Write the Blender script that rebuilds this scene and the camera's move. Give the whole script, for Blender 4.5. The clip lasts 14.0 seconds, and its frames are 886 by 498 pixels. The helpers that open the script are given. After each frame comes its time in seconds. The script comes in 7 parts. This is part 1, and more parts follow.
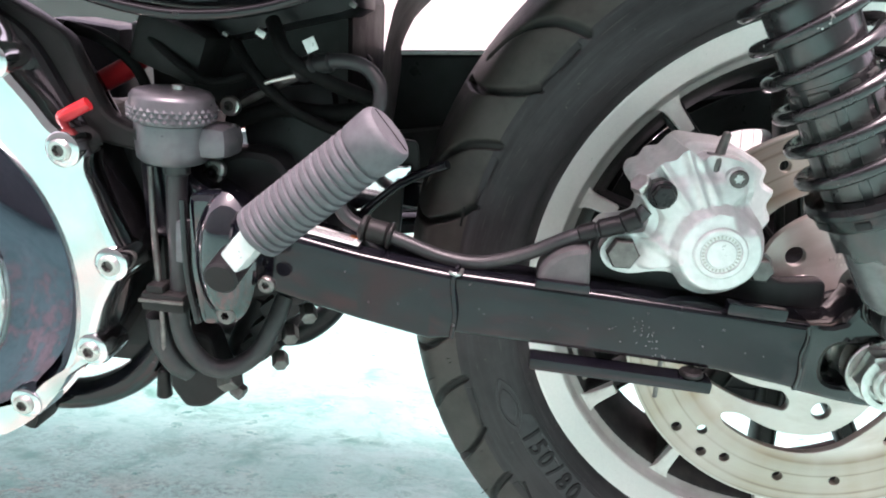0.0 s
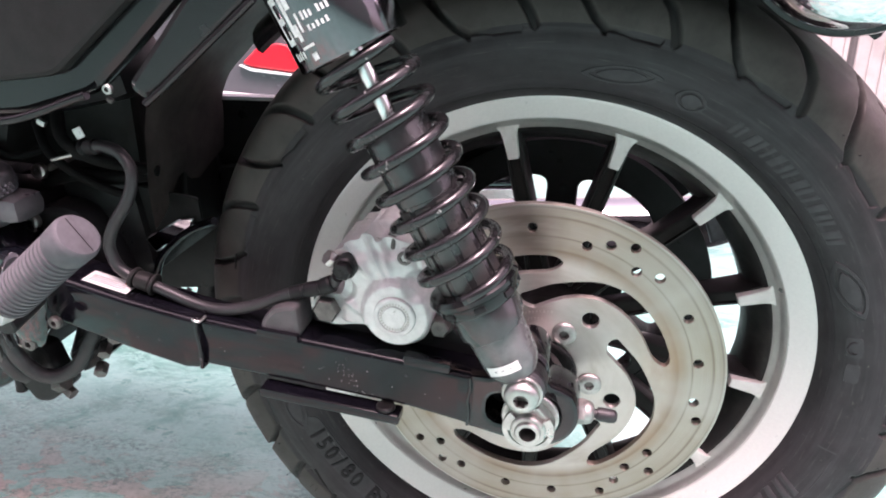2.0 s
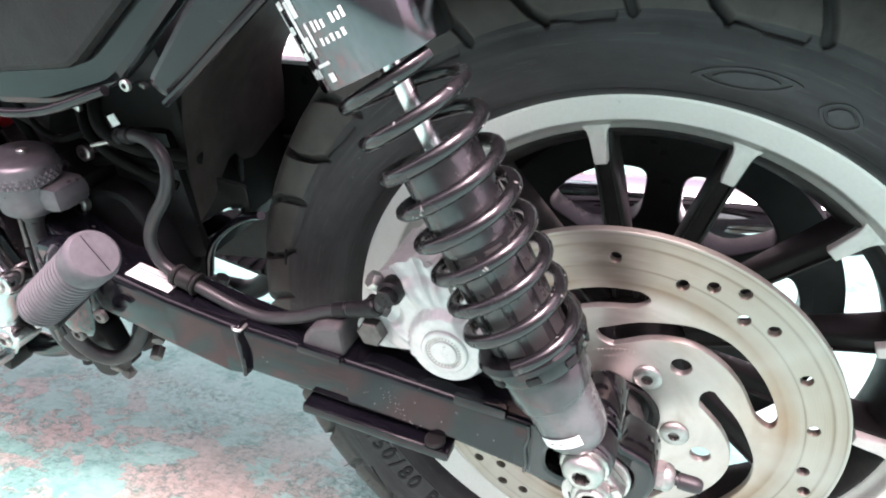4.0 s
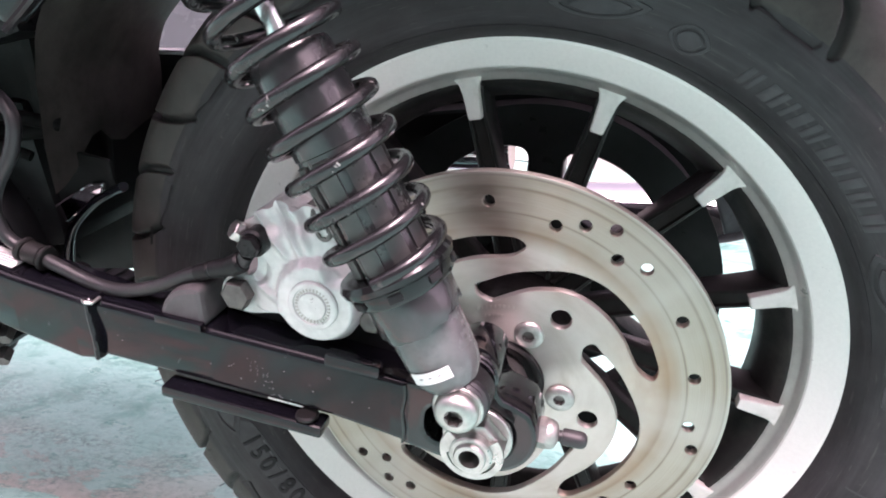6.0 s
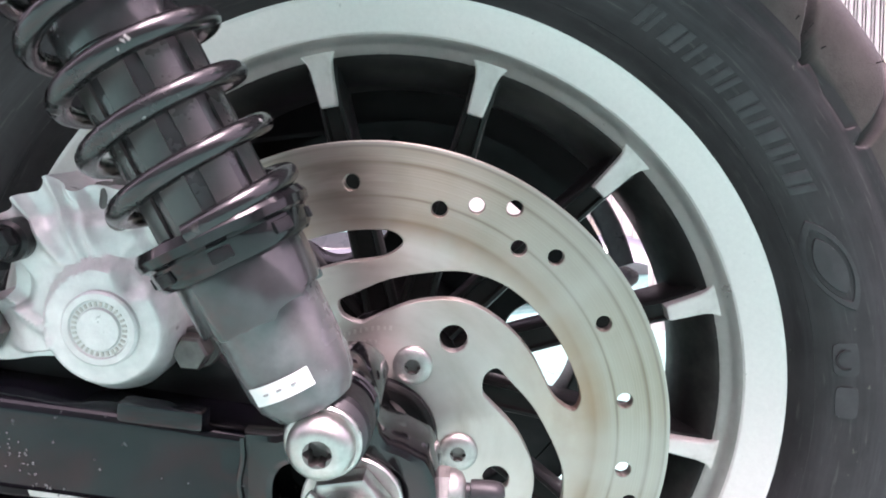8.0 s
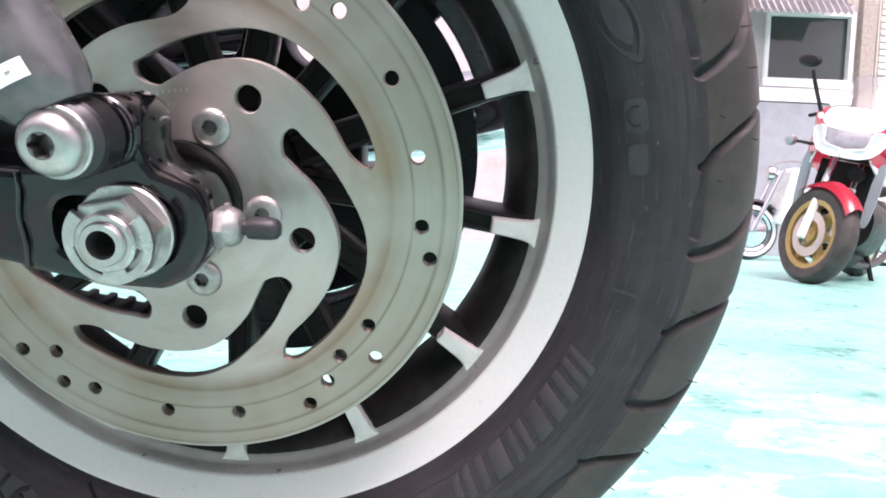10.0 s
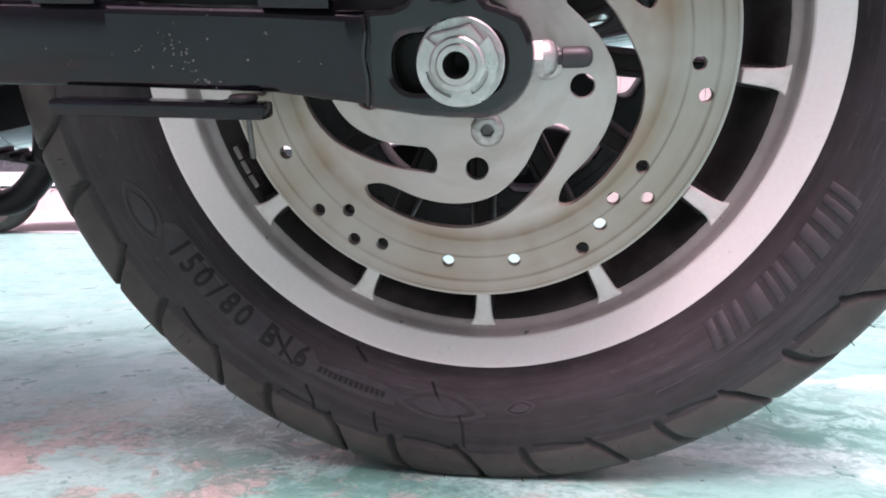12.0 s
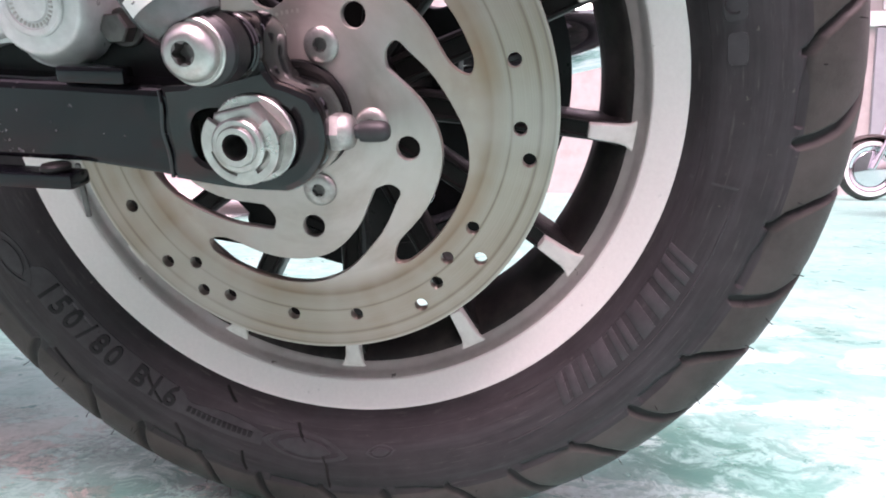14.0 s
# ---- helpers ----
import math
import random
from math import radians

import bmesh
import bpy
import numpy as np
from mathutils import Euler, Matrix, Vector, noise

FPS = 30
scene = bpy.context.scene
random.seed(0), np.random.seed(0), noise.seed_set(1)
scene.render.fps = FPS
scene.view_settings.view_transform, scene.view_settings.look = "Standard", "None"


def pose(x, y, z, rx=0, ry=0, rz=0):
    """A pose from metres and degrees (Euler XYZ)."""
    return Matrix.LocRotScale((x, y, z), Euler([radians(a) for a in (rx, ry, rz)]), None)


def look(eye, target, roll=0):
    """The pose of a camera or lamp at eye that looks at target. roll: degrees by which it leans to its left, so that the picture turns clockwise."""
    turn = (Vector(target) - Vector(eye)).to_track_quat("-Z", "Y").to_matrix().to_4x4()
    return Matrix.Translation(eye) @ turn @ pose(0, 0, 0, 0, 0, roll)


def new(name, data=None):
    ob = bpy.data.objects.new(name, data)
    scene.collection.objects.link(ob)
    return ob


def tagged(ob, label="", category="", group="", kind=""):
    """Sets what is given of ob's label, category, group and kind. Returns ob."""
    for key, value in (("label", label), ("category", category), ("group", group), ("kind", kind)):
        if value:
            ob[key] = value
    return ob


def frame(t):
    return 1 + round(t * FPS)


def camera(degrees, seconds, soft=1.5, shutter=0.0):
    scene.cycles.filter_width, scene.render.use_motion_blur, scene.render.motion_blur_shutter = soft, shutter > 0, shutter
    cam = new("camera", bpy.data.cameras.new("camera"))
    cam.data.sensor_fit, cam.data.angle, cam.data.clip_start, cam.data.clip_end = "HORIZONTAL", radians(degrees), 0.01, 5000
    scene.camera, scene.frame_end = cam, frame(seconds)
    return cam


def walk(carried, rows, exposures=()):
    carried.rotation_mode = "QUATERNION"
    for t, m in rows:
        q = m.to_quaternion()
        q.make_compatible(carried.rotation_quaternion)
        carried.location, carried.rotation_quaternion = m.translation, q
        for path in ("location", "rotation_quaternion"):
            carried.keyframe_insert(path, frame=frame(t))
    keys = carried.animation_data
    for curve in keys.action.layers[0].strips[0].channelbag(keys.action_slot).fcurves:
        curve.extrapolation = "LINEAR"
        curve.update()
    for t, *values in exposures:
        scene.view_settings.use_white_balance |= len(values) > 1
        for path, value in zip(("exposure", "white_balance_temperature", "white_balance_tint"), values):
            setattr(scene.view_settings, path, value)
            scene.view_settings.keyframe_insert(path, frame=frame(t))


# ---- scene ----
cam = camera(66.1, 14.0, soft=1.9)
# The motorcycle leans on its side stand: BIKE takes the frame of its wheel
# (x to the rear, y across to the far side, z up in the wheel's plane, axle at 0, 0, 0) to the ground.
BIKE = pose(0, 0, 0.2985, 14.3, 0, 0)
PATH = [
    (0, (-0.236, -0.523, 0.189), (-0.421, 1.368, -0.436), 3.1),
    (0.5, (-0.168, -0.544, 0.251), (-0.346, 1.312, -0.472), 4.8),
    (1, (-0.072, -0.534, 0.272), (-0.266, 1.292, -0.519), 4.8),
    (1.5, (-0.016, -0.531, 0.286), (-0.273, 1.27, -0.545), 4.2),
    (2, (0.012, -0.533, 0.322), (-0.345, 1.249, -0.513), 2.3),
    (2.2, (0.01, -0.518, 0.347), (-0.411, 1.233, -0.524), 1.7),
    (4.3, (0.016, -0.42, 0.354), (-0.608, 1.147, -0.721), 0.2),
    (4.5, (0.017, -0.428, 0.344), (-0.594, 1.146, -0.728), 0.8),
    (5, (0.026, -0.432, 0.322), (-0.55, 1.164, -0.737), 2.2),
    (5.5, (0.037, -0.437, 0.296), (-0.494, 1.218, -0.694), 2.8),
    (6, (0.055, -0.437, 0.27), (-0.397, 1.323, -0.567), 2.9),
    (6.5, (0.08, -0.429, 0.258), (-0.194, 1.468, -0.315), 2.9),
    (7, (0.054, -0.394, 0.236), (-0.201, 1.510, -0.321), 1.9),
    (7.2, (0.022, -0.39, 0.203), (-0.181, 1.564, -0.175), 2.1),
    (9.3, (0.117, -0.37, 0.13), (0.099, 1.576, -0.332), 3.8),
    (9.5, (0.13, -0.378, 0.118), (0.103, 1.56, -0.373), 3.2),
    (10, (0.146, -0.398, 0.084), (0.092, 1.516, -0.495), 2.4),
    (10.5, (0.139, -0.421, 0.044), (0.029, 1.464, -0.616), 1.9),
    (11, (0.107, -0.44, 0.016), (-0.081, 1.428, -0.673), 0.8),
    (11.5, (0.068, -0.452, 0.008), (-0.162, 1.42, -0.657), -0.6),
    (12, (0.034, -0.455, 0.02), (-0.222, 1.422, -0.619), -2.2),
    (12.5, (0.018, -0.453, 0.033), (-0.271, 1.42, -0.607), -3.4),
    (13, (0.044, -0.456, 0.036), (-0.271, 1.406, -0.623), -4.0),
    (13.5, (0.093, -0.446, 0.035), (-0.219, 1.41, -0.639), -4.1),
    (14, (0.144, -0.426, 0.061), (-0.178, 1.421, -0.635), -2.3),
]
walk(cam, [(t, BIKE @ look(eye, target, roll)) for t, eye, target, roll in PATH],
     exposures=[(0.0, 1.84, 6950, 42), (0.5, 1.56, 6950, 45), (1.0, 1.44, 7100, 53), (2.2, 1.40, 7150, 54), (4.3, 1.86, 7050, 48), (6.0, 1.58, 7000, 53), (7.2, 1.64, 6950, 53),
                (9.3, 1.46, 6600, 39), (10.0, 1.25, 6700, 40), (11.0, 1.00, 7050, 53), (12.5, 1.13, 7050, 62), (14.0, 1.13, 7100, 58)])

# ---- world and light: bright overcast daylight over an open forecourt ----
SUN_UP, SUN_ROUND = radians(62), radians(168)
world = bpy.data.worlds.new("overcast_sky")
scene.world = world
world.use_nodes = True
wn, wl = world.node_tree.nodes, world.node_tree.links
sky = wn.new("ShaderNodeTexSky")
sky.sky_type = "NISHITA"
sky.sun_disc = False
sky.sun_elevation, sky.sun_rotation = SUN_UP, SUN_ROUND
sky.air_density, sky.dust_density, sky.ozone_density = 1.0, 4.0, 1.0
haze = wn.new("ShaderNodeHueSaturation")
haze.inputs["Saturation"].default_value = 0.25
wl.new(sky.outputs[0], haze.inputs["Color"])
wl.new(haze.outputs[0], wn["Background"].inputs["Color"])
wn["Background"].inputs["Strength"].default_value = 0.14
sun_data = bpy.data.lights.new("sun", "SUN")
sun_data.energy, sun_data.angle, sun_data.color = 1.5, radians(25), (1.0, 0.97, 0.93)
sun = new("sun", sun_data)
sun_way = Vector((math.sin(SUN_ROUND) * math.cos(SUN_UP), math.cos(SUN_ROUND) * math.cos(SUN_UP), math.sin(SUN_UP)))
sun.matrix_world = look(sun_way * 30, (0, 0, 0))


# ---- materials ----
def material(name, color, rough=0.5, metal=0.0, var=0.25, scale=40.0, bump=0.0, bump_scale=300.0, coat=0.0,
             tint=None, tint_scale=9.0, tint_low=0.52, tint_high=0.72, rough_var=0.12, spec=0.5, fleck=None):
    """A surface with fine grain, a second colour in patches, uneven gloss and fine relief."""
    m = bpy.data.materials.new(name)
    m.use_nodes = True
    n, l = m.node_tree.nodes, m.node_tree.links
    b = n["Principled BSDF"]
    b.inputs["Metallic"].default_value = metal
    b.inputs["Specular IOR Level"].default_value = spec
    b.inputs["Coat Weight"].default_value = coat
    b.inputs["Coat Roughness"].default_value = 0.08
    co = n.new("ShaderNodeTexCoord")

    def noise_of(s, detail=4.0, rough_in=0.6):
        t = n.new("ShaderNodeTexNoise")
        t.inputs["Scale"].default_value, t.inputs["Detail"].default_value = s, detail
        t.inputs["Roughness"].default_value = rough_in
        l.new(co.outputs["Object"], t.inputs["Vector"])
        return t
    fine = noise_of(scale)
    ramp = n.new("ShaderNodeMapRange")
    ramp.inputs["From Min"].default_value, ramp.inputs["From Max"].default_value = 0.3, 0.7
    ramp.inputs["To Min"].default_value, ramp.inputs["To Max"].default_value = 1 - var, 1 + var
    l.new(fine.outputs["Fac"], ramp.inputs["Value"])
    col = n.new("ShaderNodeMix")
    col.data_type, col.blend_type = "RGBA", "MULTIPLY"
    col.inputs[0].default_value = 1.0
    col.inputs[6].default_value = (*color, 1)
    l.new(ramp.outputs[0], col.inputs[7])
    out = col.outputs[2]
    if tint:
        patch = noise_of(tint_scale, 6.0, 0.65)
        pr = n.new("ShaderNodeMapRange")
        pr.inputs["From Min"].default_value, pr.inputs["From Max"].default_value = tint_low, tint_high
        l.new(patch.outputs["Fac"], pr.inputs["Value"])
        mix = n.new("ShaderNodeMix")
        mix.data_type = "RGBA"
        l.new(pr.outputs[0], mix.inputs[0])
        l.new(out, mix.inputs[6])
        mix.inputs[7].default_value = (*tint, 1)
        out = mix.outputs[2]
    if fleck:
        speck = noise_of(fleck[1], 3.0, 0.7)
        sr = n.new("ShaderNodeMapRange")
        sr.inputs["From Min"].default_value, sr.inputs["From Max"].default_value = fleck[2], fleck[2] + 0.05
        l.new(speck.outputs["Fac"], sr.inputs["Value"])
        chip = n.new("ShaderNodeMix")
        chip.data_type = "RGBA"
        l.new(sr.outputs[0], chip.inputs[0])
        l.new(out, chip.inputs[6])
        chip.inputs[7].default_value = (*fleck[0], 1)
        out = chip.outputs[2]
    l.new(out, b.inputs["Base Color"])
    worn = noise_of(scale * 0.37, 5.0, 0.7)
    rr = n.new("ShaderNodeMapRange")
    rr.inputs["From Min"].default_value, rr.inputs["From Max"].default_value = 0.3, 0.7
    rr.inputs["To Min"].default_value, rr.inputs["To Max"].default_value = max(0.02, rough - rough_var), min(1, rough + rough_var)
    l.new(worn.outputs["Fac"], rr.inputs["Value"])
    l.new(rr.outputs[0], b.inputs["Roughness"])
    if bump:
        relief = noise_of(bump_scale, 5.0, 0.65)
        bp = n.new("ShaderNodeBump")
        bp.inputs["Strength"].default_value, bp.inputs["Distance"].default_value = bump, 0.001
        l.new(relief.outputs["Fac"], bp.inputs["Height"])
        l.new(bp.outputs[0], b.inputs["Normal"])
    return m


def turned_metal(name, rough, rings, strength):
    """Metal turned about the axle: fine concentric lines, a swept band with worn rings, brownish heat and rust arcs."""
    m = bpy.data.materials.new(name)
    m.use_nodes = True
    n, l = m.node_tree.nodes, m.node_tree.links
    b = n["Principled BSDF"]
    b.inputs["Metallic"].default_value = 0.88
    co = n.new("ShaderNodeTexCoord")
    sep = n.new("ShaderNodeSeparateXYZ")
    l.new(co.outputs["Object"], sep.inputs[0])

    def calc(kind, a, c):
        x = n.new("ShaderNodeMath")
        x.operation = kind
        for i, v in ((0, a), (1, c)):
            if isinstance(v, (int, float)):
                x.inputs[i].default_value = v
            else:
                l.new(v, x.inputs[i])
        return x.outputs[0]

    def joined(x, y, z):
        v = n.new("ShaderNodeCombineXYZ")
        for i, q in enumerate((x, y, z)):
            if isinstance(q, (int, float)):
                v.inputs[i].default_value = q
            else:
                l.new(q, v.inputs[i])
        return v.outputs[0]

    def noise_of(vec, s, detail, r):
        t = n.new("ShaderNodeTexNoise")
        t.inputs["Scale"].default_value, t.inputs["Detail"].default_value, t.inputs["Roughness"].default_value = s, detail, r
        l.new(vec, t.inputs["Vector"])
        return t.outputs["Fac"]

    def span(v, a, z, lo=0.0, hi=1.0):
        r = n.new("ShaderNodeMapRange")
        for k, x in (("From Min", a), ("From Max", z), ("To Min", lo), ("To Max", hi)):
            r.inputs[k].default_value = x
        l.new(v, r.inputs["Value"])
        return r.outputs[0]

    def mix(f, a, c, kind="MIX"):
        x = n.new("ShaderNodeMix")
        x.data_type, x.blend_type = "RGBA", kind
        if isinstance(f, float):
            x.inputs[0].default_value = f
        else:
            l.new(f, x.inputs[0])
        for i, v in ((6, a), (7, c)):
            if isinstance(v, tuple):
                x.inputs[i].default_value = (*v, 1)
            else:
                l.new(v, x.inputs[i])
        return x.outputs[2]
    X, Z = sep.outputs["X"], sep.outputs["Z"]
    rad = calc("SQRT", calc("ADD", calc("MULTIPLY", X, X), calc("MULTIPLY", Z, Z)), 0.0)
    ring = noise_of(joined(rad, 0, 0), rings, 6.0, 0.75)
    arcs = noise_of(joined(calc("DIVIDE", X, rad), calc("DIVIDE", Z, rad), calc("MULTIPLY", rad, 45.0)), 1.3, 4.0, 0.55)
    cloud = noise_of(co.outputs["Object"], 34, 6.0, 0.62)
    zone = n.new("ShaderNodeValToRGB")
    stops = [(0.030, (0.56, 0.52, 0.49)), (0.0985, (0.52, 0.475, 0.442)), (0.1045, (0.40, 0.335, 0.285)), (0.1095, (0.24, 0.180, 0.136)), (0.1115, (0.35, 0.297, 0.248)), (0.1195, (0.385, 0.337, 0.288)), (0.1206, (0.22, 0.175, 0.138)), (0.1216, (0.39, 0.342, 0.293)),
             (0.1345, (0.375, 0.325, 0.275)), (0.1364, (0.21, 0.165, 0.130)), (0.1376, (0.385, 0.334, 0.283)), (0.1428, (0.34, 0.288, 0.240)), (0.1436, (0.22, 0.182, 0.150)), (0.1450, (0.46, 0.42, 0.375))]
    ramp = zone.color_ramp.elements
    ramp[0].position, ramp[0].color = 0.0, (*stops[0][1], 1)
    ramp[1].position, ramp[1].color = 1.0, (*stops[-1][1], 1)
    for r, c in stops[1:]:
        ramp.new((r - 0.025) / 0.125).color = (*c, 1)
    l.new(span(rad, 0.025, 0.150), zone.inputs["Fac"])
    turned = span(rad, 0.1105, 0.1130)
    grooves = mix(turned, (1.0, 1.0, 1.0), joined(*[span(ring, 0.30, 0.70, 0.76, 1.18)] * 3))
    base = mix(1.0, zone.outputs["Color"], grooves, "MULTIPLY")
    base = mix(calc("MULTIPLY", span(arcs, 0.46, 0.70), 0.45), base, (0.30, 0.232, 0.178))
    inner = calc("MULTIPLY", span(rad, 0.068, 0.104), span(rad, 0.119, 0.109))
    rusty = noise_of(co.outputs["Object"], 9, 6.0, 0.65)
    base = mix(calc("MULTIPLY", calc("MULTIPLY", inner, span(rusty, 0.40, 0.62)), 0.80), base, (0.36, 0.235, 0.165))
    grey = noise_of(joined(calc("DIVIDE", X, rad), calc("DIVIDE", Z, rad), 3.0), 2.4, 3.0, 0.5)
    base = mix(calc("MULTIPLY", span(grey, 0.42, 0.68), 0.5), base, (0.45, 0.425, 0.405))
    # a dark brown patch near the top, broken up by the arcs
    dark_spot = n.new("ShaderNodeVectorMath")
    dark_spot.operation = "DISTANCE"
    l.new(co.outputs["Object"], dark_spot.inputs[0])
    dark_spot.inputs[1].default_value = (-0.0199, -0.0575, 0.1254)
    base = mix(calc("MULTIPLY", span(dark_spot.outputs["Value"], 0.034, 0.006), span(arcs, 0.36, 0.56, 0.25, 0.80)), base, (0.14, 0.108, 0.088))
    base = mix(1.0, base, joined(*[span(cloud, 0.3, 0.7, 0.93, 1.06)] * 3), "MULTIPLY")
    l.new(base, b.inputs["Base Color"])
    l.new(span(cloud, 0.3, 0.7, rough - 0.05, rough + 0.07), b.inputs["Roughness"])
    bp = n.new("ShaderNodeBump")
    bp.inputs["Distance"].default_value = 0.0006
    l.new(span(turned, 0.0, 1.0, strength * 0.25, strength), bp.inputs["Strength"])
    l.new(ring, bp.inputs["Height"])
    l.new(bp.outputs[0], b.inputs["Normal"])
    b.inputs["Anisotropic"].default_value = 0.75
    b.inputs["Anisotropic Rotation"].default_value = 0.25
    tg = n.new("ShaderNodeVectorTransform")
    tg.vector_type, tg.convert_from, tg.convert_to = "VECTOR", "OBJECT", "WORLD"
    l.new(joined(calc("MULTIPLY", Z, -1.0), 0, X), tg.inputs[0])
    l.new(tg.outputs[0], b.inputs["Tangent"])
    return m


SIDE_RUBBER = material("sidewall_rubber", (0.029, 0.0262, 0.0282), 0.55, var=0.25, scale=50, bump=0.15, bump_scale=1100,
                       tint=(0.046, 0.041, 0.042), tint_scale=9, tint_low=0.5, tint_high=0.85, spec=0.30, fleck=((0.10, 0.09, 0.08), 150, 0.70))
TIP_SILVER = material("dusty_silver_paint", (0.70, 0.665, 0.635), 0.42, 0.15, 0.06, 200, bump=0.06, bump_scale=900,
                      tint=(0.46, 0.42, 0.385), tint_scale=45, tint_low=0.52, tint_high=0.80)
DUSTY_RIM = material("dusty_black_rim", (0.014, 0.013, 0.013), 0.45, var=0.3, scale=80, bump=0.12, bump_scale=900, spec=0.3,
                     tint=(0.075, 0.066, 0.060), tint_scale=16, tint_low=0.45, tint_high=0.80)
LIP_GREY = material("dull_rim_lip", (0.56, 0.54, 0.52), 0.38, 0.7, 0.05, 160, bump=0.05, bump_scale=900,
                    tint=(0.34, 0.31, 0.28), tint_scale=14, tint_low=0.48, tint_high=0.85)
# bolt recesses get a darker metal: their shade is put into the colour
SOCKET_SHADE = material("socket_shade", (0.17, 0.16, 0.155), 0.5, 0.85, 0.2, 200)
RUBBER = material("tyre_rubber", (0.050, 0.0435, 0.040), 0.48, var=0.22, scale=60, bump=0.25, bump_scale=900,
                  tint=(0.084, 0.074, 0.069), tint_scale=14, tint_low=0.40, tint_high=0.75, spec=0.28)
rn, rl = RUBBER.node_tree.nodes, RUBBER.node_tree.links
# shade in the grooves is put into the colour: darker where cut deeper
groove_shade = rn.new("ShaderNodeAttribute")
groove_shade.attribute_name = "groove_shade"
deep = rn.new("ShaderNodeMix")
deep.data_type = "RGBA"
rl.new(groove_shade.outputs["Fac"], deep.inputs[0])
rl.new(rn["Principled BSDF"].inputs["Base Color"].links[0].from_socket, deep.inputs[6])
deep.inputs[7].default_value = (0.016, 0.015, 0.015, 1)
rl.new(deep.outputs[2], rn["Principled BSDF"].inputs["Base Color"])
# scuffs and dull bands that run round the sidewall
sn, sl = SIDE_RUBBER.node_tree.nodes, SIDE_RUBBER.node_tree.links
place = sn.new("ShaderNodeTexCoord")
axes = sn.new("ShaderNodeSeparateXYZ")
sl.new(place.outputs["Object"], axes.inputs[0])


def side_math(kind, a, c):
    x = sn.new("ShaderNodeMath")
    x.operation = kind
    for i, v in ((0, a), (1, c)):
        if isinstance(v, float):
            x.inputs[i].default_value = v
        else:
            sl.new(v, x.inputs[i])
    return x.outputs[0]


out_from_axle = side_math("POWER", side_math("ADD", side_math("MULTIPLY", axes.outputs["X"], axes.outputs["X"]), side_math("MULTIPLY", axes.outputs["Z"], axes.outputs["Z"])), 0.5)
round_about = sn.new("ShaderNodeCombineXYZ")
sl.new(side_math("DIVIDE", axes.outputs["X"], out_from_axle), round_about.inputs[0])
sl.new(side_math("DIVIDE", axes.outputs["Z"], out_from_axle), round_about.inputs[1])
sl.new(side_math("MULTIPLY", out_from_axle, 70.0), round_about.inputs[2])
side_color = sn["Principled BSDF"].inputs["Base Color"].links[0].from_socket
for size, low, high, amount, shade in ((2.2, 0.47, 0.66, 0.60, (0.052, 0.048, 0.053)), (9.0, 0.60, 0.66, 0.55, (0.072, 0.067, 0.066)), (3.4, 0.56, 0.72, 0.55, (0.014, 0.013, 0.014))):
    bands = sn.new("ShaderNodeTexNoise")
    bands.inputs["Scale"].default_value, bands.inputs["Detail"].default_value, bands.inputs["Roughness"].default_value = size, 6.0, 0.62
    sl.new(round_about.outputs[0], bands.inputs["Vector"])
    much = sn.new("ShaderNodeMapRange")
    for key, v in (("From Min", low), ("From Max", high), ("To Max", amount)):
        much.inputs[key].default_value = v
    sl.new(bands.outputs["Fac"], much.inputs["Value"])
    layer = sn.new("ShaderNodeMix")
    layer.data_type = "RGBA"
    sl.new(much.outputs[0], layer.inputs[0])
    sl.new(side_color, layer.inputs[6])
    layer.inputs[7].default_value = (*shade, 1)
    side_color = layer.outputs[2]
sl.new(side_color, sn["Principled BSDF"].inputs["Base Color"])
GROOVE_RUBBER = material("dark_rubber", (0.014, 0.013, 0.013), 0.6, var=0.3, scale=90, spec=0.2,
                         tint=(0.05, 0.044, 0.04), tint_scale=60, tint_low=0.6, tint_high=0.8)
MARK_RUBBER = material("moulded_rubber", (0.020, 0.0192, 0.0200), 0.6, var=0.2, scale=90, spec=0.20)
LEAF_RUBBER = material("raised_rubber", (0.042, 0.0395, 0.043), 0.48, var=0.2, scale=90, spec=0.35)
DUSTY_BLOCK = material("dusty_block", (0.075, 0.072, 0.075), 0.5, var=0.25, scale=60, bump=0.15, bump_scale=700)
GREY_RUBBER = material("grey_rubber", (0.105, 0.105, 0.115), 0.6, var=0.18, scale=120, bump=0.15, bump_scale=1200, spec=0.35)
HOSE_RUBBER = material("hose_rubber", (0.024, 0.024, 0.026), 0.42, var=0.25, scale=80, bump=0.1, bump_scale=700,
                       tint=(0.060, 0.056, 0.053), tint_scale=30, tint_low=0.55, tint_high=0.85)
SILVER_PAINT = material("silver_wheel_paint", (0.79, 0.76, 0.735), 0.38, 0.15, 0.03, 420, bump=0.04, bump_scale=1800,
                        tint=(0.72, 0.69, 0.66), tint_scale=9, tint_low=0.58, tint_high=0.95)
CAST_SILVER = material("cast_aluminium_paint", (0.68, 0.68, 0.675), 0.38, 0.35, 0.10, 150, bump=0.25, bump_scale=900,
                       tint=(0.40, 0.39, 0.38), tint_scale=22, tint_low=0.62, tint_high=0.85)
DISC_STEEL = turned_metal("brake_disc_steel", 0.40, 1500, 0.16)
HUB_STEEL = material("ground_steel", (0.60, 0.57, 0.53), 0.42, 1.0, 0.08, 140, bump=0.15, bump_scale=700,
                     tint=(0.50, 0.44, 0.38), tint_scale=18, tint_low=0.55, tint_high=0.85)
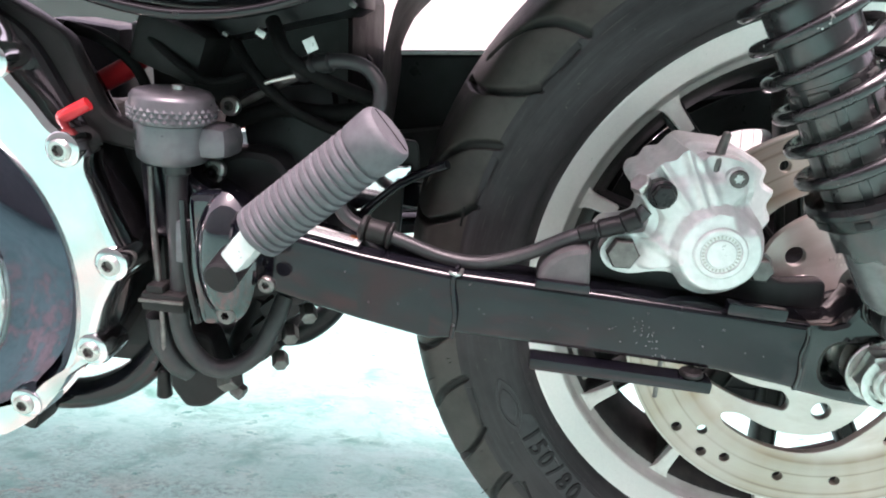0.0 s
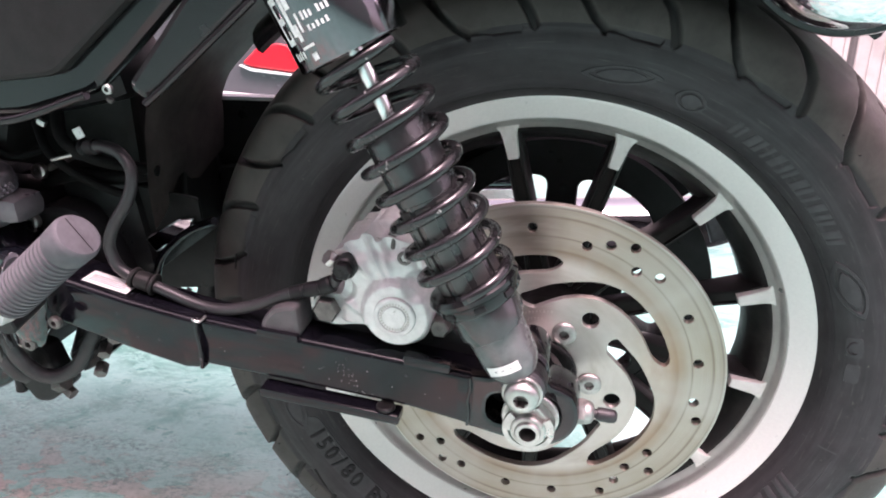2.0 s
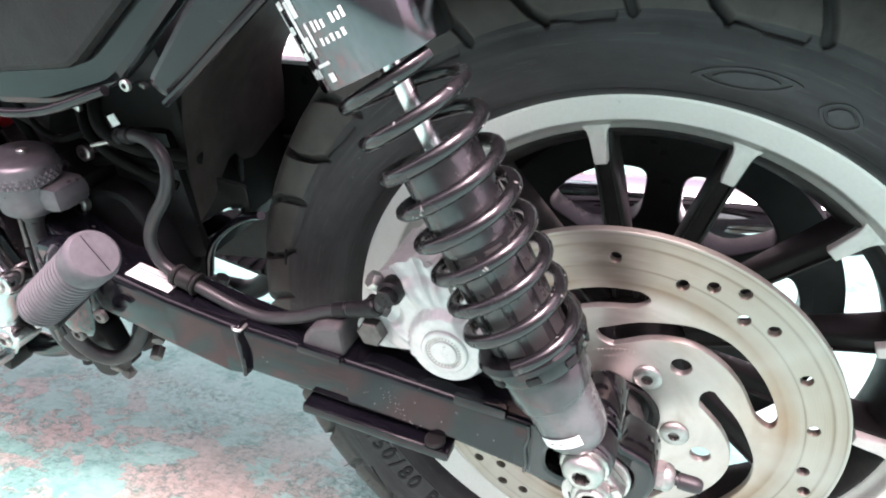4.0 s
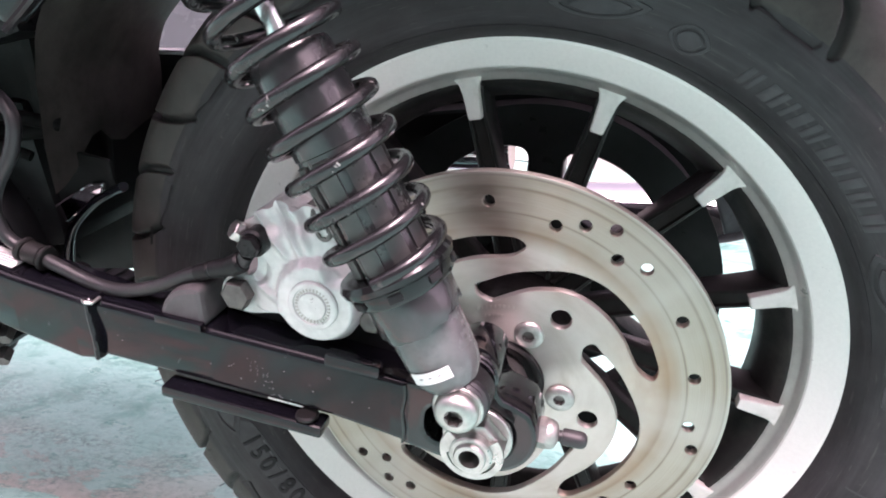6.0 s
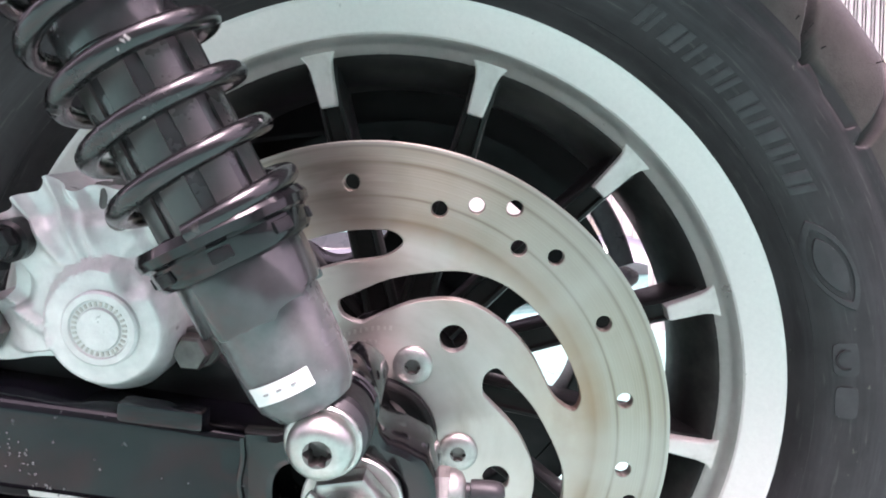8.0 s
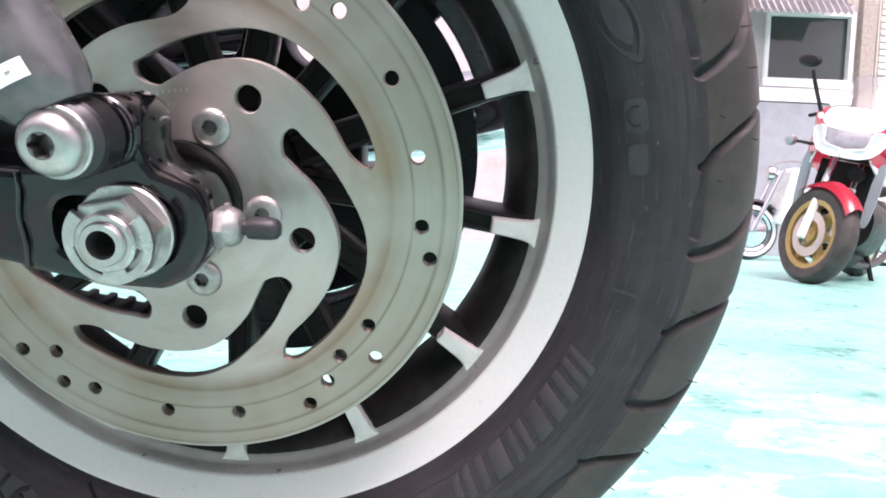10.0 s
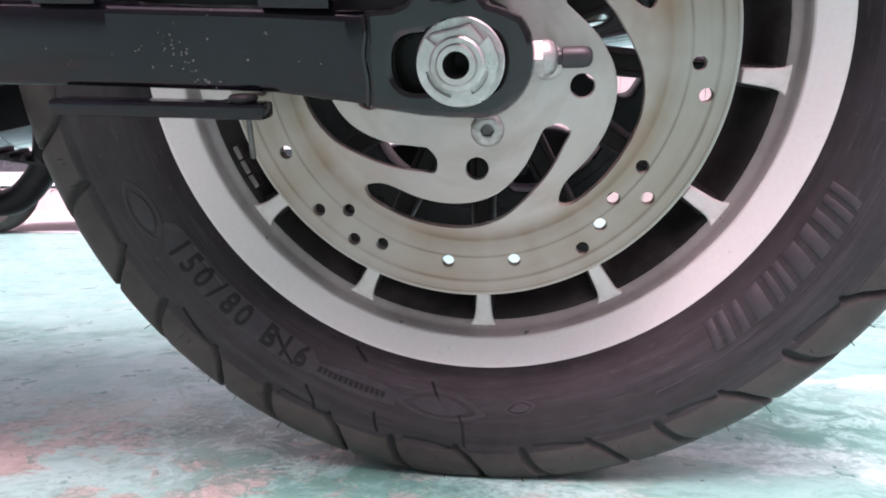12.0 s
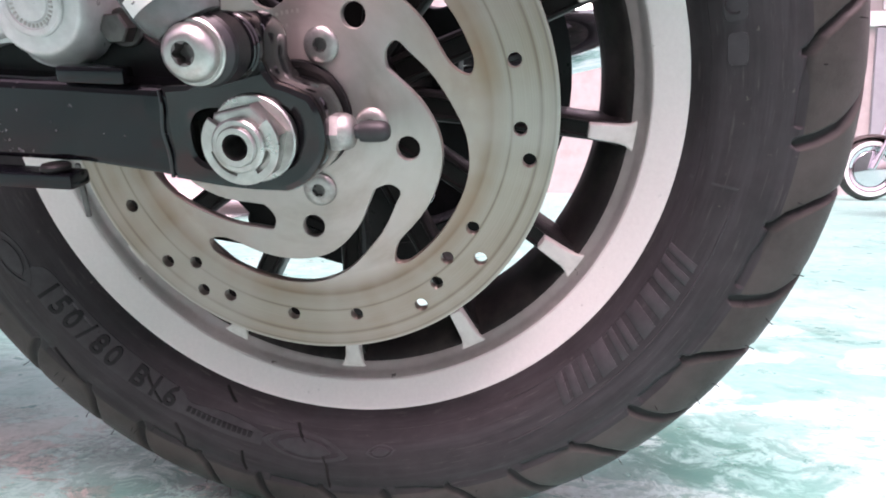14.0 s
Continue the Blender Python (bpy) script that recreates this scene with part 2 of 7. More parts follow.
ZINC = material("zinc_plate", (0.53, 0.52, 0.50), 0.34, 1.0, 0.2, 130, bump=0.15, bump_scale=900,
                tint=(0.36, 0.33, 0.30), tint_scale=60, tint_low=0.58, tint_high=0.8)
DARK_STEEL = material("dark_steel", (0.16, 0.15, 0.145), 0.45, 0.9, 0.3, 120, bump=0.15, bump_scale=900)
CASE_POLISH = material("polished_case", (0.62, 0.625, 0.63), 0.13, 1.0, 0.05, 60, rough_var=0.05, bump=0.07, bump_scale=45)
# the dish is chrome; the dark reflection in it is put into the colour
DISH_REFLECTION = material("dish_dark_reflection", (0.085, 0.09, 0.115), 0.07, 1.0, 0.05, 25, rough_var=0.03, bump=0.02, bump_scale=30)
CHROME = material("chrome", (0.70, 0.71, 0.73), 0.06, 1.0, 0.04, 60, rough_var=0.03)
POLISHED = material("polished_rod", (0.95, 0.95, 0.95), 0.20, 1.0, 0.05, 60, rough_var=0.04)
BLACK_GLOSS = material("black_gloss_paint", (0.008, 0.008, 0.009), 0.16, spec=0.35, var=0.3, scale=50, coat=0.15, rough_var=0.1,
                       tint=(0.022, 0.021, 0.021), tint_scale=25, tint_low=0.58, tint_high=0.85)
BLACK_FRAME = material("black_frame_paint", (0.005, 0.005, 0.0075), 0.12, var=0.35, scale=45, coat=0.25, bump=0.06, bump_scale=160, spec=0.30,
                       tint=(0.017, 0.016, 0.019), tint_scale=28, tint_low=0.58, tint_high=0.82, fleck=((0.085, 0.082, 0.085), 170, 0.69))
KNUCKLE_GLOSS = material("black_gloss_enamel", (0.005, 0.005, 0.006), 0.10, var=0.3, scale=45, coat=0.45, spec=0.4, rough_var=0.05, bump=0.10, bump_scale=140,
                         tint=(0.030, 0.028, 0.027), tint_scale=40, tint_low=0.62, tint_high=0.8, fleck=((0.20, 0.19, 0.19), 150, 0.70))
DUSTY_SCUFF = material("pale_scuff", (0.15, 0.148, 0.15), 0.6, var=0.4, scale=400)
CLEAN_GLOSS = material("deep_gloss_black", (0.004, 0.0045, 0.0075), 0.06, var=0.1, scale=30, coat=0.8, spec=0.6, rough_var=0.03)
LOOM_BLACK = material("loom_tape", (0.006, 0.006, 0.006), 0.7, spec=0.12, var=0.3, scale=120, bump=0.3, bump_scale=500)
DULL_ZINC = material("dull_zinc", (0.44, 0.43, 0.415), 0.46, 1.0, 0.25, 130, bump=0.25, bump_scale=900,
                     tint=(0.22, 0.19, 0.165), tint_scale=70, tint_low=0.52, tint_high=0.78)
BLACK_SATIN = material("black_satin", (0.012, 0.012, 0.013), 0.36, spec=0.25, var=0.3, scale=70, bump=0.15, bump_scale=700,
                       tint=(0.030, 0.028, 0.027), tint_scale=20, tint_low=0.6, tint_high=0.85)
BLACK_PLASTIC = material("black_plastic", (0.013, 0.013, 0.013), 0.5, spec=0.25, var=0.25, scale=60, bump=0.2, bump_scale=1100,
                         tint=(0.028, 0.026, 0.025), tint_scale=12, tint_low=0.55, tint_high=0.85)
WHEEL_BLACK = material("black_wheel_powder_coat", (0.014, 0.0135, 0.013), 0.42, spec=0.25, var=0.3, scale=80, bump=0.12, bump_scale=900,
                       tint=(0.07, 0.065, 0.06), tint_scale=18, tint_low=0.62, tint_high=0.9)
GREY_PLASTIC = material("grey_anodised", (0.125, 0.125, 0.135), 0.36, 0.45, 0.15, 140, bump=0.1, bump_scale=900)
SPRING_PAINT = material("spring_gloss_black", (0.010, 0.0102, 0.011), 0.22, var=0.25, scale=90, coat=0.40, rough_var=0.10, spec=0.5, bump=0.16, bump_scale=260,
                        tint=(0.07, 0.065, 0.06), tint_scale=90, tint_low=0.64, tint_high=0.76, fleck=((0.42, 0.42, 0.40), 95, 0.655))
SHOCK_GREY = material("shock_body_satin", (0.036, 0.036, 0.038), 0.22, var=0.25, scale=70, spec=0.65, coat=0.35, bump=0.06, bump_scale=500, tint=(0.034, 0.033, 0.032), tint_scale=30, tint_low=0.5, tint_high=0.8)
RIB_SATIN = material("shock_rib_satin", (0.050, 0.050, 0.049), 0.30, var=0.3, scale=70, spec=0.8, bump=0.08, bump_scale=500, tint=(0.10, 0.098, 0.092), tint_scale=40, tint_low=0.52, tint_high=0.8)
BODY_SATIN = material("shock_lower_body", (0.092, 0.091, 0.094), 0.22, var=0.3, scale=60, spec=1.0, bump=0.10, bump_scale=300, tint=(0.16, 0.155, 0.15), tint_scale=26, tint_low=0.5, tint_high=0.8)
WHITE_LABEL = material("white_sticker", (0.82, 0.82, 0.80), 0.4, var=0.04, scale=60)
ORANGE_LABEL = material("orange_sticker", (0.75, 0.22, 0.05), 0.4, var=0.05, scale=60)
PALE_PRINT = material("pale_print", (0.78, 0.78, 0.77), 0.5, var=0.25, scale=300)
PRINT_GREY = material("print_grey", (0.25, 0.25, 0.25), 0.5, var=0.1, scale=90)
RED_CABLE = material("red_rubber_boot", (0.55, 0.02, 0.025), 0.45, var=0.15, scale=70)
SEAT_VINYL = material("seat_vinyl", (0.018, 0.017, 0.017), 0.5, spec=0.2, var=0.2, scale=60, bump=0.35, bump_scale=420)
BELT_RUBBER = material("belt_rubber", (0.028, 0.028, 0.030), 0.6, var=0.3, scale=80)
WALL_PAINT = material("pale_wall_paint", (0.46, 0.42, 0.405), 0.8, var=0.08, scale=6, tint=(0.34, 0.30, 0.28), tint_scale=1.2)
ROOF_TIN = material("corrugated_tin", (0.52, 0.51, 0.52), 0.45, 0.5, 0.12, 5, tint=(0.38, 0.34, 0.30), tint_scale=3)
TRIM_WHITE = material("white_trim_paint", (0.80, 0.79, 0.78), 0.5, var=0.05, scale=8)
WOOD_TRIM = material("weathered_wood", (0.34, 0.29, 0.25), 0.7, var=0.25, scale=25)
SHUTTER = material("cream_shutter", (0.66, 0.62, 0.56), 0.55, var=0.06, scale=8)
DUSTY_PLASTIC = material("dusty_black_plastic", (0.062, 0.054, 0.050), 0.55, var=0.3, scale=50, spec=0.4, bump=0.2, bump_scale=700, tint=(0.12, 0.105, 0.095), tint_scale=18, tint_low=0.45, tint_high=0.75)
LENS_GREY = material("headlight_lens", (0.30, 0.31, 0.32), 0.12, 0.3, 0.2, 20)
ADDED_WALL = material("added_wall_render", (0.40, 0.39, 0.38), 0.85, var=0.12, scale=4, tint=(0.30, 0.29, 0.28), tint_scale=1.0)
PANEL_GREY = material("grey_door_panel", (0.30, 0.32, 0.34), 0.5, var=0.1, scale=6)
RED_PAINT = material("red_fairing_paint", (0.62, 0.02, 0.05), 0.2, var=0.06, scale=10, coat=0.8)
WHITE_PAINT = material("white_fairing_paint", (0.82, 0.82, 0.82), 0.25, var=0.04, scale=10, coat=0.6)
CAR_GREY = material("grey_car_paint", (0.085, 0.090, 0.098), 0.25, var=0.06, scale=10, coat=0.6)
GOLD_WHEEL = material("gold_wheel_paint", (0.48, 0.32, 0.12), 0.4, 0.5, 0.12, 40)
LAMP_RED = material("red_lens", (0.65, 0.02, 0.03), 0.15, var=0.05, scale=20, coat=0.8)


def glass(name, color, rough=0.03):
    m = bpy.data.materials.new(name)
    m.use_nodes = True
    b = m.node_tree.nodes["Principled BSDF"]
    b.inputs["Base Color"].default_value = (*color, 1)
    b.inputs["Roughness"].default_value = rough
    b.inputs["Transmission Weight"].default_value = 1.0
    return m


CLEAR = glass("clear_screen", (0.9, 0.92, 0.93))
DARK_GLASS = material("dark_window_glass", (0.035, 0.05, 0.045), 0.06, var=0.1, scale=3, rough_var=0.03)


def floor_material():
    """Turquoise floor paint, washed pale, worn to pinkish concrete in ragged patches, with dark stains and painted
    shade by the tyre.
    """
    m = bpy.data.materials.new("worn_turquoise_floor")
    m.use_nodes = True
    n, l = m.node_tree.nodes, m.node_tree.links
    b = n["Principled BSDF"]
    co = n.new("ShaderNodeTexCoord")

    def noise_of(s, d=6.0, r=0.6, dist=0.0, off=(0, 0, 0), stretch=(1, 1, 1)):
        mp = n.new("ShaderNodeMapping")
        mp.inputs["Location"].default_value = off
        mp.inputs["Scale"].default_value = stretch
        l.new(co.outputs["Object"], mp.inputs["Vector"])
        t = n.new("ShaderNodeTexNoise")
        t.inputs["Scale"].default_value, t.inputs["Detail"].default_value = s, d
        t.inputs["Roughness"].default_value, t.inputs["Distortion"].default_value = r, dist
        l.new(mp.outputs[0], t.inputs["Vector"])
        return t.outputs["Fac"]

    def span(v, a, z, lo=0.0, hi=1.0):
        r = n.new("ShaderNodeMapRange")
        for k, x in (("From Min", a), ("From Max", z), ("To Min", lo), ("To Max", hi)):
            r.inputs[k].default_value = x
        l.new(v, r.inputs["Value"])
        return r.outputs[0]

    def mix(f, a, c, kind="MIX"):
        x = n.new("ShaderNodeMix")
        x.data_type, x.blend_type = "RGBA", kind
        if isinstance(f, float):
            x.inputs[0].default_value = f
        else:
            l.new(f, x.inputs[0])
        for i, v in ((6, a), (7, c)):
            if isinstance(v, tuple):
                x.inputs[i].default_value = (*v, 1)
            else:
                l.new(v, x.inputs[i])
        return x.outputs[2]

    def times(a, c):
        x = n.new("ShaderNodeMath")
        x.operation = "MULTIPLY"
        l.new(a, x.inputs[0]), l.new(c, x.inputs[1])
        return x.outputs[0]
    def plus(a, c):
        x = n.new("ShaderNodeMath")
        x.operation = "ADD"
        l.new(a, x.inputs[0]), l.new(c, x.inputs[1])
        return x.outputs[0]

    def spot(x, y, r0, r1):
        """1 within r0 of a place on the floor, 0 beyond r1."""
        d = n.new("ShaderNodeVectorMath")
        d.operation = "DISTANCE"
        l.new(co.outputs["Object"], d.inputs[0])
        d.inputs[1].default_value = (x, y, 0)
        return span(d.outputs["Value"], r1, r0)
    sides = n.new("ShaderNodeSeparateXYZ")
    l.new(co.outputs["Object"], sides.inputs[0])
    paint = mix(span(noise_of(2.6, 5, 0.6, 0.6), 0.36, 0.64), (0.20, 0.515, 0.435), (0.34, 0.65, 0.575))
    paint = mix(span(noise_of(16, 7, 0.72, 0.8), 0.50, 0.66), paint, (0.125, 0.41, 0.34))
    paint = mix(span(noise_of(70, 5, 0.75), 0.3, 0.75, 0.0, 0.6), paint, (0.19, 0.51, 0.44))
    # washed pale in sheets with sharp tidemarks
    pale = times(span(noise_of(4.2, 7, 0.66, 0.9, (6, 3, 0), (1.0, 1.5, 1.0)), 0.490, 0.530), spot(0.30, 0.35, 0.25, 0.95))
    paint = mix(pale, paint, (0.42, 0.70, 0.635))
    chips = times(span(noise_of(48, 10, 0.80, 0.8, (3, 7, 0), (0.8, 1.5, 1.0)), 0.520, 0.575), span(noise_of(6, 5, 0.6, 0.3, (1, 2, 0)), 0.40, 0.62, 0.15, 0.75))
    paint = mix(chips, paint, (0.105, 0.37, 0.30))
    scuffs = span(noise_of(90, 6, 0.75, 0.3, (8, 2, 0), (0.4, 1.8, 1.0)), 0.60, 0.68, 0.0, 0.55)
    paint = mix(scuffs, paint, (0.50, 0.74, 0.68))
    concrete = mix(span(noise_of(55, 5, 0.7), 0.35, 0.65), (0.33, 0.305, 0.245), (0.55, 0.525, 0.460))
    concrete = mix(span(noise_of(200, 4, 0.7, 0.0, (0, 0, 0), (0.35, 1.6, 1.0)), 0.42, 0.70, 0.0, 0.55), concrete, (0.62, 0.585, 0.520))
    trodden = times(span(sides.outputs["Y"], 0.22, 0.04), spot(-0.60, -0.15, 0.44, 0.80))
    worn = plus(times(span(noise_of(2.2, 4, 0.55, 0.3, (3.1, 1.7, 0)), 0.60, 0.72), span(sides.outputs["Y"], 3.0, 0.6, 0.2, 0.7)), trodden)
    mottle = plus(noise_of(13, 9, 0.70, 0.5, (0.3, 0, 0), (1.0, 1.4, 1.0)), span(noise_of(5, 4, 0.6, 0.2, (7, 2, 0)), 0.3, 0.7, -0.10, 0.10))
    mottle = plus(mottle, span(sides.outputs["Y"], -0.10, -0.60, 0.0, 0.05))
    ragged = span(plus(mottle, span(plus(spot(-0.58, -0.02, 0.08, 0.42), spot(-0.27, 0.02, 0.06, 0.22)), 0.0, 1.0, -0.020, 0.040)), 0.528, 0.552)
    base = mix(times(worn, ragged), paint, concrete)
    # the chipped lower coat shows dark green round the bare places
    rim = times(times(worn, span(mottle, 0.505, 0.530)), span(mottle, 0.560, 0.540))
    base = mix(times(rim, span(noise_of(60, 6, 0.8), 0.46, 0.56)), base, (0.07, 0.27, 0.215))
    scuffed = span(sides.outputs["Y"], 0.55, 0.05, 0.2, 1.0)
    # dark stains; the spot at (-0.12, 0.10) puts shade by the tyre into colour
    stain_and_shade = times(plus(span(noise_of(5, 5, 0.6, 0.5, (9, 4, 0)), 0.55, 0.70), plus(spot(0.27, 0.20, 0.05, 0.15), spot(-0.12, 0.10, 0.05, 0.20))), span(noise_of(22, 10, 0.78, 0.7, (2, 5, 0)), 0.455, 0.52))
    base = mix(stain_and_shade, base, (0.055, 0.265, 0.205))
    grime = times(span(noise_of(9, 6, 0.7, 0.4, (4, 8, 0)), 0.45, 0.64), span(noise_of(130, 7, 0.82), 0.47, 0.56))
    swept = span(sides.outputs["X"], 0.08, 0.30, 1.0, 0.25)
    swept = times(swept, span(sides.outputs["Y"], 0.55, 0.15, 0.3, 1.0))
    base = mix(times(times(grime, scuffed), swept), base, (0.075, 0.19, 0.165))
    specks = span(noise_of(85, 3, 0.6, 0.0, (2, 9, 0)), 0.735, 0.75)
    base = mix(specks, base, (0.06, 0.10, 0.09))
    l.new(base, b.inputs["Base Color"])
    l.new(span(noise_of(18, 5, 0.6), 0.3, 0.7, 0.22, 0.55), b.inputs["Roughness"])
    bp = n.new("ShaderNodeBump")
    bp.inputs["Strength"].default_value, bp.inputs["Distance"].default_value = 0.25, 0.0015
    l.new(noise_of(240, 6, 0.7), bp.inputs["Height"])
    l.new(bp.outputs[0], b.inputs["Normal"])
    return m


FLOOR = floor_material()


# ---- mesh helpers ----
def part(name, bm, mat, parent, label="", smooth=True):
    """Links a bmesh as one mesh object under a thing or a part."""
    me = bpy.data.meshes.new(name)
    bmesh.ops.recalc_face_normals(bm, faces=bm.faces)
    flat = set()
    if smooth and len(bm.faces) < 20000:
        bm.faces.index_update()
        lay = bm.faces.layers.int.get("flat")
        for f in bm.faces:
            if lay and f[lay]:
                flat.add(f.index)
            elif len(f.verts) > 4:
                flat.add(f.index)
            else:
                big = f.calc_area() * 0.16
                near = [g for e in f.edges for g in e.link_faces if g is not f and g.normal.dot(f.normal) < 0.9986]
                if near and all(g.calc_area() < big for g in near):
                    flat.add(f.index)
    bm.to_mesh(me)
    bm.free()
    me.materials.append(mat)
    if smooth:
        for p in me.polygons:
            p.use_smooth = True
        me.set_sharp_from_angle(angle=radians(38))
        for p in me.polygons:
            if p.index in flat:
                p.use_smooth = False
    ob = new(name, me)
    ob.parent = parent
    if label:
        ob["label"] = label
    return ob


def thing(name, m=Matrix(), label="", category="", group="", kind=""):
    ob = new(name)
    ob.empty_display_size = 0.1
    ob.matrix_world = m
    return tagged(ob, label, category, group, kind)


def add_box(bm, centre, size, bevel=0.0, turn=(0, 0, 0), seg=2):
    got = bmesh.ops.create_cube(bm, size=1.0, matrix=pose(*centre, *turn) @ Matrix.Diagonal((*size, 1)))
    if bevel:
        edges = list({e for v in got["verts"] for e in v.link_edges})
        bmesh.ops.bevel(bm, geom=edges, offset=bevel, segments=seg, profile=0.6, affect="EDGES")
    return bm


def box(centre, size, bevel=0.002, turn=(0, 0, 0)):
    return add_box(bmesh.new(), centre, size, bevel, turn)


def frame_of(a, b):
    a, b = Vector(a), Vector(b)
    return Matrix.Translation(a) @ (b - a).to_track_quat("Z", "Y").to_matrix().to_4x4(), (b - a).length


def add_lathe(bm, rows, m=Matrix(), n=48, close=False, squash=None):
    """Turns rows of (radius, height) about the z axis of m. A radius of 0 closes an end."""
    rings = []
    for r, h in rows:
        if r <= 1e-6:
            rings.append([bm.verts.new(m @ Vector((0, 0, h)))])
        else:
            rings.append([bm.verts.new(m @ Vector((r * math.cos(2 * math.pi * i / n), r * math.sin(2 * math.pi * i / n), h))) for i in range(n)])
    pairs = list(zip(rings, rings[1:])) + ([(rings[-1], rings[0])] if close else [])
    for p, q in pairs:
        for i in range(n):
            j = (i + 1) % n
            if len(p) == 1 and len(q) == 1:
                continue
            if len(p) == 1:
                bm.faces.new((p[0], q[j], q[i]))
            elif len(q) == 1:
                bm.faces.new((p[i], p[j], q[0]))
            else:
                bm.faces.new((p[i], p[j], q[j], q[i]))
    return bm


# lathe about the axle: rows of (radius, y)
ABOUT_AXLE = Matrix(((1, 0, 0, 0), (0, 0, 1, 0), (0, -1, 0, 0), (0, 0, 0, 1)))


def axle_lathe(rows, n=96, close=False, at=(0, 0, 0)):
    return add_lathe(bmesh.new(), rows, Matrix.Translation(at) @ ABOUT_AXLE, n, close)


def add_rod(bm, a, b, r, r2=None, bevel=0.0015, n=24):
    m, d = frame_of(a, b)
    r2 = r if r2 is None else r2
    k = min(bevel, r * 0.45, d * 0.3)
    return add_lathe(bm, [(0, 0), (r - k, 0), (r, k), (r2, d - k), (r2 - k, d), (0, d)], m, n)


def rod(a, b, r, r2=None, bevel=0.0015, n=24):
    return add_rod(bmesh.new(), a, b, r, r2, bevel, n)


def curve_points(pts, steps=8):
    """A smooth line through the points."""
    p = [Vector(q) for q in pts]
    p = [p[0] * 2 - p[1]] + p + [p[-1] * 2 - p[-2]]
    out = []
    for i in range(1, len(p) - 2):
        for s in range(steps):
            t = s / steps
            a, b, c, d = p[i - 1:i + 3]
            out.append(0.5 * ((2 * b) + (c - a) * t + (2 * a - 5 * b + 4 * c - d) * t * t + (3 * b - a - 3 * c + d) * t ** 3))
    return out + [p[-2]]


def loop_points(pts, steps=4):
    """A smooth closed line through the points."""
    n, out = len(pts), []
    p = [Vector(q) for q in pts]
    for i in range(n):
        a, b, c, d = p[i - 1], p[i], p[(i + 1) % n], p[(i + 2) % n]
        for s in range(steps):
            t = s / steps
            out.append(0.5 * ((2 * b) + (c - a) * t + (2 * a - 5 * b + 4 * c - d) * t * t + (3 * b - a - 3 * c + d) * t ** 3))
    return out


def add_tube(bm, pts, r, steps=8, n=14, smooth=True, taper=None):
    line = curve_points(pts, steps) if smooth else [Vector(q) for q in pts]
    side, rings = None, []
    for i, q in enumerate(line):
        way = (line[min(i + 1, len(line) - 1)] - line[max(i - 1, 0)]).normalized()
        if side is None:
            side = way.orthogonal().normalized()
        side = (side - way * side.dot(way)).normalized()
        up = way.cross(side)
        rr = r if taper is None else r + (taper - r) * i / (len(line) - 1)
        rings.append([bm.verts.new(q + (side * math.cos(2 * math.pi * k / n) + up * math.sin(2 * math.pi * k / n)) * rr) for k in range(n)])
    for p, q in zip(rings, rings[1:]):
        for k in range(n):
            j = (k + 1) % n
            bm.faces.new((p[k], p[j], q[j], q[k]))
    bm.faces.new(rings[0][::-1])
    bm.faces.new(rings[-1])
    return bm


def tube(pts, r, steps=8, n=14, smooth=True, taper=None):
    return add_tube(bmesh.new(), pts, r, steps, n, smooth, taper)


def arc(cx, cz, r, a0, a1, n=8):
    return [(cx + r * math.cos(radians(a0 + (a1 - a0) * i / n)), cz + r * math.sin(radians(a0 + (a1 - a0) * i / n))) for i in range(n + 1)]


def rounded(points, r, n=5):
    """The outline with its corners rounded."""
    out = []
    for i, p in enumerate(points):
        p, a, b = Vector(p), Vector(points[i - 1]), Vector(points[(i + 1) % len(points)])
        da, db = (a - p), (b - p)
        k = min(r, da.length * 0.45, db.length * 0.45)
        s, e = p + da.normalized() * k, p + db.normalized() * k
        for j in range(n + 1):
            t = j / n
            out.append(tuple((1 - t) ** 2 * s + 2 * t * (1 - t) * p + t * t * e))
    return out


def plate(outlines, y0, thick, bevel=0.0008):
    """A plate in the wheel's plane from outlines of (x, z), the first round the others; y0 is its near face."""
    cu = bpy.data.curves.new("outline", "CURVE")
    cu.dimensions, cu.fill_mode = "2D", "BOTH"
    cu.extrude, cu.bevel_depth, cu.bevel_resolution = thick / 2 - bevel, bevel, 1
    cu.offset = -bevel
    for line in outlines:
        sp = cu.splines.new("POLY")
        sp.points.add(len(line) - 1)
        for q, (x, z) in zip(sp.points, line):
            q.co = (x, z, 0, 1)
        sp.use_cyclic_u = True
    ob = new("outline", cu)
    me = ob.to_mesh()
    bm = bmesh.new()
    bm.from_mesh(me)
    ob.to_mesh_clear()
    bpy.data.objects.remove(ob)
    bpy.data.curves.remove(cu)
    bmesh.ops.remove_doubles(bm, verts=bm.verts, dist=1e-5)
    bm.transform(Matrix(((1, 0, 0, 0), (0, 0, 1, y0 + thick / 2), (0, 1, 0, 0), (0, 0, 0, 1))))
    bm.normal_update()
    lay = bm.faces.layers.int.new("flat")
    for f in bm.faces:
        f[lay] = int(abs(f.normal.y) > 0.999)
    return bm


def circle(cx, cz, r, n=24):
    return [(cx + r * math.cos(2 * math.pi * i / n), cz + r * math.sin(2 * math.pi * i / n)) for i in range(n)]


def add_hex(bm, a, b, r, chamfer=0.0015):
    """A hexagon prism from a to b; r is the radius to its corners."""
    m, d = frame_of(a, b)
    return add_lathe(bm, [(0, 0), (r * 0.93, 0), (r, chamfer), (r, d - chamfer), (r * 0.88, d), (0, d)], m, 6)


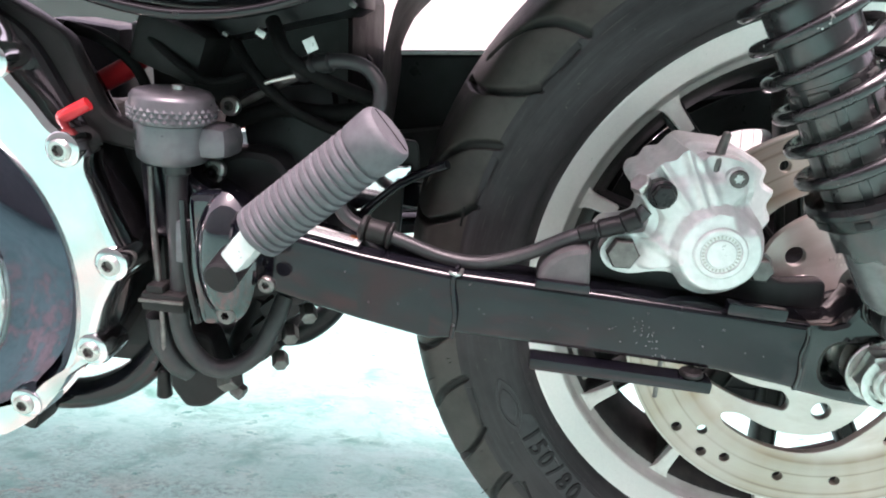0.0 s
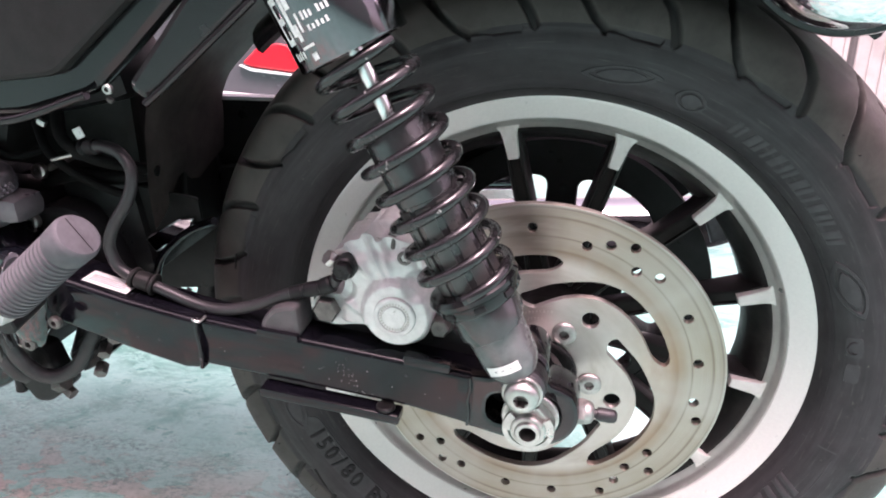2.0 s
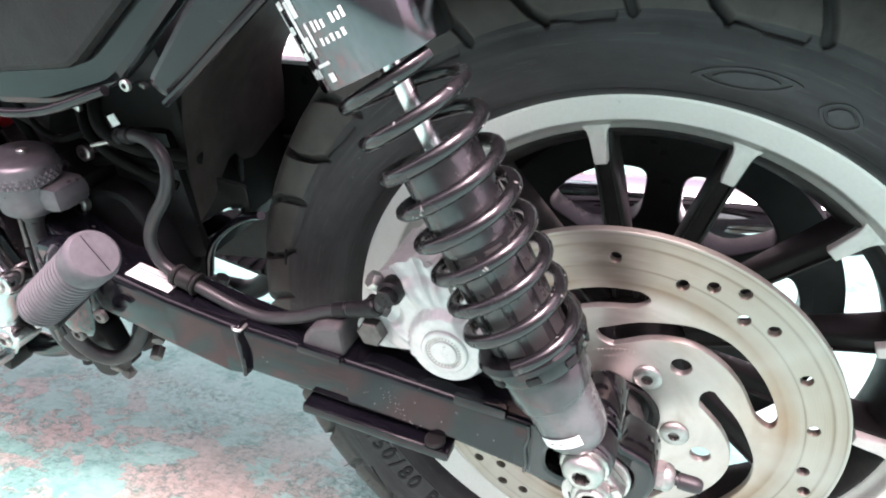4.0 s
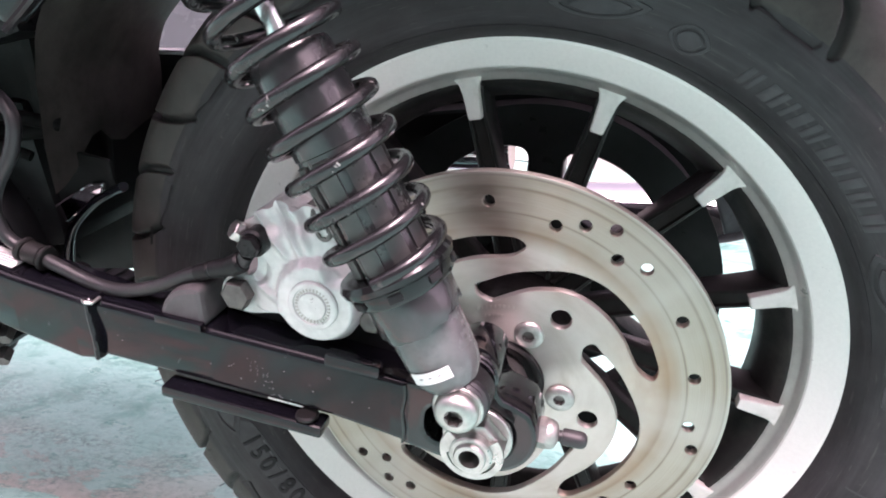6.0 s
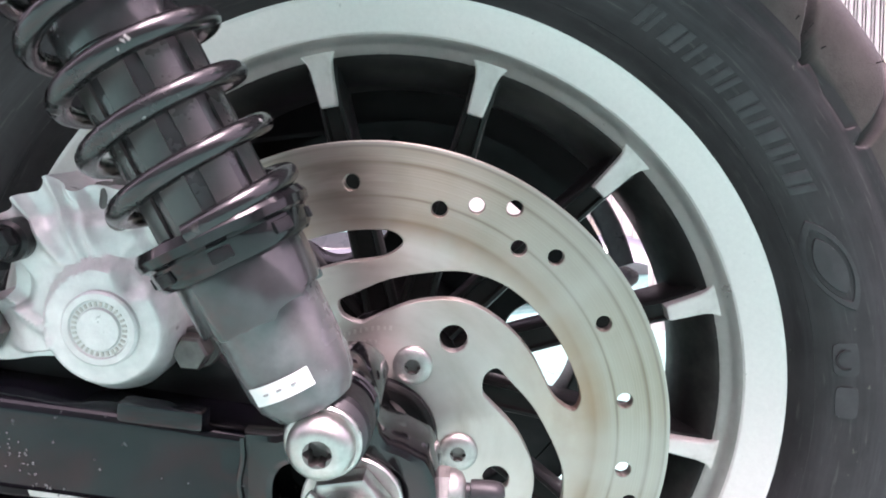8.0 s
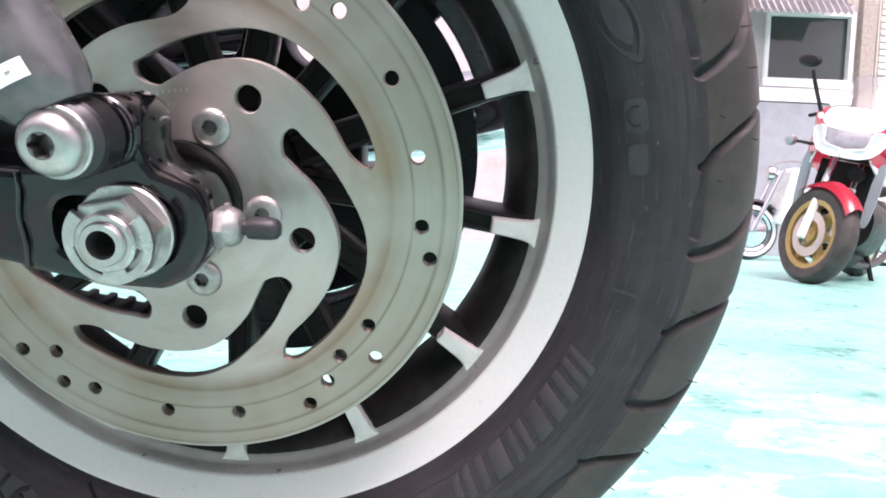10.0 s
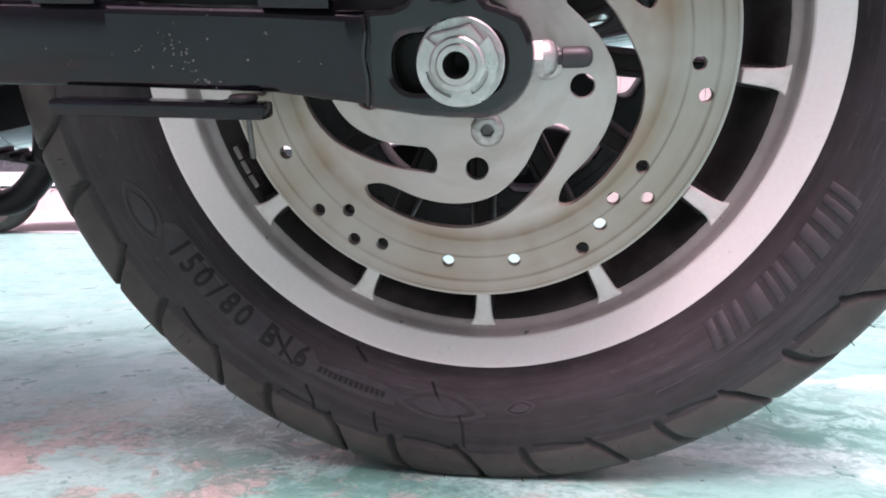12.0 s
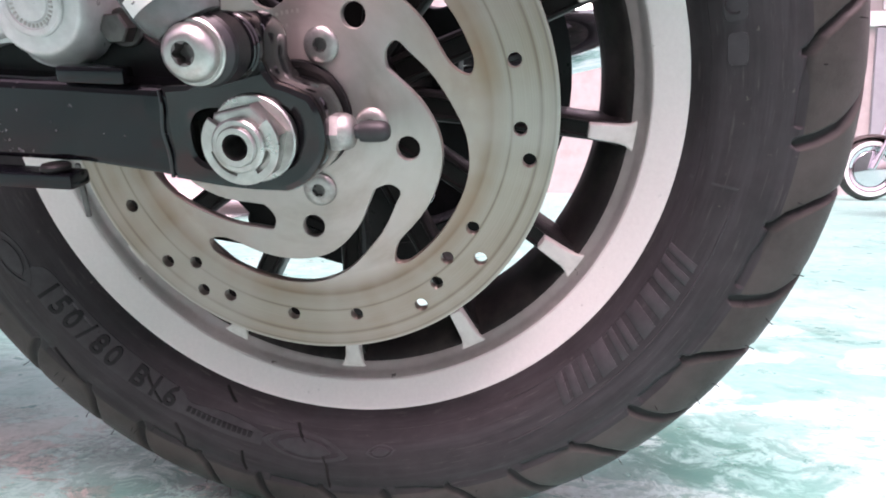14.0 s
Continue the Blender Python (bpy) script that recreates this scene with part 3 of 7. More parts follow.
def socket_bolt(a, way, r, h, socket=0.5, n=24, dome=False):
    """A bolt head with a round-cornered hole sunk into it; a is the middle of its seat, way its axis."""
    way = Vector(way).normalized()
    m, _ = frame_of(a, Vector(a) + way)
    bm = bmesh.new()
    k = r * 0.18
    rows = [(r, 0), (r, h - k), (r - k, h)] if not dome else [(r, 0), (r, h * 0.35), (r * 0.93, h * 0.62), (r * 0.78, h * 0.85), (r * 0.6, h)]
    add_lathe(bm, [(0, 0)] + rows + [(r * socket, h)], m, n)
    return bm


def star_socket(a, way, r, deep):
    """The dark six-lobed recess of a bolt head, sunk behind a at its top."""
    m, _ = frame_of(a, Vector(a) + Vector(way))
    bm = bmesh.new()
    top, low = [], []
    for i in range(36):
        t = 2 * math.pi * i / 36
        q = r * (0.86 + 0.14 * math.cos(6 * t))
        top.append(bm.verts.new(m @ Vector((q * math.cos(t), q * math.sin(t), 0.0))))
        low.append(bm.verts.new(m @ Vector((q * 0.95 * math.cos(t), q * 0.95 * math.sin(t), -deep))))
    rim = [bm.verts.new(m @ Vector((r * 1.02 * math.cos(2 * math.pi * i / 36), r * 1.02 * math.sin(2 * math.pi * i / 36), 0.0))) for i in range(36)]
    for i in range(36):
        j = (i + 1) % 36
        bm.faces.new((top[i], top[j], low[j], low[i]))
        bm.faces.new((rim[i], rim[j], top[j], top[i]))
    bm.faces.new(low)
    return bm


def bolt_part(name, a, way, r, h, parent, mat=None, label="", socket=0.5, dome=False):
    """A bolt head with its recess as a part of it."""
    head = part(name, socket_bolt(a, way, r, h, socket, 28, dome), mat or ZINC, parent, label)
    return head, part("recess", star_socket(Vector(a) + Vector(way).normalized() * h, way, r * socket, h * 0.8), SOCKET_SHADE, head if parent is bike else parent)


def add_text(bm, body, m, size, depth):
    cu = bpy.data.curves.new("writing", "FONT")
    cu.body, cu.size, cu.extrude, cu.offset = body, size, depth, size * 0.022
    cu.align_x, cu.align_y = "CENTER", "CENTER"
    cu.resolution_u = 3
    ob = new("writing", cu)
    me = ob.to_mesh()
    me.transform(m)
    bm.from_mesh(me)
    ob.to_mesh_clear()
    bpy.data.objects.remove(ob)
    bpy.data.curves.remove(cu)
    bmesh.ops.triangulate(bm, faces=bm.faces[:])
    for _ in range(3):
        long = [e for e in bm.edges if e.calc_length() > 0.0022]
        if long:
            bmesh.ops.subdivide_edges(bm, edges=long, cuts=1)
            bmesh.ops.triangulate(bm, faces=[f for f in bm.faces if len(f.verts) > 3])
    return bm


# ---- ground ----
bm = bmesh.new()
bmesh.ops.create_grid(bm, x_segments=2, y_segments=2, size=60)
ground = part("ground", bm, FLOOR, None, smooth=False)
tagged(ground, "worn turquoise painted concrete forecourt with bare patches", "ground", kind="structure")

# ---- the motorcycle ----
bike = thing("motorcycle", BIKE, "black cruiser motorcycle leaning on its side stand", "motorcycle")
MID = 0.027          # the wheel's middle plane
SPOKES = 13
PHASE = -90.0


def polar(r, deg):
    return (r * math.cos(radians(deg)), r * math.sin(radians(deg)))


def smooth_rows(pts, steps):
    return [tuple(q)[:2] for q in curve_points([(a, b, 0) for a, b in pts], steps)]


SIDE = [(0.2145, -0.012), (0.2185, -0.0215), (0.224, -0.031), (0.234, -0.0400), (0.248, -0.0445), (0.260, -0.0458), (0.2690, -0.0446)]


def build_tyre(parent):
    """The tyre: sidewalls, shoulders and a crown with curved grooves cut into it, flattened where it stands."""
    crown = [(0.2694, -0.0458), (0.2835, -0.0443), (0.2953, -0.0398), (0.3032, -0.0305), (0.3088, -0.014), (0.3130, 0.004), (0.3160, 0.027)]
    a = smooth_rows(SIDE, 4)[:-1]
    b = smooth_rows(crown, 15)
    length = [0.0]
    for p, q in zip(b, b[1:]):
        length.append(length[-1] + math.hypot(q[0] - p[0], q[1] - p[1]))
    rows = [(r, y, -1.0, 1) for r, y in a] + [(r, y, s / length[-1], 1) for (r, y), s in zip(b, length)]
    rows += [(r, 2 * MID - y, w, -1) for r, y, w, _ in rows[-2::-2]]
    steps, turns = 120, 18
    cols = steps * turns
    span_m = length[-1]
    sharp = [(0.012, -8.0), (0.012, -4.0), (0.02, 0.0), (0.08, 1.6), (0.20, 3.3), (0.35, 4.8), (0.55, 5.2), (0.80, 5.0)]
    broad = [(0.03, -10.0), (0.10, -9.5), (0.22, -8.2), (0.36, -5.5), (0.50, -2.5), (0.62, 1.0)]

    def cut(w, r, th, line, half, deep):
        """How deep the groove along line (tread share, degrees) is cut at the angles th of one repeat."""
        best = np.full(th.shape, 1.0)
        for shift in (-40, -20, 0, 20):
            for (w0, a0), (w1, a1) in zip(line, line[1:]):
                p0, p1 = np.array((w0 * span_m, radians(a0 + shift) * r)), np.array((w1 * span_m, radians(a1 + shift) * r))
                d = p1 - p0
                qx, qy = w * span_m - p0[0], th * r - p0[1]
                k = np.clip((qx * d[0] + qy * d[1]) / (d @ d), 0, 1)
                best = np.minimum(best, np.hypot(qx - k * d[0], qy - k * d[1]))
        t = np.clip((half * 1.25 - best) / (half * 0.75), 0, 1)
        return deep * t * t * (3 - 2 * t)
    th = np.arange(cols) * 2 * math.pi / cols
    one = np.arange(steps) * radians(20) / steps
    verts = np.zeros((len(rows), cols, 3))
    cuts = np.zeros((len(rows), cols))
    for i, (r, y, w, s) in enumerate(rows):
        depth = np.zeros(cols)
        if w >= 0:
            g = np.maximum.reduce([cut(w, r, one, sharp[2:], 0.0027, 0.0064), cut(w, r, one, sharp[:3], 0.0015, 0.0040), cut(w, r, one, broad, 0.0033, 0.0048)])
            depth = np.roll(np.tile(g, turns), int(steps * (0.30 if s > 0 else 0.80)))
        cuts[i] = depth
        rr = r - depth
        verts[i, :, 0], verts[i, :, 1], verts[i, :, 2] = rr * np.cos(th), y + depth * 0.5 * s * (1 - max(w, 0)), rr * np.sin(th)
    v = verts.reshape(-1, 3)
    m = np.array(BIKE)
    height = v @ m[2, :3] + m[2, 3]
    under = np.minimum(height - 0.0006, 0)
    v = v - under[:, None] * m[2, :3][None, :]
    faces = []
    for i in range(len(rows) - 1):
        o, p = i * cols, (i + 1) * cols
        for j in range(cols):
            k = (j + 1) % cols
            faces.append((o + j, o + k, p + k, p + j))
    me = bpy.data.meshes.new("tyre")
    me.from_pydata(v.tolist(), [], faces)
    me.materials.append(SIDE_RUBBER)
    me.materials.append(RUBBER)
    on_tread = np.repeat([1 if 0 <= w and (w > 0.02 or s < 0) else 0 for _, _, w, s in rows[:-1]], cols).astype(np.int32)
    # how much groove shade each point's colour gets, from the cut depth
    depth_shade = me.attributes.new("groove_shade", "FLOAT", "POINT")
    depth_shade.data.foreach_set("value", np.clip(cuts.ravel() / 0.0030, 0, 1).astype(np.float32))
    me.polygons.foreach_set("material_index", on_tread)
    me.polygons.foreach_set("use_smooth", np.ones(len(faces), dtype=bool))
    ob = new("tyre", me)
    ob.parent = parent
    ob["label"] = "worn black road tyre with curved grooves, standing on the floor"
    return ob


def side_y(r):
    """Where the near sidewall stands at a radius."""
    rows = smooth_rows(SIDE, 8)
    return float(np.interp(r, [q[0] for q in rows], [q[1] for q in rows]))


def on_sidewall(r, deg, turn=0.0, lift=0.0009):
    """A frame on the near sidewall: x along the rim, y outwards, z out of the rubber; turn 0 reads with its foot to the axle."""
    a = radians(deg)
    out = Vector((math.cos(a), 0, math.sin(a)))
    slope = (side_y(r + 0.004) - side_y(r - 0.004)) / 0.008
    up = (out + Vector((0, slope, 0))).normalized()
    along = Vector((math.sin(a), 0, -math.cos(a)))
    z = along.cross(up).normalized()
    place = Vector((r * math.cos(a), side_y(r) - lift, r * math.sin(a)))
    m = Matrix((along, up, z)).transposed().to_4x4()
    m.translation = place
    return m @ pose(0, 0, 0, 0, 0, turn)


def lay_on_sidewall(bm, r0, deg, turn=0.0, lift=0.0):
    """Bends a flat mesh (x along, y up, z out) on to the near sidewall about a place on it."""
    k = -1.0 if turn else 1.0
    for v in bm.verts:
        r = r0 + v.co.y * k
        a = radians(deg) - v.co.x * k / r0
        v.co = Vector((r * math.cos(a), side_y(min(max(r, 0.2150), 0.2690)) - lift - v.co.z, r * math.sin(a)))
    return bm


def build_wheel():
    rim = axle_lathe([(0.1865, 0.002), (0.181, 0.012), (0.1750, 0.024), (0.1728, 0.050), (0.1765, 0.062), (0.188, 0.068), (0.212, 0.072),
                      (0.2185, 0.073), (0.2195, 0.070), (0.214, 0.064), (0.203, 0.055), (0.196, 0.030), (0.203, 0.000), (0.205, -0.004), (0.19, 0.0)], 128, True)
    wheel = part("rear_wheel", rim, DUSTY_RIM, bike, "black cast rear wheel with thirteen spokes")
    ring = axle_lathe([(0.2188, -0.0135), (0.2192, -0.0185), (0.2180, -0.0200), (0.2160, -0.0196), (0.1996, -0.0110), (0.1986, -0.0098), (0.201, 0.0030), (0.2060, -0.0030), (0.2140, -0.0100)], 160, True)
    part("rim_ring", ring, SILVER_PAINT, wheel, "silver machined rim face with fine scratches")
    part("rim_lip", axle_lathe([(0.1988, -0.0094), (0.1972, -0.0082), (0.1955, -0.0048), (0.1938, -0.0026), (0.1910, -0.0012), (0.1885, 0.0012), (0.1872, 0.0040), (0.1868, 0.0075), (0.196, 0.0060)], 160, True), LIP_GREY, wheel)
    build_tyre(wheel)
    # hub
    hub = axle_lathe([(0.031, -0.050), (0.046, -0.050), (0.049, -0.047), (0.047, -0.020), (0.040, 0.0), (0.040, 0.06), (0.050, 0.085), (0.050, 0.105), (0.0, 0.105), (0.0, -0.03), (0.031, -0.03)], 64)
    part("hub", hub, WHEEL_BLACK, wheel)
    # one spoke, at angle 0, and its machined tip
    bm = bmesh.new()
    rings = []
    for r, half, y0 in ((0.195, 0.0150, 0.003), (0.1865, 0.0095, 0.0035), (0.178, 0.0075, 0.0035), (0.165, 0.0072, 0.0050), (0.150, 0.0078, 0.009), (0.110, 0.0088, 0.017), (0.070, 0.0098, 0.022), (0.042, 0.0110, 0.024)):
        k = half
        sec = [(-k, 0.034), (-k, y0 + 0.0035), (-k * 0.86, y0 + 0.0008), (-k * 0.62, y0), (-k * 0.5, y0 + 0.0026), (k * 0.5, y0 + 0.0026), (k * 0.62, y0), (k * 0.86, y0 + 0.0008), (k, y0 + 0.0035), (k, 0.034), (k * 0.6, 0.040), (-k * 0.6, 0.040)]
        rings.append([bm.verts.new((r, y, v)) for v, y in sec])
    for p, q in zip(rings, rings[1:]):
        for i in range(len(p)):
            j = (i + 1) % len(p)
            bm.faces.new((p[i], p[j], q[j], q[i]))
    first = part("spoke", bm, WHEEL_BLACK, wheel)
    line = [(0.1946, 0.0168), (0.1928, 0.0118), (0.1908, 0.0088), (0.1880, 0.0070), (0.184, 0.0059), (0.166, 0.0046), (0.1645, 0.0040)]
    line = line + [(x, -z) for x, z in reversed(line)]
    tip = part("spoke_tip", plate([line], -0.0020, 0.011, 0.0012), TIP_SILVER, wheel, "dusty silver spoke end")
    for k in range(SPOKES):
        a = radians(-(PHASE + k * 360 / SPOKES))
        s, t = (first, tip) if k == 0 else (first.copy(), tip.copy())
        for o in (s, t):
            if k:
                scene.collection.objects.link(o)
            o.rotation_euler = (0, a, 0)
    # balance weights stuck inside the rim, and the valve
    for k, deg in enumerate((200.5, 204.0, 207.5)):
        a = radians(deg)
        m = Matrix.Translation((0.1835 * math.cos(a), 0.008, 0.1835 * math.sin(a))) @ Matrix.Rotation(-a, 4, "Y")
        bmw = box((0, 0, 0), (0.004, 0.014, 0.0098), 0.0008)
        bmw.transform(m)
        part("balance_weight", bmw, DARK_STEEL, wheel)
    # moulded writing and ornaments on the sidewall
    for word, deg, step, r, size in (("150/80", -149.2, 3.05, 0.2376, 0.0195), ("B16", -128.4, 3.2, 0.2376, 0.0195)):
        for i, ch in enumerate(word):
            part("size_character", lay_on_sidewall(add_text(bmesh.new(), ch, Matrix(), size, 0.0006), r, deg + i * step, 180, 0.0007), MARK_RUBBER, wheel, "raised character of the tyre size")
    for i in range(13):
        bmt = box((0, 0, 0), (0.0028, 0.0042, 0.0006), 0)
        bmt.transform(on_sidewall(0.2385, -118.2 + i * 0.95, 180))
        part("small_character", bmt, MARK_RUBBER, wheel)

    def slab_word(name, count, r, deg, step, wide, tall, lean, lift, mat, label):
        """Plain slanted slabs where the maker's name is moulded."""
        for i in range(count):
            b2 = bmesh.new()
            rows = []
            for h, grow in ((-0.0006, 0.0), (lift * 0.6, -0.0001), (lift, -0.0005)):
                rows.append([b2.verts.new((sx * (wide / 2 + grow) + lean * sy, sy * (tall / 2 + grow), h)) for sx, sy in [(-1, -1 + 0.4 * q) for q in range(6)] + [(1, 1 - 0.4 * q) for q in range(6)]])
            n = len(rows[0])
            for p, q in zip(rows, rows[1:]):
                for j in range(n):
                    b2.faces.new((p[j], p[(j + 1) % n], q[(j + 1) % n], q[j]))
            for j in range(5):
                b2.faces.new((rows[-1][j], rows[-1][j + 1], rows[-1][n - 2 - j], rows[-1][n - 1 - j]))
            lay_on_sidewall(b2, r, deg + i * step, 180 if math.sin(radians(deg)) < 0 else 0)
            part(name, b2, mat, wheel, label)
    # upright bars stand for the maker's and the model's names
    deg = -50.6
    for wide, gap in ((0.0062, 0.0026), (0.0062, 0.0048), (0.0062, 0.0052), (0.0118, 0.0046), (0.0052, 0.0036), (0.0052, 0.0046), (0.0112, 0.0044), (0.0092, 0.0046), (0.0062, 0.0048), (0.0055, 0.0030), (0.0055, 0.0030)):
        slab_word("maker_mark", 1, 0.2345, deg + math.degrees(wide / 2 / 0.2345), 0, wide, 0.0172, 0.0026, 0.0006, LEAF_RUBBER, "raised bars of the tyre maker's mark")
        deg += math.degrees((wide + gap) / 0.2345)
    deg = 34.4
    for k in range(16):
        wide = (0.0042, 0.0062, 0.0034)[k % 3]
        slab_word("model_mark", 1, 0.2388, deg, 0, wide, 0.0108, 0.0014, 0.0004, LEAF_RUBBER, "raised bars of the tyre's model mark")
        deg += math.degrees((wide + (0.0022, 0.0038)[k % 2]) / 0.2388)

    def band(name, rows):
        """A low raised strip along the sidewall: rows of (degrees, inner radius, outer radius)."""
        b2 = bmesh.new()
        fine = curve_points(rows, 6)
        sec = []
        for a, r0, r1 in fine:
            t = radians(a)
            sec.append([b2.verts.new((r * math.cos(t), side_y(r) - h, r * math.sin(t))) for r, h in ((r0 - 0.0003, -0.0003), (r0, 0.0005), ((r0 + r1) / 2, 0.0006), (r1, 0.0005), (r1 + 0.0003, -0.0003))])
        for p, q in zip(sec, sec[1:]):
            for i in range(4):
                b2.faces.new((p[i], p[i + 1], q[i + 1], q[i]))
        return part(name, b2, LEAF_RUBBER, wheel)
    band("sidewall_band", [(-154, 0.2345, 0.2420), (-151, 0.2290, 0.2450), (-136, 0.2285, 0.2455), (-122, 0.2300, 0.2455), (-118.5, 0.2345, 0.2440), (-113, 0.2315, 0.2445), (-108, 0.2325, 0.2445), (-104.5, 0.2350, 0.2440)])
    band("mark_frame", [(-62.0, 0.2482, 0.2488), (-50, 0.2472, 0.2478), (-30, 0.2466, 0.2472), (-12, 0.2466, 0.2472)])
    band("mark_end", [(-10.6, 0.2235, 0.2470), (-10.4, 0.2235, 0.2470), (-10.2, 0.2235, 0.2470)])
    for a0, a1, r0, r1 in ((10.6, 14.8, 0.2325, 0.2425), (5.2, 9.2, 0.2330, 0.2420)):
        band("sidewall_badge", [(a0, r0 + 0.002, r1 - 0.002), (a0 + 0.6, r0, r1), (a1 - 0.6, r0, r1), (a1, r0 + 0.002, r1 - 0.002)])

    def leaf(name, r, deg, long, tall, turn):
        """A raised leaf outline with a smaller leaf inside it."""
        b2 = bmesh.new()
        m = on_sidewall(r, deg, turn)
        n = 28

        def edge(k, lift, dx=0.0):
            out = []
            for i in range(n):
                t = 2 * math.pi * i / n
                x = long / 2 * math.cos(t) * k + dx
                y = tall / 2 * math.sin(t) * abs(math.sin(t)) ** 0.6 * k
                p = m @ Vector((x, y, 0))
                rr = math.hypot(p.x, p.z)
                out.append(b2.verts.new((p.x, side_y(min(max(rr, 0.2185), 0.2695)) - lift, p.z)))
            return out
        for rows in ((edge(1.0, -0.0004), edge(0.97, 0.0007), edge(0.80, 0.0007), edge(0.77, -0.0004)), (edge(0.62, -0.0004), edge(0.59, 0.0009), edge(0.20, 0.0012), edge(0.02, 0.0012))):
            for p, q in zip(rows, rows[1:]):
                for i in range(n):
                    j = (i + 1) % n
                    b2.faces.new((p[i], p[j], q[j], q[i]))
        return part(name, b2, LEAF_RUBBER, wheel)
    for r, deg, long, tall, turn in ((0.2385, -97.0, 0.066, 0.021, -3), (0.2380, -83.5, 0.022, 0.010, 6), (0.2378, 24.6, 0.052, 0.020, 12), (0.2420, 82.0, 0.056, 0.014, 8), (0.2400, 70.0, 0.024, 0.017, 0), (0.2430, -157, 0.050, 0.018, 0)):
        leaf("sidewall_ornament", r, deg, long, tall, turn)
    part("sidewall_mark", axle_lathe([(0.0055, 0.0), (0.0055, -0.0008), (0.0045, -0.0008), (0.0045, 0.0)], 24, True, (0.2375 * math.cos(radians(12.7)), side_y(0.2375) - 0.0003, 0.2375 * math.sin(radians(12.7)))), MARK_RUBBER, wheel)
    # dark cracks and tar lines that run out of the grooves over the sidewall
    for line in (((0.2257, -98.9), (0.2331, -97.6), (0.2384, -96.3), (0.2425, -93.8), (0.2503, -93.0), (0.2680, -92.6)), ((0.2332, -127.5), (0.2389, -125.3), (0.2447, -122.7)), ((0.2200, -114.1), (0.2251, -111.1)),
                 ((0.2627, -141.6), (0.2676, -137.7), (0.2692, -135.9)), ((0.2534, -119.3), (0.2612, -117.3), (0.2692, -116.4)), ((0.2527, -107.5), (0.2613, -106.9), (0.2690, -106.1))):
        pts = []
        for (r0, a0), (r1, a1) in zip(line, line[1:]):
            for k in range(5):
                r, a = r0 + (r1 - r0) * k / 4, radians(a0 + (a1 - a0) * k / 4)
                if not pts or k:
                    pts.append((r * math.cos(a), side_y(r) + 0.0003, r * math.sin(a)))
        part("sidewall_crack", tube(pts, 0.0013, 2, 6), GROOVE_RUBBER, wheel)
    # a short slit in the shoulder
    part("shoulder_slit", tube([(-0.2690, -0.0450, 0.0645), (-0.2698, -0.0451, 0.0580), (-0.2708, -0.0452, 0.0500)], 0.0010, 4, 6), GROOVE_RUBBER, wheel, "short dark slit in the rubber")
    # a pale streak of paint along the bead
    streak = [polar(0.2300 + 0.0004 * k, -148.0 + 1.7 * k) for k in range(6)]
    part("paint_streak", tube([(x, side_y(math.hypot(x, z)) + 0.0002, z) for x, z in streak], 0.0007, 3, 6), DUSTY_BLOCK, wheel, "pale streak of paint")
    # two fine raised rings on the sidewall
    for r in (0.2258,):
        y = side_y(r)
        part("sidewall_rib", axle_lathe([(r - 0.0009, y + 0.0004), (r, y - 0.0006), (r + 0.0009, y + 0.0004)], 160), SIDE_RUBBER, wheel)
    # stray rubber whiskers on the shoulder
    rnd = random.Random(4)
    b2 = bmesh.new()
    for k in range(48):
        a = radians(rnd.uniform(-178, 50))
        r, y = ((0.276, -0.0435), (0.2945, -0.0392))[k % 2]
        p = Vector((r * math.cos(a), y, r * math.sin(a)))
        q = p + Vector((math.cos(a) * 0.0045, -0.003, math.sin(a) * 0.0045)) + Vector((rnd.uniform(-1, 1), 0, rnd.uniform(-1, 1))) * 0.002
        add_tube(b2, [p, (p + q) / 2, q], 0.0003, 2, 4)
    tagged(part("rubber_whiskers", b2, GROOVE_RUBBER, wheel), kind="stuff")
    return wheel


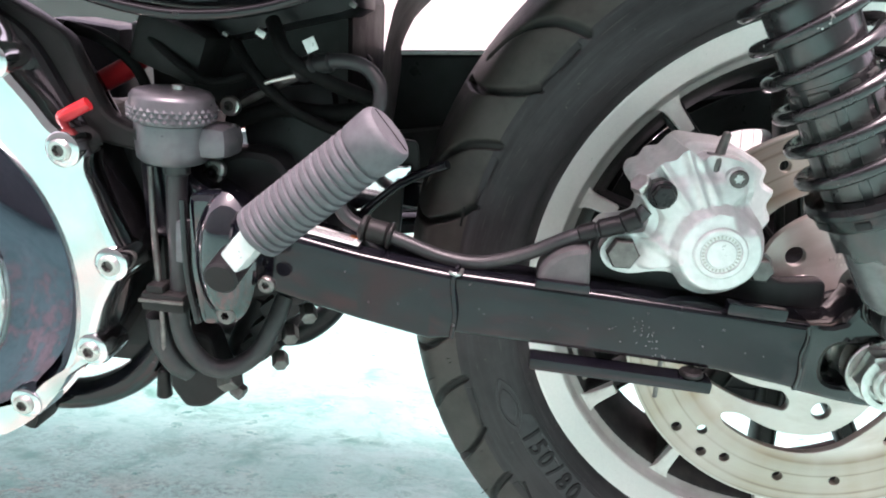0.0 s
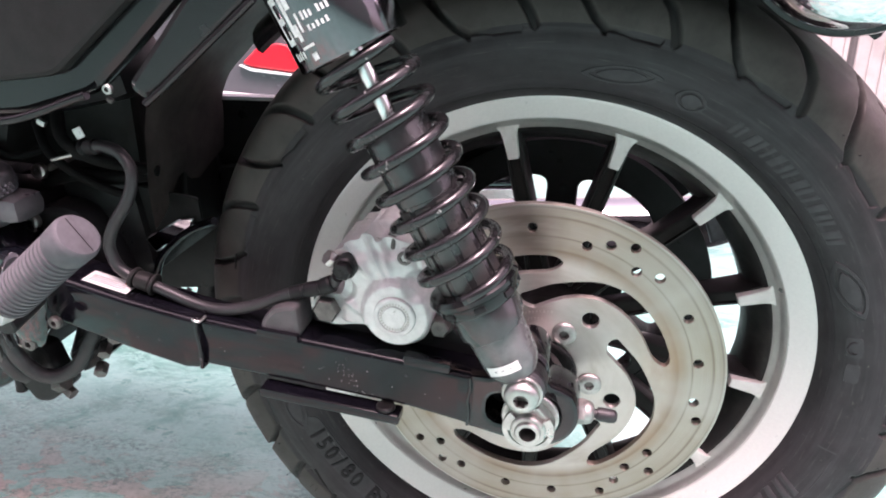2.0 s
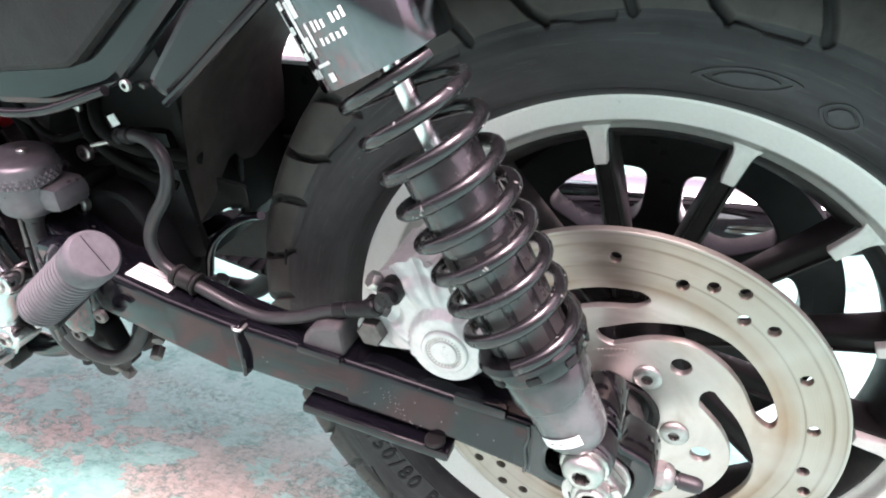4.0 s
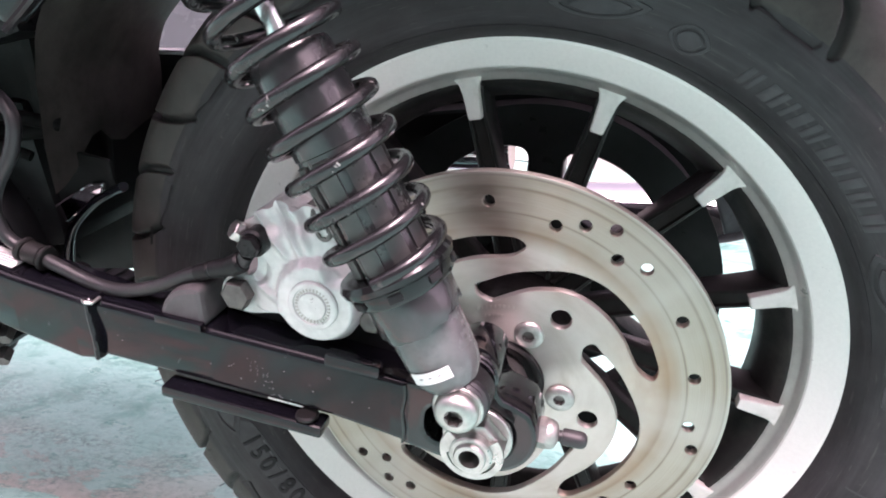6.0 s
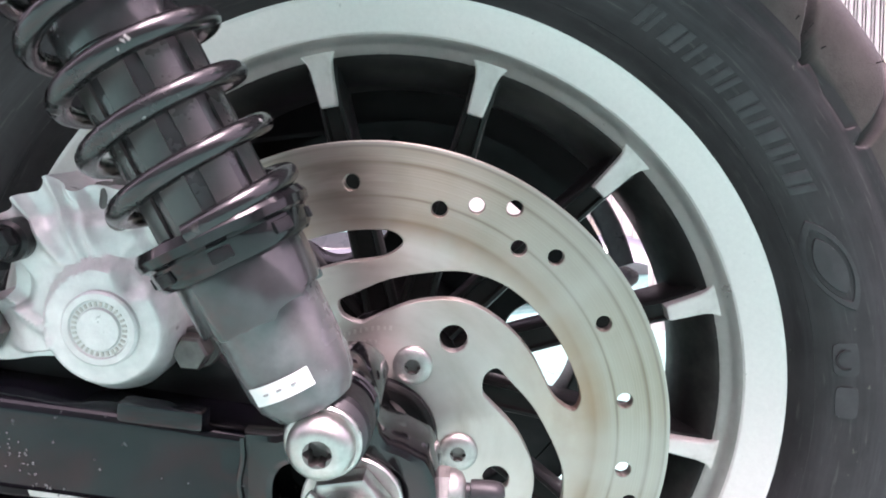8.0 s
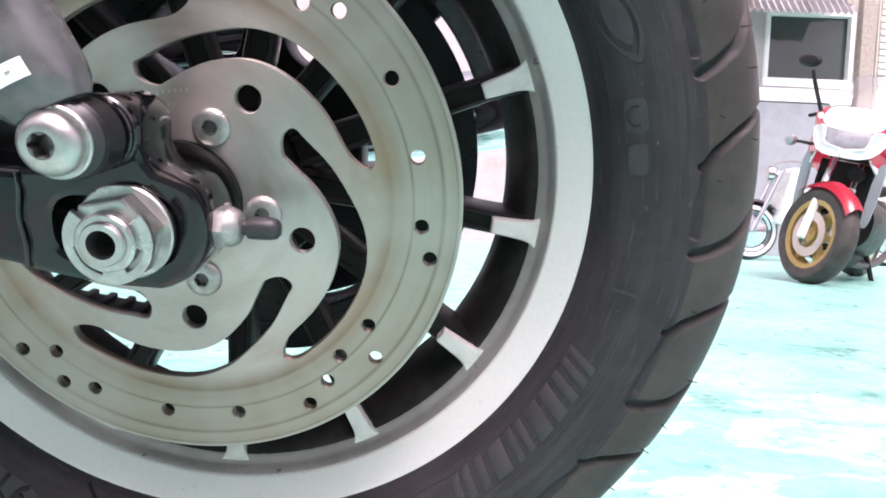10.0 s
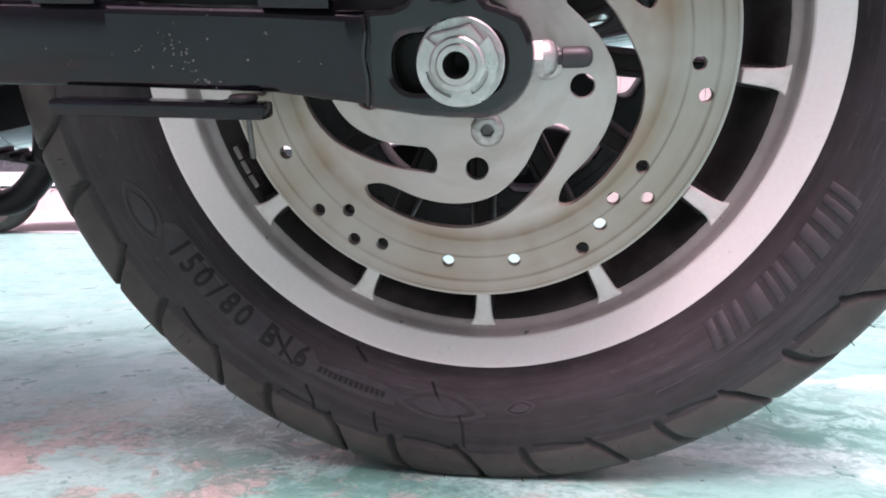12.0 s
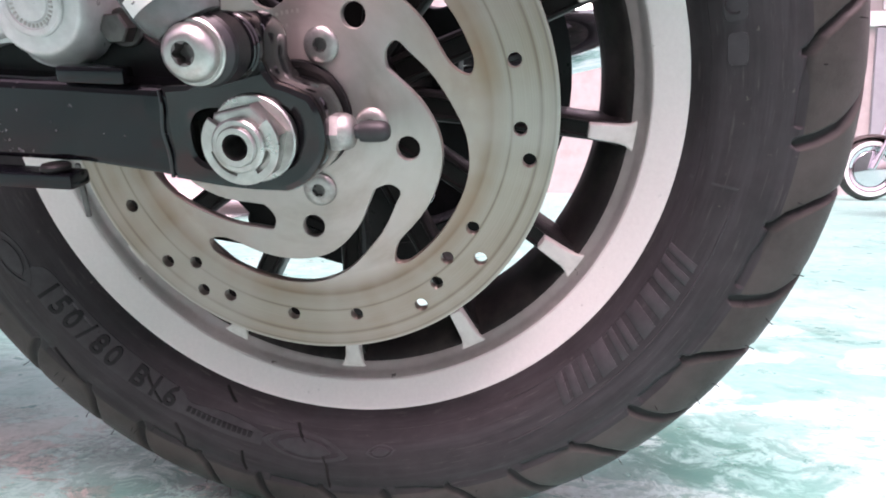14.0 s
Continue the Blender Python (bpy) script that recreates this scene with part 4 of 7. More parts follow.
def build_disc():
    slot = [(0.0709, 106.4), (0.0735, 100.1), (0.0812, 86.5), (0.0915, 71.0), (0.0975, 62.1), (0.1015, 52.1), (0.1030, 40.5), (0.1040, 29.3), (0.1045, 18.8),
            (0.1035, 14.6), (0.1000, 12.4), (0.0950, 14.4), (0.0908, 19.0), (0.0892, 30.9), (0.0880, 41.0), (0.0862, 50.6), (0.0836, 59.2), (0.0789, 67.7), (0.0706, 79.3), (0.0606, 93.8), (0.0590, 99.0), (0.0636, 106.0)]
    lines = [circle(0, 0, 0.146, 160)]
    for k in range(5):
        lines.append([tuple(q)[:2] for q in loop_points([(*polar(r, a - 72 * k), 0) for r, a in slot], 3)])
        lines.append(circle(*polar(0.0648, 55.8 - 72 * k), 0.0068, 24))
    drilled = [(117.5, .1265), (97, .127), (77.4, .119), (70, .1265), (62.8, .1335), (57.3, .119), (49.8, .127), (31.7, .1265), (13.2, .125), (-3.5, .125), (-10.9, .132),
               (-33.5, .117), (-39.4, .1315), (-45.5, .117), (-53, .1245), (-60.4, .1315), (-79, .1245), (-98, .1245), (-117.6, .1265), (-125, .133), (-131, .1195), (-137.3, .1325),
               (-155, .1265), (-173, .1265), (170, .1265), (151, .1245), (143, .119), (136, .133)]
    for a, r in drilled:
        lines.append(circle(*polar(r, a), 0.0038, 16))
    lines.append(circle(0, 0, 0.0315, 48))
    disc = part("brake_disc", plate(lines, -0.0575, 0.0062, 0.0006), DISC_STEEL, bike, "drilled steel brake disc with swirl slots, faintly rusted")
    for k in range(5):
        x, z = polar(0.0428, 65.6 - 72 * k)
        bolt_part("disc_bolt", (x, -0.0576, z), (0, -1, 0), 0.0098, 0.0036, disc, DULL_ZINC, "", 0.40, True)
    # stamped figures, too faint to read
    for k in range(14):
        f = k / 8 if k < 9 else (k - 9) / 5
        r, deg = (0.0540 + 0.0030 * f, 108 - 24 * f) if k < 9 else (0.0485 + 0.001 * f, 104 - 16 * f)
        x, z = polar(r, deg)
        part("stamp_mark", box((x, -0.0576, z), ((0.0014, 0.0010)[k % 2], 0.0004, (0.0022, 0.0017)[k % 3 == 1]), 0.0), HUB_STEEL, disc)
    return disc


def build_axle():
    axle = part("axle", axle_lathe([(0.0062, -0.020), (0.0062, -0.1395), (0.0088, -0.1395), (0.0095, -0.1385), (0.0095, -0.105), (0.019, -0.104), (0.019, -0.05), (0.0062, -0.02)], 40), ZINC, bike, "hollow plated axle end")
    part("bearing_seal", axle_lathe([(0.0185, -0.0530), (0.0270, -0.0530), (0.0280, -0.0590), (0.0312, -0.0602), (0.0316, -0.0560), (0.0185, -0.0510)], 48, True), BLACK_SATIN, axle)
    part("axle_spacer", axle_lathe([(0.0188, -0.0585), (0.0215, -0.060), (0.0215, -0.092), (0.0188, -0.092)], 40, True), ZINC, axle)
    part("washer", axle_lathe([(0.0096, -0.1162), (0.0208, -0.1162), (0.0213, -0.1168), (0.0213, -0.1190), (0.0206, -0.1198), (0.0096, -0.1198)], 48, True), ZINC, axle)
    part("axle_nut", plate([[(0.0190 * math.cos(radians(60 * k + 12)), 0.0190 * math.sin(radians(60 * k + 12))) for k in range(6)], circle(0, 0, 0.0097, 32)], -0.1310, 0.0112, 0.0014), ZINC, axle, "plated hexagon axle nut")
    cl = arc(0, 0, 0.0190, -222, 40, 36) + arc(0, 0, 0.0116, 40, -222, 30)
    cuts = [arc(0, 0, 0.0148, a0, a1, 8) + arc(0, 0, 0.0128, a1, a0, 8) for a0, a1 in ((-168, -104), (-62, -12))]
    part("locking_clip", plate([cl] + cuts, -0.1342, 0.003, 0.0005), ZINC, axle, "open plated locking ring")
    part("nut_collar", axle_lathe([(0.0096, -0.131), (0.0128, -0.131), (0.0128, -0.1362), (0.0118, -0.1372), (0.0096, -0.1372)], 36, True), ZINC, axle)
    return axle


def add_loft(bm, sections):
    """Joins rectangles of (x, z low, z high, y near, y far), with bevelled long edges."""
    rings = []
    for x, lo, hi, ya, yb in sections:
        k, top, low = 0.0035, 0.0056, 0.0040
        pts = [(yb - k, lo), (yb, lo + k), (yb, hi - k), (yb - k, hi)]
        pts += [(ya + top - top * math.sin(radians(18 * i)), hi - top + top * math.cos(radians(18 * i))) for i in range(6)]
        pts += [(ya + low - low * math.cos(radians(22.5 * i)), lo + low - low * math.sin(radians(22.5 * i))) for i in range(5)]
        rings.append([bm.verts.new((x, y, z)) for y, z in pts])
    for p, q in zip(rings, rings[1:]):
        for i in range(len(p)):
            j = (i + 1) % len(p)
            bm.faces.new((p[i], p[j], q[j], q[i]))
    bm.faces.new(rings[0])
    bm.faces.new(rings[-1][::-1])
    return bm


NEAR = -0.1155


def build_swingarm():
    bm = bmesh.new()
    add_loft(bm, [(-0.272, -0.0035, 0.0395, NEAR, -0.080), (-0.180, -0.0075, 0.0345, NEAR, -0.080), (-0.096, -0.0125, 0.0295, NEAR, -0.080), (-0.056, -0.0185, 0.0262, NEAR, -0.080), (-0.042, -0.0212, 0.0252, NEAR, -0.080)])
    add_loft(bm, [(-0.480, 0.045, 0.105, NEAR + 0.012, -0.07), (-0.400, 0.0180, 0.0620, NEAR - 0.003, -0.075), (-0.330, 0.0010, 0.0480, NEAR - 0.003, -0.078), (-0.282, -0.0085, 0.0412, NEAR - 0.003, -0.079), (-0.266, -0.0060, 0.0392, NEAR - 0.003, -0.079)])
    arm = part("swingarm", bm, BLACK_FRAME, bike, "scuffed black box-section swingarm")
    # weld bead at the joint
    part("weld", tube([(-0.267, NEAR - 0.003, -0.005), (-0.2655, NEAR - 0.0042, 0.012), (-0.268, NEAR - 0.003, 0.030), (-0.267, NEAR - 0.002, 0.0395), (-0.266, NEAR + 0.01, 0.0405)], 0.0018, 6, 8), BLACK_FRAME, arm)
    part("paint_chip", tube([(-0.2705, NEAR - 0.0030, 0.0402), (-0.2672, NEAR - 0.0046, 0.0398), (-0.2640, NEAR - 0.0026, 0.0392), (-0.2630, NEAR + 0.004, 0.0402)], 0.0013, 4, 7), ZINC, arm, "bare metal where the paint is chipped")
    # knuckle round the axle's slot, swept up to the stud that carries the shock
    outer = [(-0.047, 0.0258), (-0.0330, 0.0262), (-0.0265, 0.0288), (-0.0226, 0.0360)] + arc(-0.006, 0.043, 0.0152, 190, 12, 14) + [(0.0082, 0.0362), (0.0104, 0.0300), (0.0135, 0.0262), (0.0187, 0.0246)]
    outer += arc(0.0055, 0.0015, 0.0300, 38, -78, 16) + [(-0.006, -0.0272), (-0.020, -0.0258), (-0.047, -0.0212)]
    slot = rounded([(-0.0335, 0.0135), (0.020, 0.0135), (0.020, -0.0135), (-0.0335, -0.0135)], 0.013, 7)
    part("axle_plate", plate([outer, slot], NEAR - 0.0003, 0.0353, 0.0034), KNUCKLE_GLOSS, arm)
    part("weld", tube([(-0.0475, NEAR + 0.0004, -0.0200), (-0.0466, NEAR - 0.0006, -0.008), (-0.0480, NEAR - 0.0004, 0.004), (-0.0464, NEAR - 0.0006, 0.015), (-0.0472, NEAR + 0.0006, 0.0235)], 0.0012, 6, 8), KNUCKLE_GLOSS, arm)
    # pale scuffs where boots and stones have rubbed the paint
    rnd = random.Random(11)
    bm = bmesh.new()
    for k in range(46):
        t = rnd.random()
        x, z = -0.150 + 0.020 * t + rnd.gauss(0, 0.0035), 0.014 - 0.020 * t + rnd.gauss(0, 0.0030)
        if k > 34:
            x, z = rnd.uniform(-0.255, -0.060), rnd.uniform(-0.006, 0.020)
        add_box(bm, (x, NEAR - 0.0001, z), (rnd.uniform(0.0003, 0.0009), 0.0003, rnd.uniform(0.0003, 0.0012)), 0, (0, rnd.uniform(-40, 40), 0))
    tagged(part("paint_scuffs", bm, DUSTY_SCUFF, arm, "pale scuffs in the black paint", False), kind="stuff")
    part("slot_back", box((-0.008, -0.086, 0.0), (0.054, 0.006, 0.028), 0.001), BLACK_SATIN, arm)
    boss = add_lathe(bmesh.new(), [(0, 0), (0.0150, 0), (0.0158, 0.0010), (0.0158, 0.0040), (0.0150, 0.0050), (0.0138, 0.0052), (0.0138, 0.0064), (0.0152, 0.0068), (0.0156, 0.0078), (0.0150, 0.0088), (0.0130, 0.0092), (0.0130, 0.0120), (0, 0.0120)], frame_of((-0.006, NEAR - 0.0005, 0.043), (-0.006, -0.14, 0.043))[0], 40)
    part("shock_boss", boss, KNUCKLE_GLOSS, arm)
    # tabs
    part("lower_tab", box((-0.1575, NEAR - 0.0005, -0.0185), (0.116, 0.016, 0.0085), 0.0022, (0, 2.6, 0)), BLACK_FRAME, arm, "black tab below the swingarm")
    part("tab_plug", rod((-0.112, NEAR - 0.001, -0.0165), (-0.112, NEAR - 0.001, -0.0125), 0.0075), BLACK_PLASTIC, arm)
    part("drain_pin", rod((-0.124, -0.085, -0.020), (-0.124, -0.085, -0.052), 0.0016), DARK_STEEL, arm)
    part("upper_tab", box((-0.080, NEAR + 0.001, 0.0315), (0.036, 0.010, 0.0085), 0.0022, (0, 3.0, 0)), BLACK_FRAME, arm, "small black tab on the swingarm")
    hood = rounded([(-0.216, 0.034), (-0.214, 0.046), (-0.204, 0.058), (-0.192, 0.062), (-0.1835, 0.062), (-0.1815, 0.034)], 0.006, 5)
    part("caliper_stop", plate([hood], NEAR + 0.001, 0.030, 0.004), DUSTY_BLOCK, arm, "dusty grey stop block on the swingarm")
    part("stop_foot", box((-0.1990, NEAR - 0.001, 0.0370), (0.034, 0.006, 0.006), 0.0015, (0, 2.5, 0)), BLACK_FRAME, arm)
    # chain of small parts at the axle's rear: adjuster
    adj = part("axle_adjuster", add_lathe(bmesh.new(), [(0, 0), (0.0036, 0), (0.0036, 0.0185), (0.0050, 0.0188), (0.0053, 0.0205), (0.0053, 0.0290), (0.0047, 0.0318), (0.0030, 0.0334), (0, 0.0338)], frame_of((0.030, -0.102, 0.0), (0.07, -0.102, 0.0))[0], 28), HOSE_RUBBER, arm, "axle adjuster under a dark rubber cap")
    bm = bmesh.new()
    add_hex(bm, (0.034, -0.102, 0.0), (0.0405, -0.102, 0.0), 0.0098, 0.0012)
    add_lathe(bm, [(0, 0), (0.0092, 0.0), (0.0092, 0.002), (0.0078, 0.0052), (0.0046, 0.0070), (0, 0.0072)], frame_of((0.0395, -0.102, 0), (0.05, -0.102, 0))[0], 24)
    part("adjuster_nut", bm, DULL_ZINC, adj)
    # sticker on top of the arm's front end
    sticker = part("warning_sticker", box((-0.351, -0.1040, 0.0540), (0.040, 0.017, 0.0008), 0.0002, (0, 10.5, 0)), WHITE_LABEL, arm, "white and orange warning sticker")
    part("sticker_band", box((-0.3360, -0.0990, 0.0520), (0.0075, 0.0045, 0.0005), 0.0001, (0, 10.5, 0)), ORANGE_LABEL, sticker)
    for k in range(4):
        part("sticker_line", box((-0.3512, -0.1015 - 0.0024 * k, 0.0547), (0.032, 0.0008, 0.0004), 0.0, (0, 10.5, 0)), PRINT_GREY, sticker)
    # the arm on the far side
    bm = bmesh.new()
    add_loft(bm, [(-0.480, 0.030, 0.090, 0.150, 0.180), (-0.300, 0.0, 0.045, 0.150, 0.182), (-0.06, -0.014, 0.028, 0.150, 0.182), (0.03, -0.022, 0.022, 0.150, 0.182)])
    part("far_arm", bm, BLACK_FRAME, arm)
    return arm


def build_caliper():
    line = [(-0.080, 0.066), (-0.0815, 0.080), (-0.088, 0.092), (-0.090, 0.105), (-0.093, 0.117), (-0.104, 0.121), (-0.117, 0.122), (-0.1225, 0.1195), (-0.1325, 0.1255), (-0.138, 0.1185), (-0.147, 0.116),
            (-0.1505, 0.110), (-0.158, 0.106), (-0.1585, 0.098), (-0.150, 0.086), (-0.151, 0.074), (-0.160, 0.0695), (-0.171, 0.067), (-0.1765, 0.057), (-0.171, 0.047), (-0.158, 0.0435), (-0.141, 0.0465), (-0.130, 0.046), (-0.122, 0.0375), (-0.108, 0.0340), (-0.092, 0.0385), (-0.083, 0.050)]
    cx, cz = -0.1065, 0.0655
    edge = [tuple(q)[:2] for q in loop_points([(x, z, 0) for x, z in line], 5)]
    ridges = (((-0.1475, 0.1155), (-0.1270, 0.0910)), ((-0.1330, 0.1250), (-0.1180, 0.0930)), ((-0.1235, 0.1200), (-0.1120, 0.0960)), ((-0.1560, 0.0760), (-0.1300, 0.0560)))

    def ease(a, z, v):
        t = min(max((v - a) / (z - a), 0.0), 1.0)
        return t * t * (3 - 2 * t)

    def relief(x, z, f):
        """How far the casting stands out at a place; f is 1 at its outline."""
        out = 0.1045 - 0.0085 * ease(0.70, 1.0, f) - 0.006 * ease(-0.142, -0.160, x) * ease(0.085, 0.070, z) - 0.004 * ease(0.095, 0.125, z)
        d = math.hypot(x - cx, z - cz)
        out = max(out, 0.1125 - 0.0125 * ease(0.0235, 0.0315, d))
        for (x0, z0), (x1, z1) in ridges:
            lx, lz = x1 - x0, z1 - z0
            k = min(max(((x - x0) * lx + (z - z0) * lz) / (lx * lx + lz * lz), 0), 1)
            out += 0.0042 * math.exp(-(math.hypot(x - x0 - k * lx, z - z0 - k * lz) / 0.0024) ** 2) * (1 - 0.5 * k)
        out -= 0.0055 * ease(0.0105, 0.0045, math.hypot(x + 0.0925, (z - 0.0900) * 0.8))
        return out - 0.004 * ease(0.010, 0.004, math.hypot(x + 0.1150, z - 0.1160))
    bm = bmesh.new()
    steps = 30
    rows = []
    for i in range(1, steps + 1):
        f = (i / steps) ** 0.85
        rows.append([bm.verts.new((cx + (x - cx) * f, -relief(cx + (x - cx) * f, cz + (z - cz) * f, f), cz + (z - cz) * f)) for x, z in edge])
    rows.append([bm.verts.new((x, -0.088, z)) for x, z in edge])
    rows.append([bm.verts.new((cx + (x - cx) * 1.02, -0.044, cz + (z - cz) * 1.02)) for x, z in edge])
    top = bm.verts.new((cx, -relief(cx, cz, 0), cz))
    for i in range(len(edge)):
        j = (i + 1) % len(edge)
        bm.faces.new((top, rows[0][i], rows[0][j]))
        for p, q in zip(rows, rows[1:]):
            bm.faces.new((p[i], q[i], q[j], p[j]))
    bm.faces.new(rows[-1])
    cal = part("brake_caliper", bm, CAST_SILVER, bike, "silver cast brake caliper with dusty seams")
    half = rounded([(-0.140, 0.070), (-0.142, 0.112), (-0.128, 0.128), (-0.098, 0.126), (-0.083, 0.118), (-0.076, 0.112), (-0.078, 0.104), (-0.069, 0.099), (-0.073, 0.089), (-0.068, 0.080), (-0.078, 0.062)], 0.003, 3)
    part("inner_half", plate([half], -0.0790, 0.050, 0.003), CAST_SILVER, cal, "dusty inner half of the caliper")
    at = (cx, 0, cz)
    cap = part("piston_cap", axle_lathe([(0.0162, -0.1120), (0.0160, -0.1142), (0.0151, -0.1150), (0.0126, -0.1150), (0.0120, -0.1140), (0.0092, -0.1140), (0.0086, -0.1152), (0.0, -0.1152)], 56, False, at), CAST_SILVER, cal, "round ringed caliper cap")
    bm = bmesh.new()
    for i in range(30):
        a = 2 * math.pi * i / 30
        add_box(bm, (cx + 0.0106 * math.cos(a), -0.1141, cz + 0.0106 * math.sin(a)), (0.0010, 0.0006, 0.0019), 0, (0, 90 - math.degrees(a), 0))
    part("cap_lettering", bm, LIP_GREY, cap, smooth=False)
    part("lug", rod((-0.163, -0.100, 0.058), (-0.163, -0.06, 0.058), 0.0125), CAST_SILVER, cal)
    bm = bmesh.new()
    add_hex(bm, (-0.163, -0.100, 0.058), (-0.163, -0.1085, 0.058), 0.0105, 0.0015)
    part("mount_bolt", bm, DARK_STEEL, cal, "dark hexagon mounting bolt")
    bm = bmesh.new()
    add_hex(bm, (-0.0755, -0.090, 0.052), (-0.0755, -0.1000, 0.052), 0.0080, 0.001)
    add_rod(bm, (-0.0755, -0.088, 0.052), (-0.0755, -0.0905, 0.052), 0.0100)
    part("guide_bolt", bm, DARK_STEEL, cal)
    bm = bmesh.new()
    add_hex(bm, (-0.1560, -0.1040, 0.1010), (-0.1600, -0.1080, 0.1050), 0.0064, 0.001)
    part("banjo_bolt", bm, ZINC, cal, "plated banjo bolt")
    part("bleed_screw", rod((-0.112, -0.088, 0.112), (-0.107, -0.086, 0.136), 0.0036, 0.0026), DARK_STEEL, cal)
    bm = bmesh.new()
    add_hex(bm, (-0.113, -0.090, 0.112), (-0.1115, -0.090, 0.122), 0.0072, 0.001)
    part("bleed_nut", bm, DARK_STEEL, cal)
    part("banjo", rod((-0.1455, -0.0990, 0.0985), (-0.1455, -0.1120, 0.0985), 0.0088), BLACK_SATIN, cal)
    bm = bmesh.new()
    add_hex(bm, (-0.1455, -0.112, 0.0985), (-0.1455, -0.1180, 0.0985), 0.0072, 0.001)
    part("banjo_bolt", bm, BLACK_SATIN, cal)
    part("pin_boss", rod((-0.1015, -0.085, 0.1105), (-0.1015, -0.1055, 0.1105), 0.0072, 0.0064), CAST_SILVER, cal)
    bolt_part("pad_pin", (-0.1015, -0.1050, 0.1105), (0, -1, 0), 0.0055, 0.002, cal, DARK_STEEL, "", 0.6)
    part("caliper_bracket", plate([rounded([(-0.185, 0.036), (-0.178, 0.070), (-0.150, 0.060), (-0.080, 0.060), (-0.060, 0.042), (-0.030, 0.046), (-0.028, 0.024), (-0.120, 0.026)], 0.006)], -0.088, 0.012, 0.002), BLACK_SATIN, cal)
    return cal


def build_shock():
    E, d = Vector((-0.006, -0.140, 0.043)), Vector((-0.4788, 0.0, 0.8779))
    d.normalize()
    m = Matrix.Translation(E) @ d.to_track_quat("Z", "Y").to_matrix().to_4x4()
    nrm = Vector((d.z, 0, -d.x))
    body = add_lathe(bmesh.new(), [(0, 0.010), (0.0150, 0.012), (0.0185, 0.018), (0.0198, 0.024), (0.0208, 0.055), (0.0208, 0.060), (0.0222, 0.0605), (0.0222, 0.074), (0, 0.074)], m, 48)
    shock = part("shock_absorber", body, BODY_SATIN, bike, "black coil-over rear shock with a gloss spring")
    # lower eye, rubbers and bolt
    part("lower_eye", rod(E + Vector((0, 0.012, 0)), E + Vector((0, -0.004, 0)), 0.0158, None, 0.002, 40), BLACK_SATIN, shock)
    bm = bmesh.new()
    for y in (-0.0112, -0.0072):
        add_lathe(bm, [(0, 0), (0.0138, 0), (0.0150, 0.0016), (0.0138, 0.0032), (0, 0.0032)], frame_of(E + Vector((0, y + 0.0045, 0)), E + Vector((0, y - 0.01, 0)))[0], 40)
    part("eye_bush", bm, HOSE_RUBBER, shock)
    part("eye_washer", rod(E + Vector((0, -0.0095, 0)), E + Vector((0, -0.0120, 0)), 0.0140, None, 0.0008, 40), ZINC, shock)
    bolt_part("eye_bolt", E + Vector((0, -0.0120, 0)), (0, -1, 0), 0.0122, 0.0085, shock, ZINC, "domed plated bolt head", 0.42, True)
    # preload collar: its lower edge is cut into ramps
    bm = bmesh.new()
    low, rim, top = [], [], []
    for i in range(72):
        a = 2 * math.pi * i / 72
        step = (i % 36) // 6
        z = 0.0490 + 0.0022 * (step if step < 4 else 5 - step) + 0.0005 * math.sin(i * 0.9)
        c, q = math.cos(a), math.sin(a)
        low.append(bm.verts.new(m @ Vector((0.0212 * c, 0.0212 * q, z))))
        rim.append([bm.verts.new(m @ Vector((r * c, r * q, h))) for r, h in ((0.0236, z), (0.0240, z + 0.001), (0.0240, 0.0708), (0.0234, 0.0718))])
        top.append(bm.verts.new(m @ Vector((0.0212 * c, 0.0212 * q, 0.0718))))
    for i in range(72):
        j = (i + 1) % 72
        bm.faces.new((low[i], low[j], rim[j][0], rim[i][0]))
        for k in range(3):
            bm.faces.new((rim[i][k], rim[j][k], rim[j][k + 1], rim[i][k + 1]))
        bm.faces.new((rim[i][3], rim[j][3], top[j], top[i]))
    part("adjuster_collar", bm, SHOCK_GREY, shock, "gloss black preload collar with ramps")
    # spring seat with its slots, inner tube, rod
    seat = part("spring_seat", add_lathe(bmesh.new(), [(0.020, 0.070), (0.0268, 0.0705), (0.0285, 0.0725), (0.0290, 0.0785), (0.0312, 0.080), (0.0318, 0.0830), (0.0300, 0.0860), (0.021, 0.0865)], m, 56), BLACK_GLOSS, shock)
    for k in range(8):
        a = 2 * math.pi * (k + 0.3) / 8
        bm = add_box(bmesh.new(), (0.0286 * math.cos(a), 0.0286 * math.sin(a), 0.0752), (0.0022, 0.0075, 0.0042), 0.0006, (0, 0, math.degrees(a)))
        bm.transform(m)
        part("seat_tooth", bm, BLACK_SATIN, seat)
    tube_bm = add_lathe(bmesh.new(), [(0, 0.085), (0.0205, 0.085), (0.0205, 0.150), (0.0212, 0.1505), (0.0212, 0.196), (0.0195, 0.199), (0, 0.199)], m, 48)
    inner = part("damper_tube", tube_bm, SHOCK_GREY, shock)
    for k in range(9):
        a = 2 * math.pi * k / 9
        bm = bmesh.new()
        for i in range(6):
            t = a + 0.46 * (i / 5 - 0.5)
            for r, z in ((0.0202, 0.0862), (0.0217, 0.0870), (0.0217, 0.1470), (0.0202, 0.1480)):
                bm.verts.new(m @ Vector((r * math.cos(t), r * math.sin(t), z)))
        bm.verts.ensure_lookup_table()
        for i in range(5):
            for j in range(3):
                bm.faces.new([bm.verts[4 * i + j], bm.verts[4 * i + 4 + j], bm.verts[4 * i + 5 + j], bm.verts[4 * i + 1 + j]])
